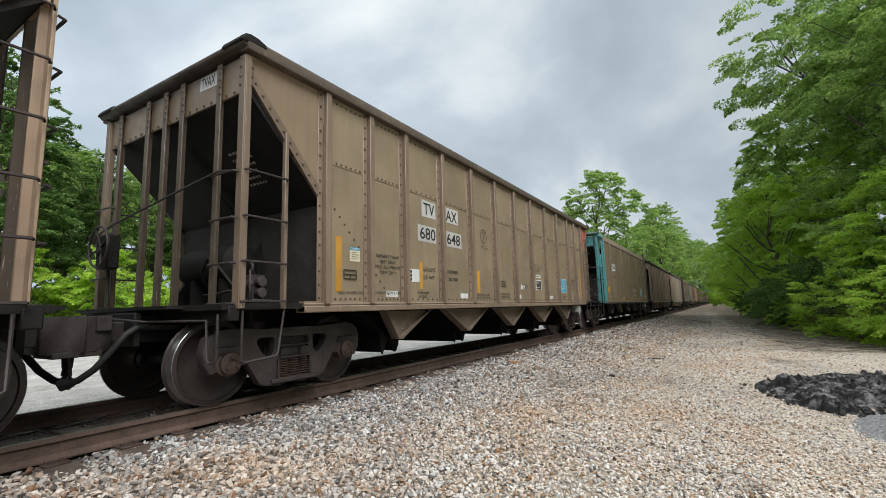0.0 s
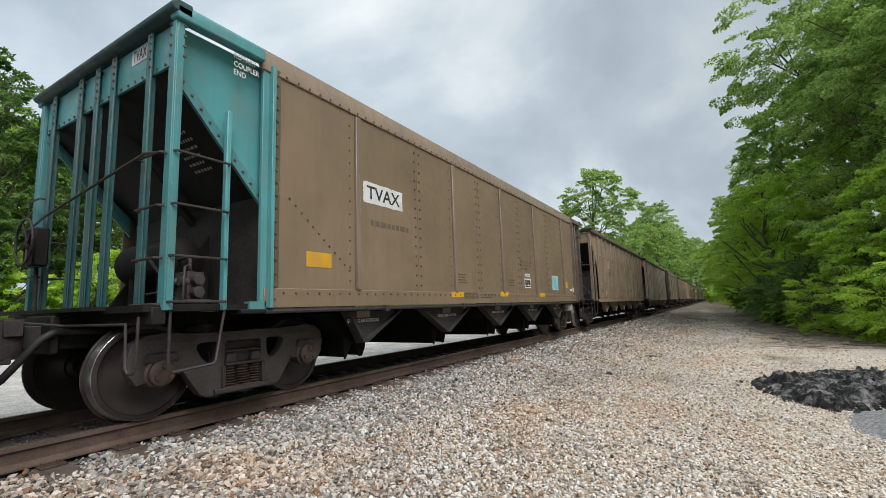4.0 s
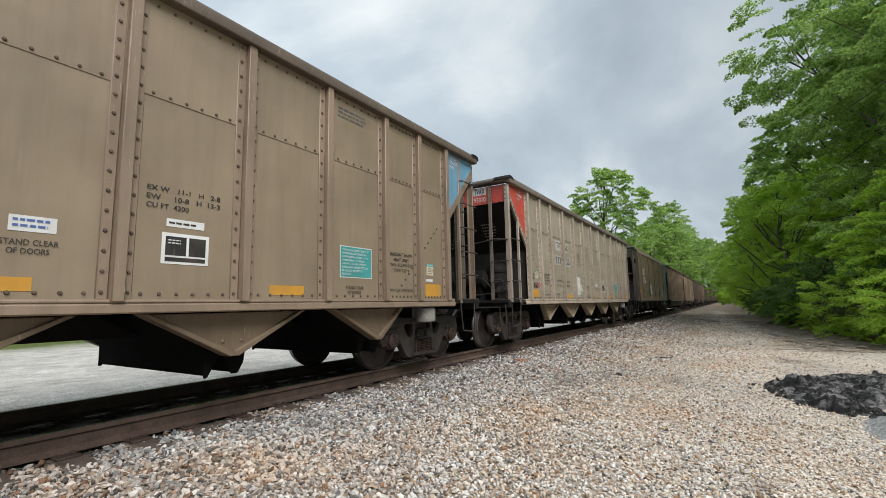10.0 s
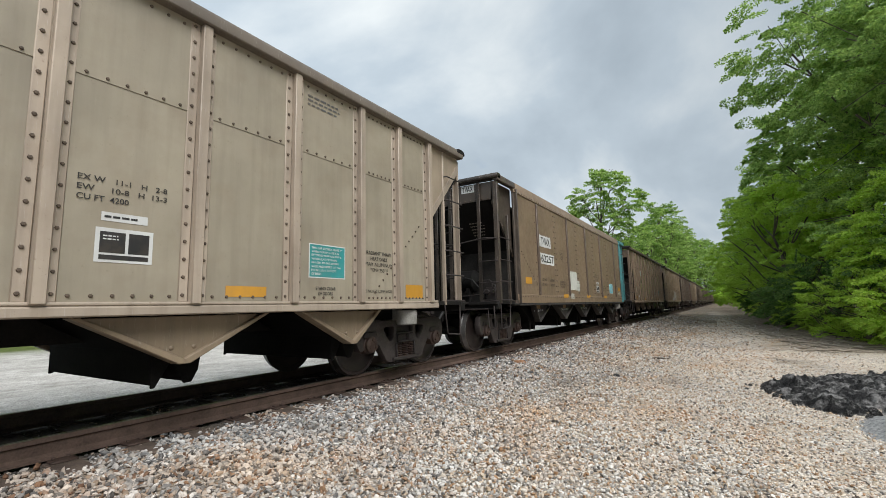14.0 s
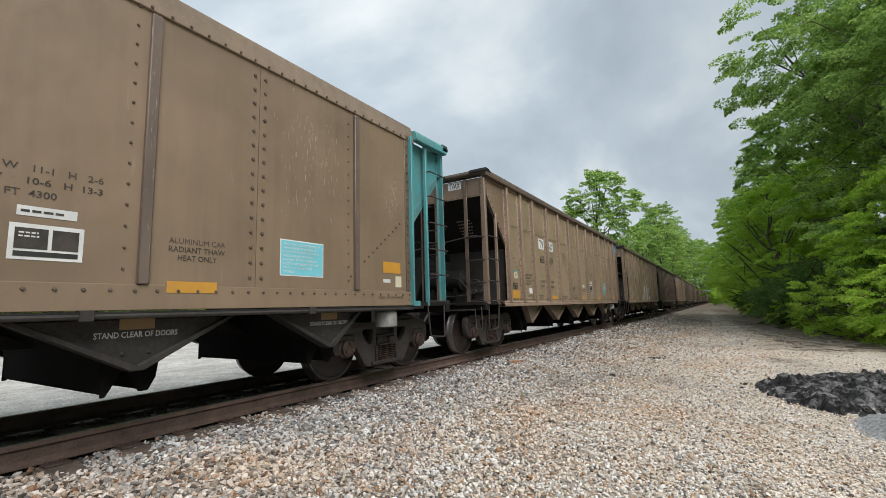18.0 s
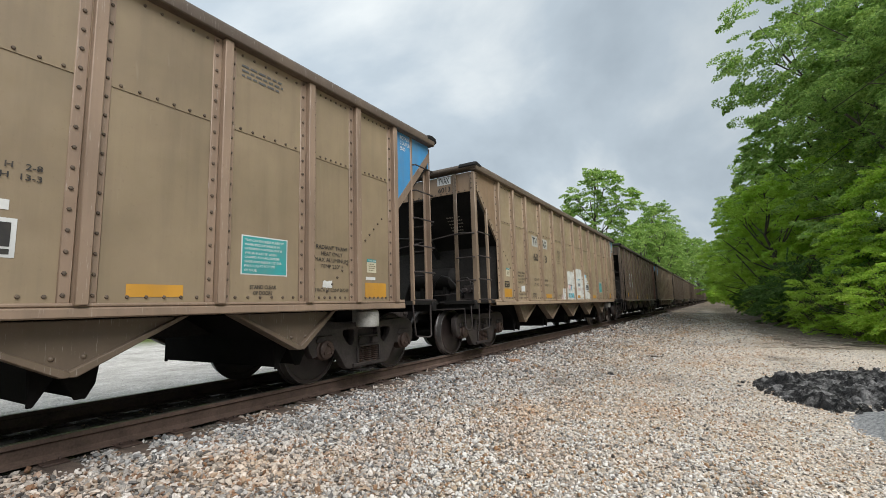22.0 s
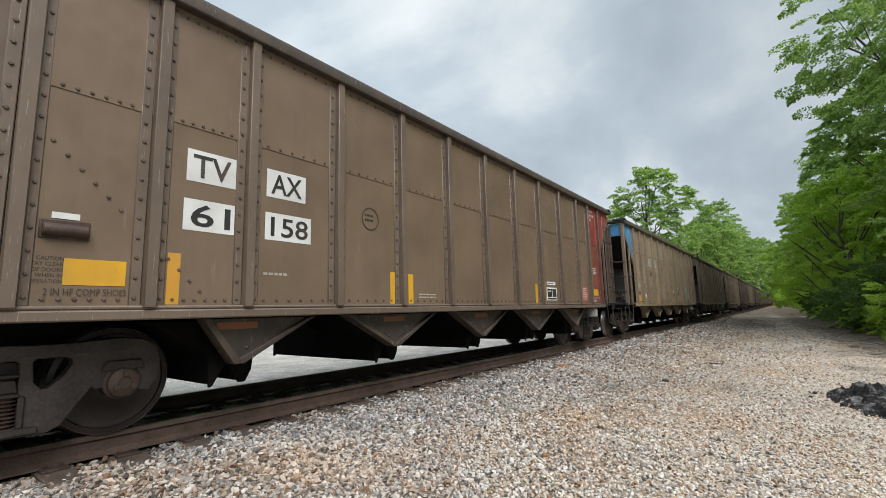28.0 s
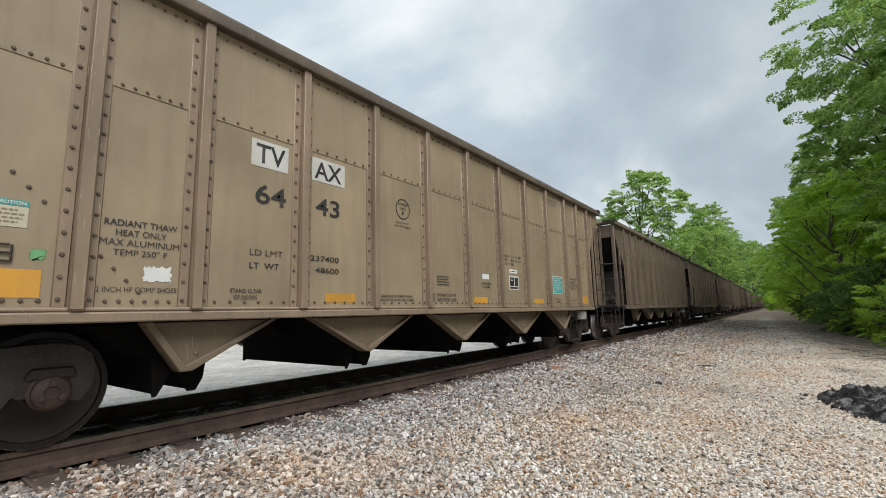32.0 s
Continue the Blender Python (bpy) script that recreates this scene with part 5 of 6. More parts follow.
def fallen_wood():
    """Cut branches along the edge of the path."""
    rng = random.Random(9)
    for x0, y0, x1, y1, r in ((0.6, 29.0, 1.5, 19.6, 0.03), (0.9, 24.0, 2.0, 18.2, 0.028), (1.4, 17.6, 2.6, 16.0, 0.025), (0.2, 35.0, 0.8, 28.0, 0.04), (-2.6, 39.5, -0.6, 31.8, 0.045), (-1.4, 33.6, -0.7, 31.0, 0.04), (2.0, 16.6, 3.0, 15.8, 0.025)):
        pts = []
        for k in range(7):
            f = k / 6
            x, y = x0 + (x1 - x0) * f + rng.uniform(-0.12, 0.12), y0 + (y1 - y0) * f
            pts.append((x, y, float(height(np.array(x), np.array(y))) + r * 0.8 + rng.uniform(0, 0.03)))
        ob = new("fallen_branch", Geo().tube(pts, r, 7).mesh("fallen_branch"))
        ob.data.materials.append(DRYWOOD)
        tagged(ob, "bare fallen branch lying at the edge of the gravel path", "branch", "branches along the path")


fallen_wood()


def litter():
    """Twigs and dead leaves along the foot of the trees."""
    rng = np.random.default_rng(31)
    g = Geo()
    for _ in range(420):
        y = 14.5 + 26 * rng.uniform(0, 1) ** 1.6
        x = 1.9 - 0.055 * (y - 15) + abs(rng.normal(0, 0.9)) - 0.2
        a, l, r = rng.uniform(0, math.pi), rng.uniform(0.15, 1.1), rng.uniform(0.005, 0.014)
        z = float(height(np.array(x), np.array(y)))
        mid = (x + math.cos(a) * l * 0.5 + rng.normal(0, 0.03), y + math.sin(a) * l * 0.5, z + r + rng.uniform(0, 0.05))
        g.tube([(x, y, z + r), mid, (x + math.cos(a) * l, y + math.sin(a) * l, z + r)], r, 4)
    me = g.mesh("twigs")
    me.materials.append(DRYWOOD)
    tagged(new("twigs", me), "dry twigs strewn along the foot of the trees", "twigs", kind="stuff")


litter()


def tufts():
    """Grass on the bank across the track."""
    rng = np.random.default_rng(21)
    n = 26000
    x, y = rng.uniform(-33, -24.0, n), rng.uniform(-8, 42, n)
    z = height(x, y)
    a = rng.uniform(0, 2 * np.pi, n)
    h = rng.uniform(0.12, 0.45, n)
    w = 0.025
    p = np.stack([x, y, z], 1)
    d = np.stack([np.cos(a) * w, np.sin(a) * w, np.zeros(n)], 1)
    top = p + np.stack([rng.normal(0, 0.08, n), rng.normal(0, 0.08, n), h], 1)
    me = mesh_from("grass", np.stack([p - d, p + d, top], 1).reshape(-1, 3), 3)
    me.materials.append(LEAF)
    tagged(new("grass", me), "rough green grass on the bank across the tracks", "grass", kind="stuff")


tufts()


# ---- the train ----
RED, TEAL, BLUE, PALE = (0.50, 0.070, 0.050), (0.072, 0.275, 0.290), (0.060, 0.255, 0.500), (0.15, 0.33, 0.47)
DARK = (0.105, 0.078, 0.056)
# leading corner post at 9 s, kind, paint, ribs and sill, front end, back end, aprons
CARS = [
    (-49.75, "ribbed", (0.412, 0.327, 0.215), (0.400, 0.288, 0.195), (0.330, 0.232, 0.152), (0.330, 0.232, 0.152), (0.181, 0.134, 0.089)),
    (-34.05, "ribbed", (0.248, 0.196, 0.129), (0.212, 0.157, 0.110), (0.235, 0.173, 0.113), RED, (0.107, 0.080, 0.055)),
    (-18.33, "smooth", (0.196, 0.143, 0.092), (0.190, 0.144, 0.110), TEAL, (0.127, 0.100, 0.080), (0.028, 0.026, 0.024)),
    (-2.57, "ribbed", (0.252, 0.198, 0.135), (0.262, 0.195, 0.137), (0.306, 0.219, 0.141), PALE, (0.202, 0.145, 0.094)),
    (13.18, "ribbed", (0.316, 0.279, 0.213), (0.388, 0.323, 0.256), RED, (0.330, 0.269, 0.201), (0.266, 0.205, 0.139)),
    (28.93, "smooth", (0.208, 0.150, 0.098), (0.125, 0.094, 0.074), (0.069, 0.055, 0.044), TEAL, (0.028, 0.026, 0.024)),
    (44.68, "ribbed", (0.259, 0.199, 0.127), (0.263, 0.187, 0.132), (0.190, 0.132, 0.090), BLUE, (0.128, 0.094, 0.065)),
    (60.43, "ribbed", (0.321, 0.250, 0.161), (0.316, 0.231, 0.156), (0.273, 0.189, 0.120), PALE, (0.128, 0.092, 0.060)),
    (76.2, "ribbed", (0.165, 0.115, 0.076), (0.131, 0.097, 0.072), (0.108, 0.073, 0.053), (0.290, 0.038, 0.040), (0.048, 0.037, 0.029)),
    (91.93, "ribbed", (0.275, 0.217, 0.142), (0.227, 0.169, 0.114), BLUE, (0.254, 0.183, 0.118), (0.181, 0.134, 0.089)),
]
# far cars: paint lowered to hold the shade along the tree wall
FAR_SHADE_PAINT = [(0.15, 0.112, 0.078), (0.19, 0.145, 0.10), (0.12, 0.084, 0.058), (0.20, 0.155, 0.105), (0.105, 0.074, 0.052), (0.16, 0.12, 0.083)]


def train():
    made = []
    kinds = {"ribbed": ribbed_car, "smooth": smooth_car}
    for y9, kind, paint, sill, front, back, apron in CARS:
        car = kinds[kind](paint, sill, front, back, apron, True) if y9 == 76.2 else kinds[kind](paint, sill, front, back, apron)
        made.append((car, y9))
    # only the red-ended car carries the tall upright cylinder at its leading end
    for i, (car, _) in enumerate(made):
        for o in [c for c in car.children if c.name.startswith("brake_cylinder") and c.location.y < 2]:
            if i != 4:
                bpy.data.objects.remove(o)
    model = made[0][0]
    for i in range(14):
        car = copy_thing(model, Matrix.Identity(4))
        c, s = FAR_SHADE_PAINT[i % 6], [x * 0.78 for x in FAR_SHADE_PAINT[i % 6]]
        for o in car.children_recursive:
            if o.name.startswith("panel") or o.name.startswith("far_side"):
                o.color = (*c, 1)
            elif o.data.materials[0] == SILL or o.name.startswith(("end_sheet", "gusset")):
                o.color = (*s, 1)
        made.append((car, 91.93 + 15.75 * (i + 1)))
        if i >= 3:
            # these never come near: leave out what only shows close by
            for o in list(car.children_recursive):
                if o.name.startswith(("spring.", "bearing_", "brake_beam", "tank_bracket", "bolster_gusset", "brake_pipe", "cut_lever", "train_line", "end_rung", "sill_step")):
                    bpy.data.objects.remove(o)
    return made


TRAIN = train()
LABELS = ["sandy tan ribbed coal hopper car with a bare tan end", "brown ribbed coal hopper car with yellow stripes and red rear gusset", "smooth-sided brown coal hopper car with a teal leading end", "tan ribbed coal hopper car with a pale blue rear gusset",
          "grey-tan ribbed coal hopper car with a red leading end", "smooth-sided brown coal hopper car with white patches, teal rear end", "brown ribbed coal hopper car with rusty ribs, blue rear gusset", "tan ribbed coal hopper car with a whitewashed graffiti patch",
          "dark brown ribbed coal hopper car with a red rear end", "tan ribbed coal hopper car with a bright blue leading end"]
for i, (car, y9) in enumerate(TRAIN):
    tagged(car, LABELS[i] if i < len(LABELS) else "weathered brown ribbed coal hopper car far down the line", "railroad car", "cars of the coal train")


# ---- markings on the cars ----
INK, WHITE, YELLOW, CREAM, NOTICE, SKYBLUE = (0.018, 0.018, 0.018), (0.62, 0.63, 0.62), (0.62, 0.33, 0.012), (0.58, 0.54, 0.40), (0.035, 0.30, 0.30), (0.16, 0.52, 0.60)
OCHRE = (0.52, 0.26, 0.030)


def lettering(car, text, y0, y1, z0, z1, color=INK, x=1.567, name="lettering", at=None):
    """One line of painted letters that fills the rectangle y0..y1, z0..z1 on the near side."""
    cu = bpy.data.curves.new("text", "FONT")
    cu.body, cu.resolution_u, cu.offset = text, 3, 0.0 if "M" in text else 0.012
    ob = bpy.data.objects.new("text", cu)
    me = bpy.data.meshes.new_from_object(ob)
    bpy.data.objects.remove(ob)
    n = len(me.vertices)
    v = np.empty(n * 3, "f")
    me.vertices.foreach_get("co", v)
    v = v.reshape(-1, 3)
    lo, hi = v.min(0), v.max(0)
    v = (v - lo) / np.maximum(hi - lo, 1e-6)
    out = np.stack([np.full(n, x), y0 + v[:, 0] * (y1 - y0), z0 + v[:, 1] * (z1 - z0)], 1)
    me.vertices.foreach_set("co", out.astype("f").ravel())
    me.update()
    me.materials.clear()
    return part(name, me, DECAL, car, color=color, at=at)


def plate(car, y0, y1, z0, z1, color, name="painted_patch", x=1.5635, at=None, label="", rag=0.0, seed=0):
    """A thin painted or stuck-on rectangle, with ragged edges where it was brushed on."""
    rng = random.Random(seed)
    if rag:
        pts = []
        for (a, b), (c, d) in (((y0, z0), (y1, z0)), ((y1, z0), (y1, z1)), ((y1, z1), (y0, z1)), ((y0, z1), (y0, z0))):
            for k in range(16):
                f = k / 16
                pts.append((a + (c - a) * f + rng.uniform(-rag, rag), b + (d - b) * f + rng.uniform(-rag, rag)))
    else:
        pts = [(y0, z0), (y1, z0), (y1, z1), (y0, z1)]
    return part(name, Geo().prism(pts, "x", x - 0.004, x), DECAL, car, label, color, at)


def wash(car, y0, y1, z0, za, zb, color, seed, x=1.5655):
    """Whitewash brushed over one sheet or flange: its top runs from za to zb, and its edges are ragged."""
    rng = random.Random(seed)
    w = min(0.012, (y1 - y0) * 0.06)
    pts = [(y0 + rng.uniform(-w, w), z0 + (za - z0) * k / 9) for k in range(10)]
    pts += [(y0 + (y1 - y0) * k / 12, za + (zb - za) * k / 12 + 0.03 * math.sin(k * 0.26) + rng.uniform(-0.010, 0.010)) for k in range(1, 12)]
    pts += [(y1 + rng.uniform(-w, w), zb + (z0 - zb) * k / 9) for k in range(10)]
    pts += [(y1 + (y0 - y1) * k / 8, z0 + rng.uniform(-0.012, 0.02)) for k in range(1, 8)]
    part("whitewash", Geo().prism(pts, "x", x - 0.004, x + 0.002), WASH, car, "whitewash brushed over graffiti", color)


def bars(car, y0, y1, z0, z1, rows, color=INK, x=1.567, seed=1, at=None):
    """Small writing too faint to read, as broken bars."""
    rng = random.Random(seed)
    g = Geo()
    step = (z1 - z0) / rows
    for k in range(rows):
        y = y0
        end = y1 - rng.uniform(0, 0.25) * (y1 - y0)
        while y < end:
            w = min(rng.uniform(0.05, 0.16) * (y1 - y0) + 0.01, end - y)
            g.box(x - 0.001, x, y, y + w, z1 - (k + 0.72) * step, z1 - (k + 0.30) * step)
            y += w + 0.03 * (y1 - y0) + 0.004
    o = part("small_print", g, DECAL, car, color=color, at=at)
    return tagged(o, kind="stuff")


def ring(car, y, z, r, color=INK, x=1.566):
    g = Geo()
    for k in range(28):
        a, b = 2 * math.pi * k / 28, 2 * math.pi * (k + 1) / 28
        q = [(y + r * math.cos(a), z + r * math.sin(a)), (y + r * math.cos(b), z + r * math.sin(b)), (y + r * 0.91 * math.cos(b), z + r * 0.91 * math.sin(b)), (y + r * 0.91 * math.cos(a), z + r * 0.91 * math.sin(a))]
        g.add([(x, *p) for p in q], [(0, 1, 2, 3)])
    part("painted_ring", g, DECAL, car, color=color)


NOTICE_LINES = ("THIS CAR EXCEEDS PLATE \"F\"", "WHEN PICK-UP SHOE IS IN", "EXTENDED POSITION, BUT IS", "WITHIN PLATE \"B\" WHEN", "GAGGED. TO GAG, DEPRESS", "SHOE AND INSERT 1/2\" DIA.", "PIN IN LUG AT BOTTOM", "OF SHOE.")


def notice(car, y0, y1, z0, z1, color, x=1.5635, rows=8, seed=3):
    """A coloured notice with a white rim and eight lines of white letters."""
    plate(car, y0 - 0.012, y1 + 0.012, z0 - 0.012, z1 + 0.012, WHITE, "notice_rim", x - 0.0015)
    plate(car, y0, y1, z0, z1, color, "notice", x, label="small printed notice")
    step = (z1 - z0 - 0.03) / len(NOTICE_LINES)
    for k, words in enumerate(NOTICE_LINES):
        z = z1 - 0.015 - (k + 0.82) * step
        lettering(car, words, y0 + 0.025, y0 + 0.025 + (y1 - y0 - 0.05) * len(words) / 27, z, z + 0.6 * step, WHITE, x + 0.0025)


def placard(car, y0, y1, z0, z1, x=1.5635):
    """Black test-date panes in a white frame, with a white header above."""
    plate(car, y0, y1, z0, z1, WHITE, "test_placard", x)
    m = y0 + (y1 - y0) * 0.53
    plate(car, y0 + 0.03, m - 0.012, z0 + 0.075, z1 - 0.03, INK, "placard_pane", x + 0.0025)
    plate(car, m + 0.012, y1 - 0.03, z0 + 0.075, z1 - 0.03, INK, "placard_pane", x + 0.0025)
    plate(car, y0 + 0.03, y1 - 0.03, z0 + 0.022, z0 + 0.058, INK, "placard_pane", x + 0.0025)
    plate(car, y0 + 0.03, y1 - 0.05, z1 + 0.055, z1 + 0.125, WHITE, "placard_header", x)
    bars(car, y0 + 0.05, y1 - 0.08, z1 + 0.07, z1 + 0.11, 1, INK, x + 0.0025, 5)
    bars(car, y0 + 0.05, m - 0.04, z1 - 0.10, z1 - 0.05, 2, WHITE, x + 0.004, 6)


def common_marks(car, x=1.567, load="", tare="", faint=INK, painted_over=False):
    """The lettering that the ribbed cars share."""
    for a in (1.99, 11.57):
        for k, (s, i, w) in enumerate((("RADIANT THAW", 0.02, 0.52), ("HEAT ONLY", 0.10, 0.36), ("MAX ALUMINUM", 0.0, 0.56), ("TEMP 250\u00b0 F", 0.09, 0.38))):
            lettering(car, s, a + i, a + i + w, 1.715 - k * 0.077, 1.765 - k * 0.077, faint, x)
        lettering(car, "2 INCH HF COMP SHOES", a + 0.0, a + 0.56, 1.20, 1.240, faint, x)
    for a in (3.04, 10.71) if painted_over else (3.04, 7.46, 10.71):
        d = 0.24 if a == 7.46 else 0.0
        lettering(car, "STAND CLEAR", a, a + 0.32, 1.215 + d, 1.255 + d, faint, x)
        lettering(car, "OF DOORS", a + 0.04, a + 0.27, 1.155 + d, 1.195 + d, faint, x)
    lettering(car, "LD LMT", 3.22, 3.58, 1.585, 1.645, faint, x)
    lettering(car, "LT  WT", 3.22, 3.54, 1.455, 1.515, faint, x)
    if load:
        lettering(car, load, 3.92, 4.32, 1.585, 1.645, faint, x)
        lettering(car, tare, 3.99, 4.32, 1.455, 1.515, faint, x)
    ring(car, 5.45, 2.425, 0.145, faint)
    lettering(car, "EXCEEDS", 5.36, 5.54, 2.475, 2.51, faint, x)
    lettering(car, "PLATE", 5.39, 5.51, 2.415, 2.45, faint, x)
    lettering(car, "F", 5.43, 5.47, 2.335, 2.395, faint, x)
    lettering(car, "SEE NOTE AT \"BC\"", 5.31, 5.58, 2.215, 2.238, faint, x)
    lettering(car, "AND \"AR\" CORNERS", 5.28, 5.61, 2.165, 2.188, faint, x)
    lettering(car, "DOORS ARE LOCKED WHEN", 4.97, 5.62, 1.205, 1.235, faint, x)
    lettering(car, "INDICATOR IS WITHIN STRIPE", 4.97, 5.66, 1.155, 1.185, faint, x)
    if not painted_over:
        bars(car, 6.20, 6.54, 1.39, 1.55, 4, faint, x, 12)
        lettering(car, "PRIMARY DOOR", 6.20, 6.68, 1.225, 1.275, faint, x)
        lettering(car, "INDICATOR LOCK", 6.20, 6.70, 1.155, 1.205, faint, x)
        plate(car, 6.10, 6.13, 1.15, 1.28, INK, "arrow_mark")
    for k, s in enumerate(("EX W   11-1   H   2-8", "EW     10-8   H  13-3", "CU FT  4200")):
        lettering(car, s, 8.33, 8.97 if k < 2 else 8.68, 2.01 - k * 0.075, 2.055 - k * 0.075, faint, x)
    bars(car, 10.55, 11.1, 3.42, 3.58, 3, (0.10, 0.10, 0.10), 1.573, 13)


def scuffs(car, y0, y1, z0, z1, count, seed, x=1.5745, color=(0.40, 0.36, 0.30)):
    """Pale scrapes and runs where the paint is worn through, thickest in the middle."""
    rng = random.Random(seed)
    g = Geo()
    for _ in range(count):
        y, z = rng.triangular(y0, y1), rng.triangular(z0, z1)
        w, l = rng.uniform(0.002, 0.008), rng.uniform(0.015, 0.09)
        k = rng.uniform(-0.06, 0.06)
        g.add([(x, y, z), (x, y + w, z), (x, y + w * 0.6 + k * l, z - l), (x, y + k * l, z - l)], [(0, 1, 2, 3)])
    tagged(part("scuff_marks", g, DECAL, car, color=color), kind="stuff")


def caution(car, y, z, header=NOTICE):
    plate(car, y, y + 0.19, z, z + 0.18, CREAM, "caution_sticker", label="cream caution sticker with a green header")
    plate(car, y, y + 0.19, z + 0.145, z + 0.185, header, "sticker_header", 1.566)
    lettering(car, "CAUTION", y + 0.015, y + 0.175, z + 0.153, z + 0.177, WHITE, 1.569)
    bars(car, y + 0.03, y + 0.17, z + 0.02, z + 0.13, 4, (0.2, 0.17, 0.1), 1.566, 15)


def tag_frame(car, y, z):
    g = Geo()
    for a in (((0, 0), (0.23, 0)), ((0, 0), (0, 0.11)), ((0.23, 0), (0.23, 0.11)), ((0.01, 0.11), (0.22, 0.11)), ((0.0, 0.055), (0.23, 0.055)), ((0.115, 0), (0.115, 0.055))):
        g.tube([(1.572, y + a[0][0], z + a[0][1]), (1.572, y + a[1][0], z + a[1][1])], 0.007, 5)
    part("route_card_holder", g, CAST, car, "small wire card holder")


def reporting(car, left, right, tone=(0.50, 0.50, 0.47), x=1.5635, dy=0.0, dz=0.0, plates=True, boxed=False):
    """White patches with the owner's letters, and the number below, split by a rib."""
    y, z = dy, dz
    plate(car, 3.20 + y, 3.62 + y, 2.49 + z, 2.77 + z, tone, "white_patch", x)
    plate(car, 3.92 + y, 4.40 + y, 2.50 + z, 2.77 + z, tone, "white_patch", x)
    lettering(car, "TV", 3.25 + y, 3.58 + y, 2.53 + z, 2.73 + z, INK, x + 0.003)
    lettering(car, "AX", 3.96 + y, 4.35 + y, 2.53 + z, 2.73 + z, INK, x + 0.003)
    if boxed:
        plate(car, 3.62 - 0.18 * len(left) + y, 3.62 + y, 2.07 + z, 2.34 + z, tone, "white_patch", x)
        plate(car, 3.94 + y, 3.98 + 0.175 * len(right) + y, 2.07 + z, 2.34 + z, tone, "white_patch", x)
    w = 0.155 if len(left) == 3 else 0.172
    lettering(car, left, 3.60 - w * len(left) + y, 3.60 + y, 2.11 + z, 2.31 + z, INK, x + 0.003)
    lettering(car, right, 3.98 + y, 3.98 + w * len(right) + y, 2.11 + z, 2.31 + z, INK, x + 0.003)


def yellow_set(car, color=OCHRE):
    for y0, y1, z0, z1 in ((1.27, 1.71, 1.15, 1.34), (4.13, 4.58, 1.13, 1.235), (7.20, 7.65, 1.14, 1.235), (9.60, 10.05, 1.13, 1.235), (12.46, 12.90, 1.13, 1.33)):
        plate(car, y0, y1, z0, z1, color, "yellow_reflector", label="faded yellow reflective strip")


def coupler_end(car, back, seed=0, color=WHITE, long=LONG):
    """Words on a coloured gusset."""
    y0 = long - 0.83 if back else 0.58
    for k, (s, w) in enumerate((("ROTARY", 0.26), ("COUPLER", 0.30), ("END", 0.14))):
        lettering(car, s, y0, y0 + w, 3.62 - k * 0.09, 3.68 - k * 0.09, color, 1.566)


def end_marks(car, text2="", color=WHITE):
    """White patch on the leading end sheet and the faint notes on the slope sheet."""
    m = pose(0, 0, 0, 0, 0, -90)
    # letters are laid out along y at x = 0.0; a quarter turn brings them onto the end
    plate(car, 0.70, 1.03, 3.53, 3.69, WHITE, "white_patch", -0.017 + 0.002, m)
    lettering(car, "TVAX", 0.73, 1.0, 3.55, 3.675, INK, -0.011, at=m)
    if text2:
        lettering(car, text2, 0.72, 1.02, 3.37, 3.48, color, -0.011, at=m)
    g = Geo()
    rng = random.Random(8)
    for k in range(6):
        y, x = 0.42 + k * 0.062, 0.66
        while x < 0.92 + rng.uniform(0, 0.12):
            w = rng.uniform(0.02, 0.06)
            z = 3.30 - (y - 0.06)
            g.add([(x, y - 0.012, z - 0.03), (x + w, y - 0.012, z - 0.03), (x + w, y + 0.010, z - 0.052), (x, y + 0.010, z - 0.052)], [(0, 1, 2, 3)])
            x += w + 0.018
    tagged(part("small_print", g, DECAL, car, color=(0.30, 0.27, 0.22)), kind="stuff")


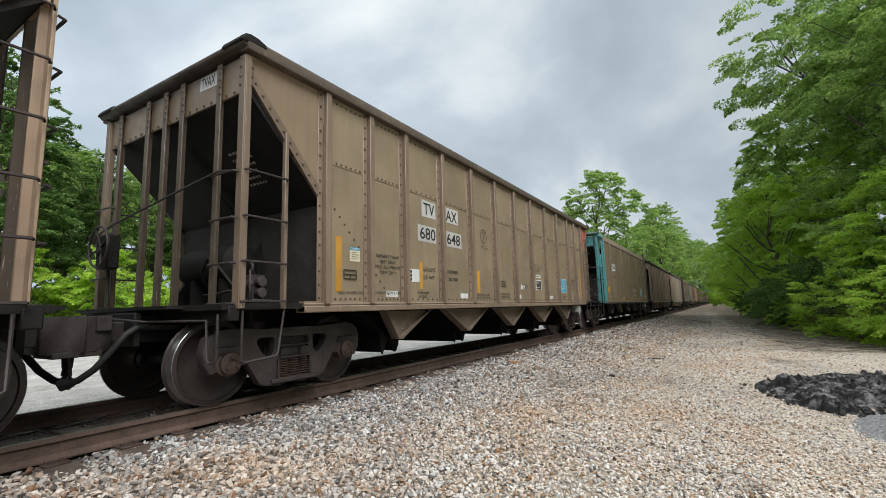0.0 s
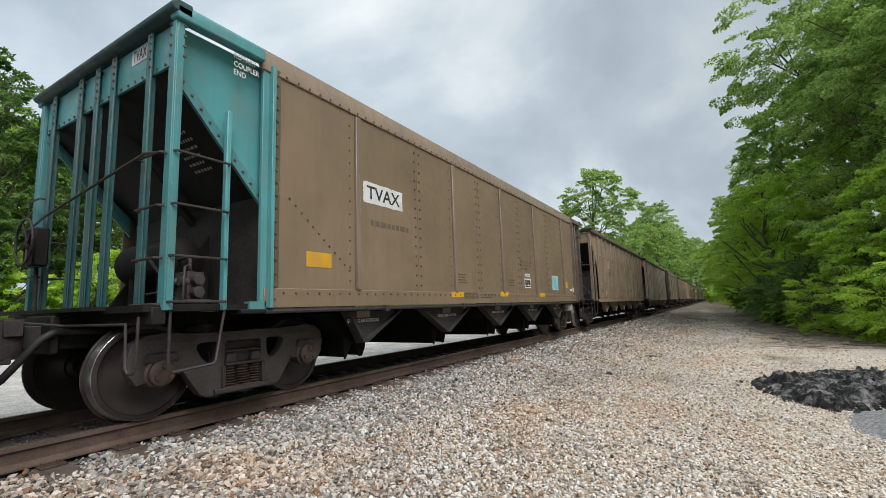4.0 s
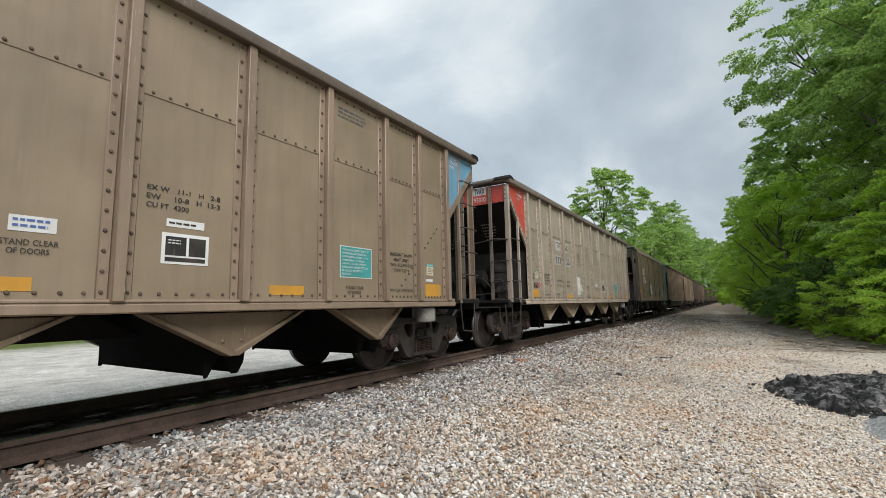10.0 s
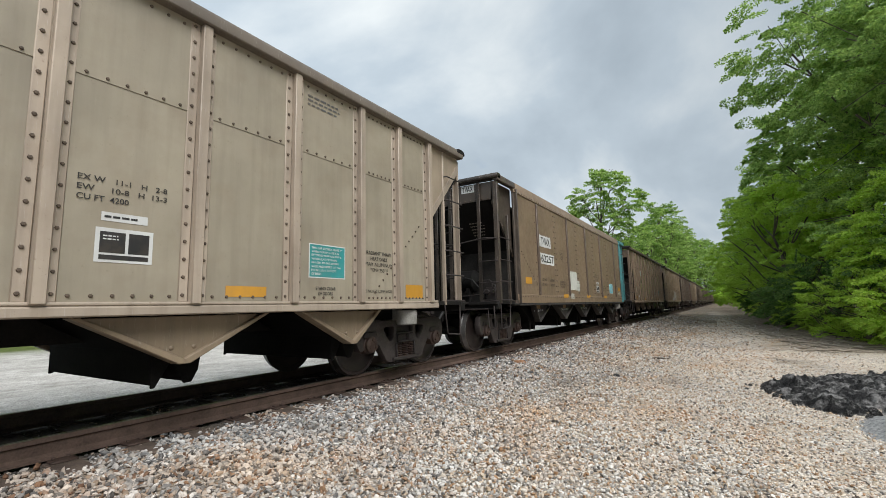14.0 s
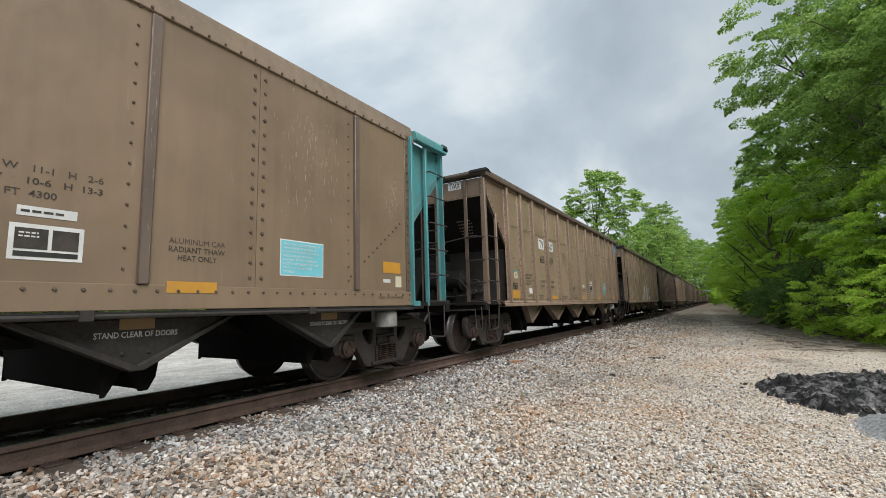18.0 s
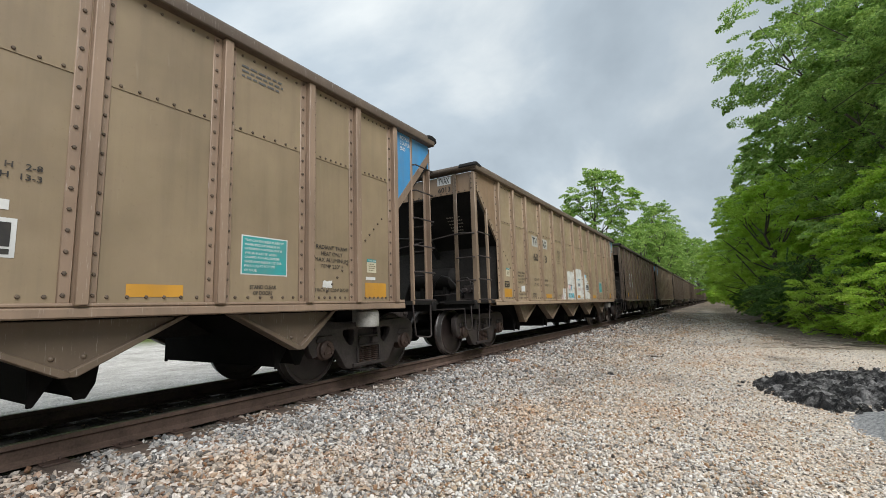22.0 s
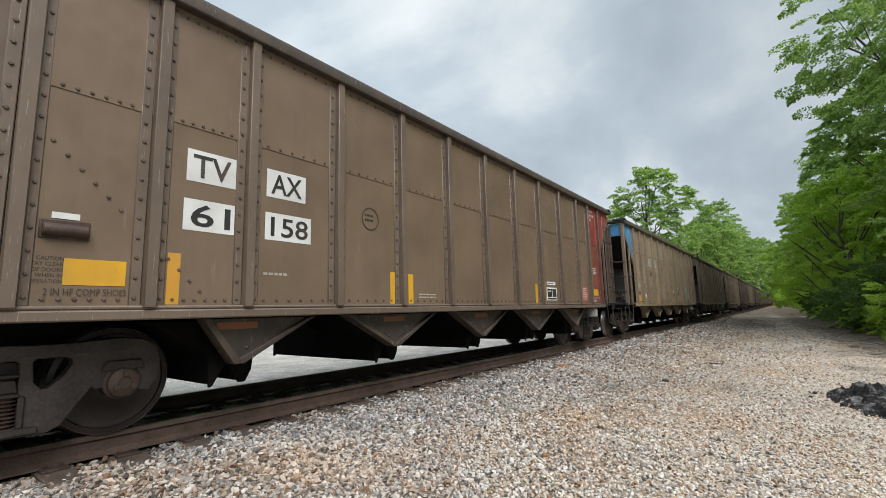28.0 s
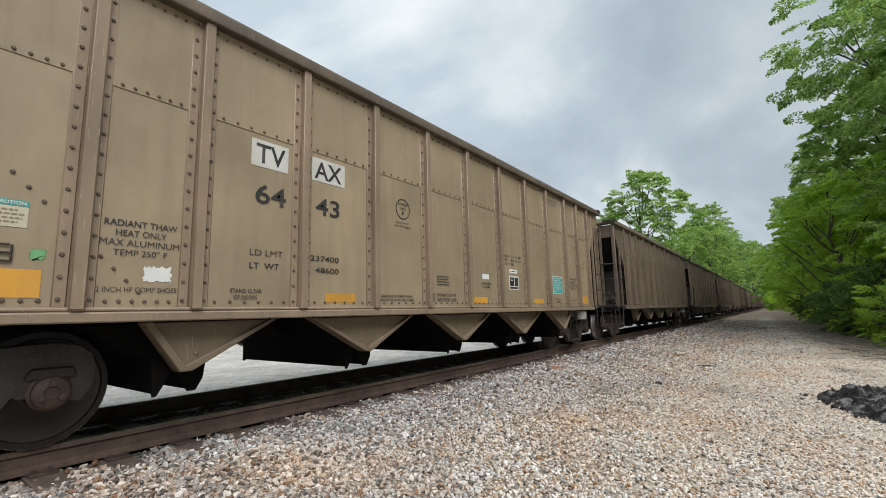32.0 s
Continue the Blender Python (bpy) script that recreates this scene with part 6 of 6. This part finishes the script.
def mark_train():
    cars = [c for c, _ in TRAIN]
    # the first whole car: vertical yellow stripes, boxed number
    c = cars[1]
    common_marks(c, load="235900", tare="50100")
    reporting(c, "680", "648", (0.50, 0.50, 0.48), boxed=True)
    for y0, y1, z0, z1 in ((1.27, 1.37, 1.22, 1.92), (3.10, 3.19, 1.29, 1.73), (5.10, 5.22, 1.26, 1.70), (8.29, 8.40, 1.29, 1.72), (10.54, 10.60, 1.3, 1.72), (12.82, 12.93, 1.21, 2.16)):
        plate(c, y0, y1, z0, z1, OCHRE, "yellow_stripe", label="vertical yellow reflective stripe")
    plate(c, 2.78, 3.08, 1.40, 1.60, WHITE, "white_patch", seed=2, rag=0.004)
    for k in range(3):
        plate(c, 2.80, 2.86, 1.415 + k * 0.06, 1.46 + k * 0.06, INK, "placard_pane", 1.566)
    for y0, y1, z0, z1 in ((2.22, 2.50, 1.16, 1.25), (4.42, 4.69, 1.15, 1.24), (7.09, 7.36, 1.16, 1.25), (9.52, 9.8, 1.15, 1.24), (11.55, 11.82, 1.16, 1.25)):
        plate(c, y0, y1, z0, z1, WHITE, "white_strip")
    plate(c, 7.38, 7.63, 1.38, 1.49, WHITE, "sticker")
    placard(c, 8.43, 8.84, 1.38, 1.65)
    notice(c, 10.59, 11.18, 1.355, 1.755, (0.05, 0.33, 0.48))
    caution(c, 12.43, 1.44, (0.05, 0.33, 0.5))
    plate(c, 12.40, 12.65, 1.31, 1.36, WHITE, "white_strip")
    caution(c, 1.52, 1.62, (0.05, 0.33, 0.5))
    tag_frame(c, 1.46, 1.39)
    lettering(c, "2 INCH HF COMP SHOES", 1.30, 1.76, 1.19, 1.23, INK)
    coupler_end(c, True)
    end_marks(c)
    # teal-ended smooth car
    c = cars[2]
    plate(c, 2.55, 3.45, 2.46, 2.76, WHITE, "white_patch", 1.5755, rag=0.006)
    lettering(c, "TVAX", 2.62, 3.38, 2.52, 2.71, INK, 1.579)
    bars(c, 2.7, 3.6, 2.1, 2.28, 1, (0.10, 0.08, 0.06), 1.5755, 31)
    for k, s in enumerate(("EX W   11-1   H   2-6", "EW     10-6   H  13-3", "CU FT  4300")):
        lettering(c, s, 8.28, 9.0 if k < 2 else 8.72, 2.01 - k * 0.09, 2.06 - k * 0.09, (0.05, 0.04, 0.035), 1.5755)
    placard(c, 8.50, 8.92, 1.39, 1.62, 1.5755)
    notice(c, 10.70, 11.25, 1.38, 1.77, SKYBLUE, 1.5755, 9)
    for y0, y1, z0, z1 in ((4.85, 5.3, 1.15, 1.25), (6.97, 7.42, 1.17, 1.275), (9.50, 9.95, 1.16, 1.265)):
        plate(c, y0, y1, z0, z1, YELLOW, "yellow_reflector", 1.5935, label="yellow reflective strip")
    plate(c, 1.55, 1.95, 1.50, 1.68, YELLOW, "yellow_reflector", 1.5755)
    plate(c, 11.86, 12.24, 1.45, 1.64, YELLOW, "yellow_reflector", 1.5755)
    plate(c, 12.50, 12.72, 1.36, 1.42, WHITE, "white_strip", 1.5755)
    plate(c, 12.80, 12.95, 1.34, 1.48, CREAM, "sticker", 1.5755)
    lettering(c, "PRIMARY DOOR", 5.35, 5.85, 1.195, 1.245, (0.06, 0.045, 0.035), 1.5935)
    lettering(c, "LOCK INDICATOR", 5.35, 5.90, 1.125, 1.175, (0.06, 0.045, 0.035), 1.5935)
    bars(c, 6.0, 6.7, 1.12, 1.24, 2, (0.07, 0.052, 0.04), 1.5935, 32)
    bars(c, 5.0, 5.5, 1.40, 1.60, 4, (0.08, 0.06, 0.045), 1.5755, 33)
    bars(c, 7.5, 7.9, 1.40, 1.58, 3, (0.09, 0.066, 0.05), 1.5755, 34)
    lettering(c, "2 INCH HF COMP SHOES", 12.4, 12.95, 1.13, 1.165, (0.05, 0.04, 0.03), 1.5935)
    coupler_end(c, False)
    end_marks(c, "", WHITE)
    scuffs(c, 12.62, 12.84, 2.6, 3.2, 110, 70)
    scuffs(c, 10.9, 11.1, 3.0, 3.4, 60, 71)
    # tan car with the blue rear gusset
    c = cars[3]
    common_marks(c, load="237500", tare="48500")
    reporting(c, "60", "73", (0.47, 0.46, 0.42))
    yellow_set(c)
    caution(c, 1.40, 1.62)
    tag_frame(c, 1.37, 1.39)
    caution(c, 12.50, 1.47)
    plate(c, 12.48, 12.67, 1.37, 1.41, WHITE, "white_strip")
    plate(c, 2.30, 2.45, 1.28, 1.42, WHITE, "sticker", rag=0.01, seed=4)
    plate(c, 7.50, 7.76, 1.55, 1.66, WHITE, "sticker")
    bars(c, 7.52, 7.74, 1.57, 1.65, 2, (0.05, 0.12, 0.35), 1.567, 41)
    placard(c, 8.47, 8.88, 1.39, 1.66)
    notice(c, 10.62, 11.18, 1.37, 1.75, NOTICE)
    coupler_end(c, True)
    end_marks(c, "6073", INK)
    # red-ended grey car
    c = cars[4]
    common_marks(c, load="237300", tare="48700")
    reporting(c, "933", "130", (0.43, 0.43, 0.40), boxed=True)
    yellow_set(c)
    caution(c, 1.47, 1.62)
    tag_frame(c, 1.45, 1.39)
    plate(c, 1.70, 1.84, 1.41, 1.50, (0.60, 0.05, 0.08), "sticker", label="red sticker")
    lettering(c, "LINK", 1.29, 1.43, 1.68, 1.74, INK)
    lettering(c, "REV", 1.29, 1.42, 1.59, 1.65, INK)
    wash(c, 5.06, 5.55, 1.44, 1.79, 1.77, (0.62, 0.63, 0.60), 6)
    wash(c, 5.05, 5.53, 1.16, 1.46, 1.44, (0.54, 0.55, 0.52), 7, 1.564)
    wash(c, 5.53, 5.74, 1.36, 1.54, 1.54, (0.50, 0.52, 0.48), 8, 1.564)
    wash(c, 5.70, 5.82, 1.34, 1.44, 1.43, (0.52, 0.53, 0.50), 9, 1.565)
    plate(c, 7.48, 7.74, 1.55, 1.66, WHITE, "sticker")
    placard(c, 8.47, 8.88, 1.39, 1.66)
    notice(c, 10.62, 11.18, 1.37, 1.75, NOTICE)
    coupler_end(c, False)
    end_marks(c, "93310", WHITE)
    # dark smooth car with white number patches
    c = cars[5]
    d = 0.15
    plate(c, 2.73 - d, 3.62 - d, 2.52, 2.83, WHITE, "white_patch", 1.5755, rag=0.014, seed=8)
    lettering(c, "TVAX", 2.83 - d, 3.53 - d, 2.58, 2.78, INK, 1.579)
    plate(c, 2.76 - d, 3.84 - d, 2.06, 2.35, WHITE, "white_patch", 1.5755, rag=0.006, seed=9)
    lettering(c, "62257", 2.80 - d, 3.80 - d, 2.11, 2.31, INK, 1.579)
    for s, y0, y1, z in (("LD LMT", 2.79, 3.18, 1.61), ("LT  WT", 2.79, 3.13, 1.48), ("236500", 3.39, 3.78, 1.61), ("49500", 3.45, 3.78, 1.48)):
        lettering(c, s, y0 - d, y1 - d, z, z + 0.065, (0.05, 0.04, 0.032), 1.5755)
    ring(c, 4.55 - d, 2.44, 0.145, (0.05, 0.04, 0.03), 1.5755)
    lettering(c, "F", 4.53 - d, 4.58 - d, 2.34, 2.41, (0.05, 0.04, 0.03), 1.5755)
    bars(c, 4.46 - d, 4.64 - d, 2.42, 2.52, 2, (0.05, 0.04, 0.03), 1.5755, 51)
    for a in (4.30, 9.66):
        for k, (s, i, w) in enumerate((("ALUMINUM CAR", 0.0, 0.52), ("RADIANT THAW", 0.0, 0.52), ("HEAT ONLY", 0.08, 0.36))):
            lettering(c, s, a - d + i, a - d + i + w, 1.61 - k * 0.075, 1.66 - k * 0.075, (0.05, 0.04, 0.032), 1.5755)
    for k, s in enumerate(("EX W   11-1   H   2-6", "EW     10-6   H  13-3", "CU FT  4300")):
        lettering(c, s, 8.30, 9.0 if k < 2 else 8.72, 2.01 - k * 0.09, 2.06 - k * 0.09, (0.04, 0.032, 0.026), 1.5755)
    placard(c, 8.48, 8.90, 1.39, 1.64, 1.5755)
    notice(c, 10.68, 11.28, 1.39, 1.77, SKYBLUE, 1.5755, 9)
    plate(c, 5.06, 5.92, 1.42, 2.0, (0.52, 0.53, 0.48), "painted_out_patch", 1.5755, rag=0.016, seed=10, label="streaky white paint over old marking")
    plate(c, 5.92, 6.20, 1.40, 1.72, (0.52, 0.53, 0.48), "painted_out_patch", 1.5755, rag=0.02, seed=11)
    plate(c, 5.10, 5.45, 1.14, 1.30, (0.45, 0.44, 0.38), "painted_out_patch", 1.5935, rag=0.012, seed=12)
    for y0, y1, z0, z1 in ((4.40, 4.83, 1.17, 1.275), (6.98, 7.42, 1.17, 1.275), (9.50, 9.95, 1.175, 1.275)):
        plate(c, y0, y1, z0, z1, OCHRE, "yellow_reflector", 1.5935, label="yellow reflective strip")
    plate(c, 12.42, 12.82, 1.50, 1.66, OCHRE, "yellow_reflector", 1.5755)
    plate(c, 12.42, 12.58, 1.36, 1.41, WHITE, "white_strip", 1.5755)
    plate(c, 12.70, 12.84, 1.30, 1.46, CREAM, "sticker", 1.5755)
    lettering(c, "2 INCH HF COMP SHOES", 12.3, 12.85, 1.13, 1.165, (0.05, 0.04, 0.03), 1.5935)
    plate(c, 1.5, 1.9, 1.5, 1.66, OCHRE, "yellow_reflector", 1.5755)
    end_marks(c, "", WHITE)
    scuffs(c, 12.45, 12.9, 2.2, 3.0, 70, 73)
    scuffs(c, 10.5, 11.6, 2.0, 3.6, 130, 74)
    scuffs(c, 7.4, 8.0, 2.3, 3.4, 50, 75)
    for k in (2, 5):
        for y in (2.72, 4.97, 7.20, 9.38, 11.56):
            plate(cars[k], y - 0.135, y + 0.135, 0.875, 0.965, (0.24, 0.15, 0.06) if k == 5 else (0.20, 0.16, 0.10), "door_plate", 1.404)
            lettering(cars[k], "STAND CLEAR OF DOORS", y - 0.31, y + 0.33, 0.81, 0.858, WHITE, 1.404)
    # brown car with the blue rear
    c = cars[6]
    common_marks(c, load="237000", tare="49000")
    reporting(c, "65", "39", WHITE)
    yellow_set(c)
    caution(c, 1.42, 1.62)
    tag_frame(c, 1.37, 1.39)
    caution(c, 12.50, 1.47)
    plate(c, 12.48, 12.67, 1.37, 1.41, WHITE, "white_strip")
    plate(c, 2.32, 2.52, 1.28, 1.40, WHITE, "sticker", rag=0.01, seed=13)
    plate(c, 11.7, 11.85, 1.25, 1.33, WHITE, "sticker", rag=0.01, seed=14)
    plate(c, 7.50, 7.72, 1.55, 1.64, WHITE, "sticker")
    placard(c, 8.47, 8.86, 1.39, 1.66)
    notice(c, 10.62, 11.16, 1.37, 1.75, NOTICE)
    coupler_end(c, True)
    end_marks(c)
    # tan car with the painted-over graffiti
    c = cars[7]
    common_marks(c, load="236900", tare="49100", painted_over=True)
    reporting(c, "60", "13", (0.44, 0.44, 0.40))
    yellow_set(c)
    caution(c, 1.42, 1.62)
    tag_frame(c, 1.37, 1.39)
    plate(c, 2.28, 2.50, 1.29, 1.42, WHITE, "sticker", rag=0.01, seed=15)
    chalk = (0.62, 0.63, 0.60)
    # on the sheets: nearly level tops, dribbled lower edges
    wash(c, 6.15, 6.99, 1.09, 1.95, 1.97, chalk, 20)
    wash(c, 7.22, 8.07, 1.09, 2.10, 2.09, chalk, 21)
    wash(c, 8.24, 8.76, 1.09, 1.90, 1.86, chalk, 22)
    wash(c, 8.72, 9.15, 1.09, 1.34, 1.28, chalk, 23, 1.5635)
    wash(c, 5.78, 5.90, 1.09, 1.39, 1.40, chalk, 24)
    wash(c, 5.55, 5.80, 1.09, 1.13, 1.26, (0.60, 0.44, 0.43), 25, 1.5635)
    # and over the ribs
    for y, z in ((6.015, 1.42), (7.10, 2.05), (8.185, 1.90)):
        wash(c, y - 0.112, y - 0.032, 1.09, z - 0.03, z, chalk, int(y * 10), 1.5765)
        wash(c, y - 0.022, y + 0.062, 1.09, z, z + 0.01, chalk, int(y * 11), 1.6345)
        wash(c, y + 0.072, y + 0.132, 1.09, z + 0.03, z, chalk, int(y * 12), 1.5745)
    pink, sea, azure, ink = (0.62, 0.43, 0.42), (0.09, 0.42, 0.52), (0.22, 0.48, 0.62), (0.03, 0.035, 0.045)
    scraps = (("pink", pink, ((6.37, 1.54), (6.66, 1.53), (6.60, 1.38), (6.46, 1.40), (6.37, 1.43))), ("black", ink, ((6.37, 1.565), (6.80, 1.555), (6.78, 1.52), (6.68, 1.53), (6.37, 1.54))),
              ("black", ink, ((6.66, 1.53), (6.70, 1.53), (6.64, 1.38), (6.60, 1.38))), ("blue", azure, ((6.70, 1.53), (6.79, 1.52), (6.72, 1.45), (6.75, 1.38), (6.64, 1.38))), ("black", ink, ((6.37, 1.43), (6.46, 1.40), (6.52, 1.375), (6.46, 1.375), (6.37, 1.405))),
              ("teal", sea, ((6.30, 1.28), (6.94, 1.29), (6.93, 1.14), (6.31, 1.15))), ("blue", azure, ((7.50, 1.79), (7.66, 1.78), (7.62, 1.73), (7.51, 1.73))), ("black", ink, ((7.66, 1.78), (7.82, 1.79), (7.82, 1.75), (7.64, 1.74))),
              ("grey", (0.10, 0.13, 0.16), ((7.55, 1.63), (7.81, 1.63), (7.80, 1.53), (7.56, 1.53))), ("pink", pink, ((7.51, 1.47), (7.80, 1.47), (7.78, 1.38), (7.54, 1.39))),
              ("blue", azure, ((8.50, 1.97), (8.70, 1.96), (8.70, 1.86), (8.58, 1.86))), ("white", chalk, ((8.40, 1.99), (8.52, 1.98), (8.50, 1.88), (8.40, 1.90))))
    for tone, col, pts in scraps:
        part("graffiti_scrap", Geo().prism(pts, "x", 1.567, 1.5735), WASH, c, tone + " scrap of graffiti showing through", col)
    for pts in (((6.30, 1.28), (6.44, 1.29), (6.36, 1.21), (6.39, 1.15), (6.31, 1.15)), ((6.60, 1.285), (6.64, 1.285), (6.80, 1.15), (6.75, 1.15)), ((6.92, 1.22), (6.95, 1.23), (6.94, 1.15), (6.92, 1.15))):
        part("graffiti_scrap", Geo().prism(pts, "x", 1.570, 1.5755), WASH, c, "black stroke of graffiti", ink)
    placard(c, 8.51, 8.90, 1.40, 1.63, 1.575)
    plate(c, 7.21, 7.66, 1.13, 1.225, OCHRE, "yellow_reflector", 1.575)
    notice(c, 10.62, 11.16, 1.37, 1.75, NOTICE)
    end_marks(c, "6013", INK)
    # dark car with the red rear
    c = cars[8]
    for y0, y1, t in ((2.20, 2.64, "TV"), (2.96, 3.42, "AX")):
        plate(c, y0, y1, 2.17, 2.46, WHITE, "white_patch")
        lettering(c, t, y0 + 0.05, y1 - 0.05, 2.21, 2.42, INK)
    for y0, y1, t in ((2.19, 2.64, "61"), (2.955, 3.495, "158")):
        plate(c, y0, y1, 1.73, 2.01, WHITE, "white_patch")
        lettering(c, t, y0 + 0.06, y1 - 0.04, 1.77, 1.97, INK)
    bars(c, 2.95, 3.25, 1.36, 1.42, 1, (0.35, 0.33, 0.28), 1.5635, 61)
    ring(c, 4.38, 2.147, 0.145, (0.03, 0.025, 0.02))
    bars(c, 4.29, 4.47, 2.10, 2.22, 2, (0.03, 0.025, 0.02), 1.5635, 62)
    plate(c, 1.42, 1.80, 1.23, 1.42, YELLOW, "yellow_reflector", label="bright yellow reflective strip")
    for k, (w, a, b) in enumerate((("CAUTION", 1.27, 1.42), ("STAY CLEAR", 1.23, 1.42), ("OF DOORS", 1.25, 1.42), ("WHEN IN", 1.27, 1.42), ("OPERATION", 1.24, 1.42))):
        lettering(c, w, a, b, 1.400 - k * 0.04, 1.428 - k * 0.04, (0.03, 0.025, 0.02), 1.5625)
    for y0, z1 in ((2.09, 1.52), (4.73, 1.50), (5.08, 1.49), (7.08, 1.54), (8.98, 1.49), (9.40, 1.53)):
        plate(c, y0, y0 + 0.10, 1.09, z1, YELLOW if y0 > 4 else OCHRE, "yellow_stripe", label="vertical yellow reflective stripe")
    part("card_holder", Geo().box(1.558, 1.575, 1.265, 1.555, 1.55, 1.69).lathe([(0.0, 1.28), (0.045, 1.28), (0.045, 1.54), (0.0, 1.54)], 12, "y", (1.59, 0, 1.615)), RUSTY, c, "small rusty steel holder", bevel=0.012)
    plate(c, 1.33, 1.49, 1.70, 1.745, WHITE, "white_strip")
    lettering(c, "2 IN HF COMP SHOES", 1.32, 1.81, 1.155, 1.205, (0.03, 0.025, 0.02))
    placard(c, 9.53, 10.05, 1.15, 1.43)
    bars(c, 5.30, 5.75, 1.16, 1.24, 2, (0.45, 0.45, 0.40), 1.5635, 64)
    plate(c, 11.60, 12.03, 1.14, 1.52, (0.40, 0.09, 0.055), "notice", label="red printed notice")
    bars(c, 11.63, 12.01, 1.17, 1.49, 6, WHITE, 1.566, 65)
    plate(c, 12.50, 12.88, 1.29, 1.46, YELLOW, "yellow_reflector")
    lettering(c, "2 IN HF COMP SHOES", 12.53, 12.98, 1.20, 1.24, WHITE)
    plate(c, 12.46, 12.68, 1.12, 1.16, WHITE, "white_strip")
    bars(c, 12.46, 12.86, 1.85, 2.05, 4, WHITE, 1.5635, 66)
    for k, (s, w) in enumerate((("ROTARY", 0.34), ("COUPLER", 0.38), ("END", 0.18))):
        lettering(c, s, 12.48, 12.48 + w, 3.56 - k * 0.12, 3.64 - k * 0.12, WHITE, 1.5705)
    for o in c.children:
        if o.name.startswith("panel") and abs(o.location.y - RIBS[11]) < 0.01:
            o.color = (0.27, 0.040, 0.036, 1) if o.data == SH["upper_short_low"] else (0.20, 0.060, 0.040, 1)
        if o.name.startswith("rib") and not o.name.startswith("rivets") and abs(o.location.y - RIBS[12]) < 0.01:
            o.color = (0.14, 0.045, 0.036, 1)
    for y in [b + 0.04 for b in RIBS[2::2][:5]]:
        plate(c, y - 0.20, y + 0.20, 0.86, 0.925, (0.26, 0.10, 0.045), "door_plate", 1.404)
    end_marks(c)
    # tan car with the blue leading end
    c = cars[9]
    common_marks(c, load="237400", tare="48600")
    reporting(c, "64", "43")
    yellow_set(c)
    caution(c, 1.42, 1.62)
    tag_frame(c, 1.37, 1.39)
    plate(c, 2.30, 2.50, 1.29, 1.41, WHITE, "sticker", rag=0.01, seed=16)
    plate(c, 1.64, 1.72, 1.41, 1.48, (0.12, 0.32, 0.14), "sticker", rag=0.01, seed=17)
    plate(c, 7.50, 7.72, 1.55, 1.64, WHITE, "sticker")
    placard(c, 8.47, 8.86, 1.39, 1.66)
    notice(c, 10.62, 11.16, 1.37, 1.75, NOTICE)
    coupler_end(c, False)
    end_marks(c, "6443", INK)


mark_train()


def settle_marks():
    """Markings ahead of the fourth outlet sit a little further back on the ribbed cars."""
    for (car, _), row in zip(TRAIN, CARS):
        if row[1] != "ribbed" or car == TRAIN[8][0]:
            continue
        for o in car.children:
            if o.data.materials[0] == DECAL and o.location.length < 1e-6 and abs(o.rotation_euler.z) < 1e-6:
                y = o.data.vertices[0].co.y
                if 1.0 < y < 9.2:
                    o.location.y = 0.085 if 1.9 < y < 2.8 else 0.055


settle_marks()


# ---- what moves ----
SPEEDS = [(0, 4.105), (6, 4.075), (12, 4.05), (20, 4.03), (32, 4.035)]


def run(t):
    """How far the train has rolled since 9 s."""
    g = np.linspace(0, 32, 641)
    v = np.interp(g, *zip(*SPEEDS))
    s = np.concatenate([[0], np.cumsum((v[1:] + v[:-1]) / 2 * 0.05)])
    return float(np.interp(t, g, s) - np.interp(9.0, g, s))


def motions():
    steps = [i * 0.5 for i in range(65)]
    turns = [i * 0.1 for i in range(321)]
    for car, y9 in TRAIN:
        walk(car, [(t, pose(TRACK_X, y9 - run(t), 0)) for t in steps])
    way = [run(t) for t in turns]
    for car, y9 in TRAIN[:12]:
        for axle in [o for o in car.children if o.name.startswith("axle")]:
            y = axle.location.y
            walk(axle, [(t, pose(0, y, WHEEL_R, math.degrees(w / WHEEL_R))) for t, w in zip(turns, way)])


motions()
